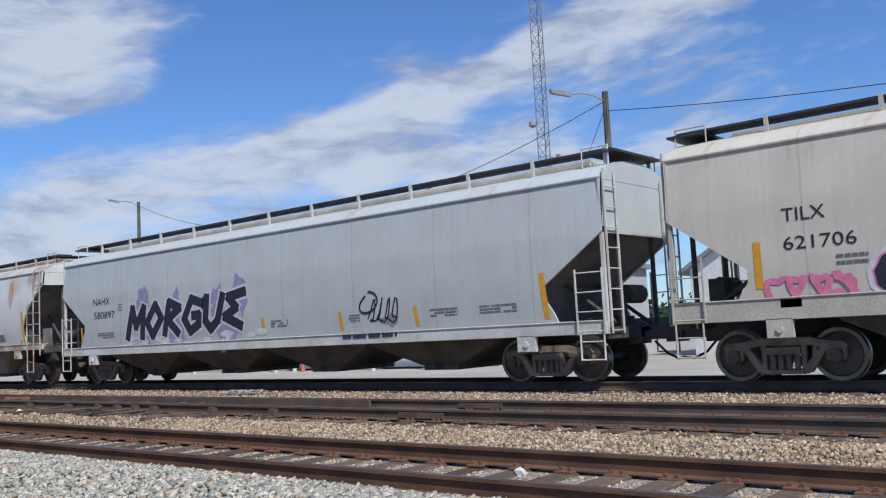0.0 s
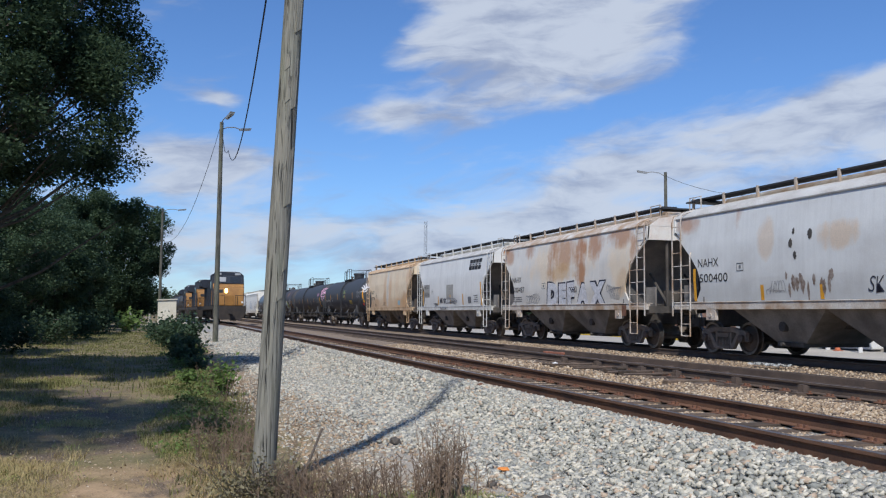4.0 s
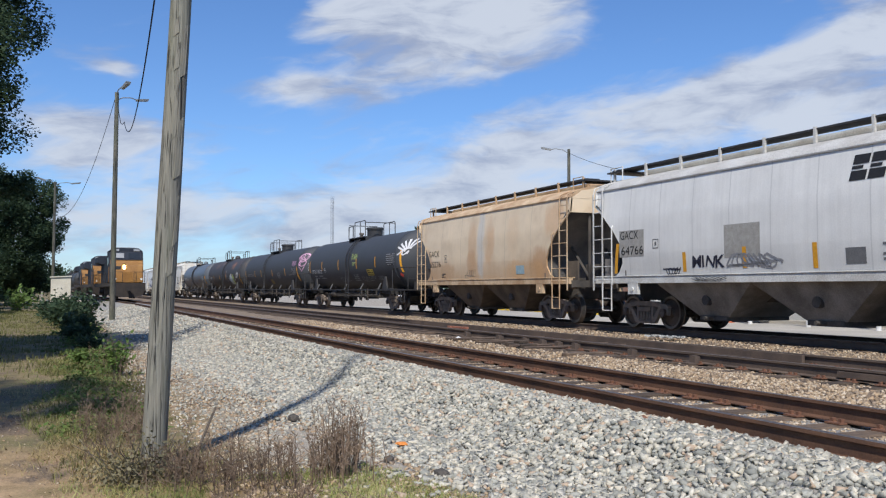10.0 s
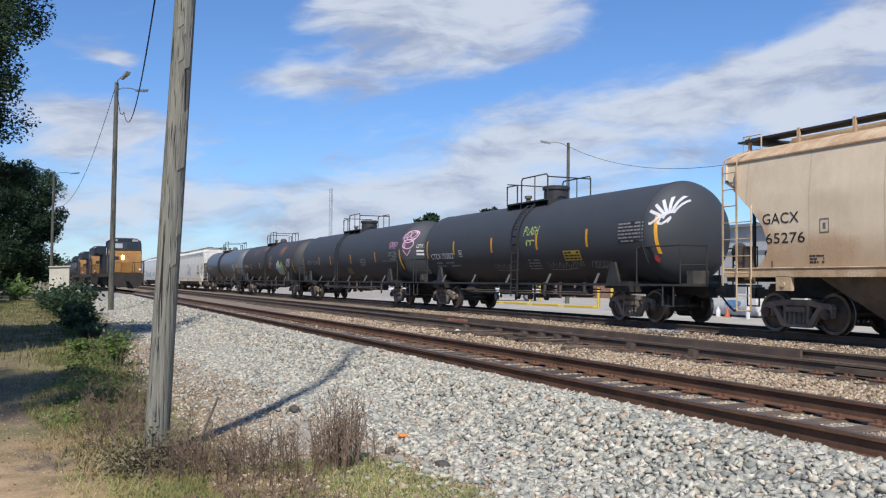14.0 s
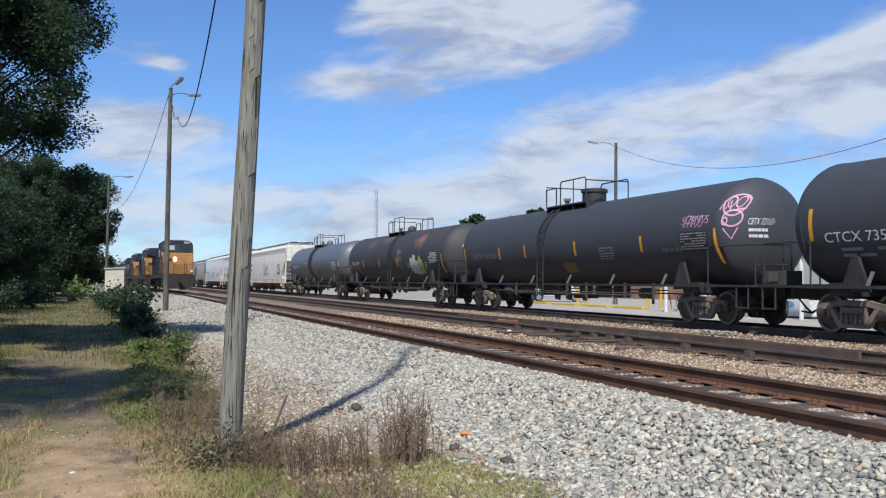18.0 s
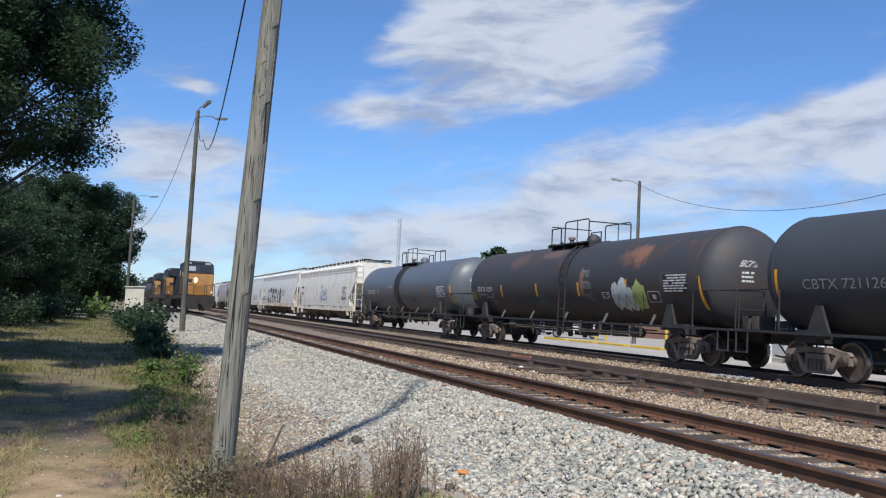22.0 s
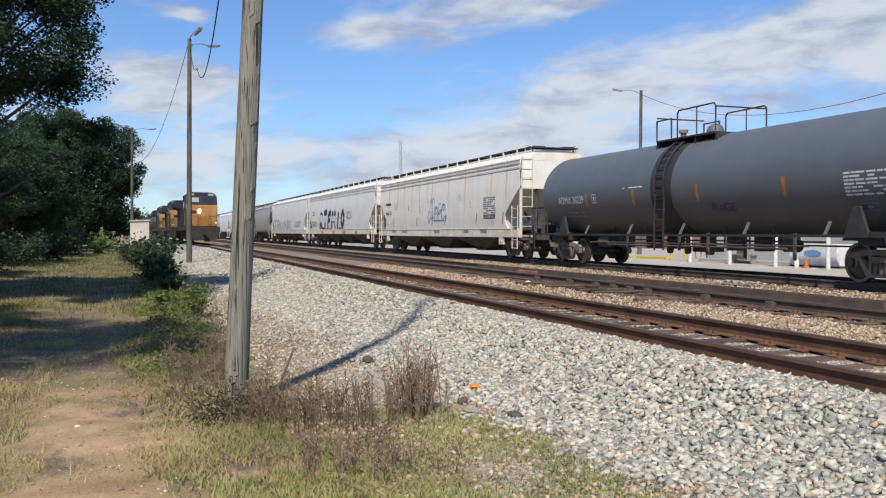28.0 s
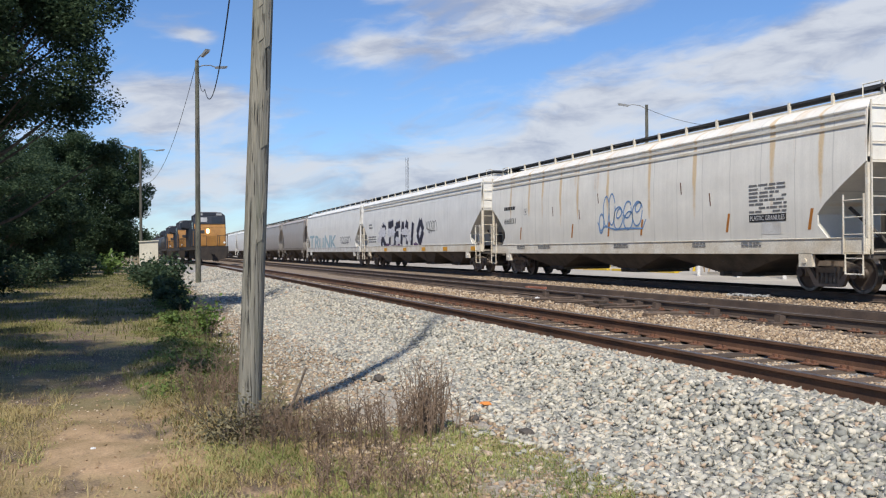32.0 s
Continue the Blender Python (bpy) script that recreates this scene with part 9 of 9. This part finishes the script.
# fallen leaves and bark scraps on the path
n = 3600
x, y = rs.uniform(-5.0, 1.0, n), 4.8 + 24.0 * rs.rand(n) ** 1.4
cen = np.stack([x, y, np.interp(x, PX, PZ) + 0.018], 1)
LITTER = leaf_mat("fallen_leaves", (0.24, 0.145, 0.085), (0.46, 0.33, 0.22), 0.1, 0.2)
tagged(quads("fallen_leaves", cen, rs.uniform(0.008, 0.024, n), LITTER, None, "", 64, 2.0), "brown fallen leaves scattered over the path", "leaf litter", kind="stuff")

# dry weed stalks beside the pole
def dry_weeds(name, cx, cy, sx, sy, n, h, seed, label):
    r = random.Random(seed)
    bm = bmesh.new()
    for _ in range(n):
        x, y = r.gauss(cx, sx), r.gauss(cy, sy)
        z = float(np.interp(x, PX, PZ)) - 0.02
        hh = h * r.uniform(0.45, 1.15)
        lx, ly = r.gauss(0, 0.12) * hh, r.gauss(0, 0.12) * hh
        p = Vector((x, y, z))
        q = Vector((x + lx, y + ly, z + hh))
        tube(bm, p, q, 0.0045, 4, 0.002, False)
        for _ in range(r.randint(3, 8)):
            f = r.uniform(0.25, 0.98)
            a = p.lerp(q, f)
            e = a + Vector((r.gauss(0, 0.05), r.gauss(0, 0.05), r.uniform(0.03, 0.12)))
            tube(bm, a, e, 0.003, 3, 0.0015, False)
            for _ in range(2):
                g = a.lerp(e, r.uniform(0.4, 1.0))
                tube(bm, g, g + Vector((r.gauss(0, 0.015), r.gauss(0, 0.015), r.uniform(0.0, 0.03))), 0.004, 3, 0.002, False)
    ob = part(name, bm, WEED)
    return tagged(ob, label, "weeds", kind="stuff")


dry_weeds("dry_weeds", 1.85, 7.9, 0.42, 0.30, 100, 0.44, 1, "dry brown weed stalks beside the pole")
dry_weeds("dry_weeds", 2.45, 8.1, 0.12, 0.12, 75, 0.64, 2, "tall dry brown weed stalks on the ballast edge")
dry_weeds("dry_weeds", 1.3, 8.4, 0.28, 0.3, 100, 0.30, 3, "dry brown weeds at the foot of the pole")
dry_weeds("dry_weeds", 1.45, 6.6, 0.30, 0.35, 90, 0.20, 6, "low dead brown stalks in the verge grass")
dry_weeds("dry_weeds", 0.75, 10.6, 0.22, 0.8, 80, 0.34, 7, "dry brown weeds behind the pole")
dry_weeds("dry_weeds", 0.95, 12.0, 0.25, 1.5, 70, 0.35, 4, "dry brown weeds along the ballast edge")
dry_weeds("dry_weeds", 1.35, 21.0, 0.3, 4.0, 60, 0.5, 5, "dry brown weeds along the ballast edge")
rs2 = random.Random(5)
cen = np.array([(0.74 + rs2.gauss(0, 0.20), 8.5 + rs2.gauss(0, 0.20), -0.66 + abs(rs2.gauss(0, 0.17))) for _ in range(1600)])
VINE = leaf_mat("grey_green_vine", (0.15, 0.135, 0.07), (0.33, 0.28, 0.15), 0.2)
tagged(quads("vine_tangle", cen, np.random.RandomState(2).uniform(0.012, 0.028, 1600), VINE, None, "", 6), "grey-green vine tangle at the pole's foot", "vine", kind="stuff")
bm = bmesh.new()
for k in range(60):
    a = Vector((0.8 + rs2.gauss(0, 0.16), 8.6 + rs2.gauss(0, 0.16), -0.66))
    tube(bm, a, a + Vector((rs2.gauss(0, 0.18), rs2.gauss(0, 0.15), rs2.uniform(0.1, 0.45))), 0.006, 4, 0.003, False)
tube(bm, (1.25, 8.9, -0.6), (1.55, 9.35, -0.1), 0.018, 5, 0.012)
tagged(part("vine_stems", bm, BARK), "woody vine stems at the pole's foot", "vine", kind="stuff")

# ---- how far the train has run, in metres, second by second ----
TRAVEL = [(0, -0.00), (1, 4.93), (2, 9.82), (3, 14.66), (4, 19.46), (5, 24.29), (6, 29.20), (7, 34.20), (8, 39.19), (9, 44.12), (10, 49.09), (11, 54.06), (12, 59.01), (13, 63.98), (14, 68.96), (15, 73.91), (16, 78.89), (17, 83.89), (18, 88.85), (19, 93.72), (20, 98.59), (21, 103.44), (22, 108.21), (23, 112.93), (24, 117.61), (25, 122.26), (26, 126.88), (27, 131.47), (28, 136.03), (29, 140.57), (30, 145.12), (31, 149.64), (32, 154.13)]


def motions():
    ts, ds = [t for t, _ in TRAVEL], [d for _, d in TRAVEL]
    for car in AT.values():
        x, y, z = car.location
        walk(car, [(t, pose(x, y - d, z)) for t, d in TRAVEL])
    turns = []
    d, last = 0.0, np.interp(32.0, ts, ds)
    for k in range(268):
        t = k * 0.12 if k < 267 else 32.0
        turns.append((min(t, 32.0), math.degrees(float(np.interp(t, ts, ds)) / 0.457)))
    for w in ROLLING:
        x, y, z = w.location
        walk(w, [(t, pose(x, y, z, a)) for t, a in turns])


motions()
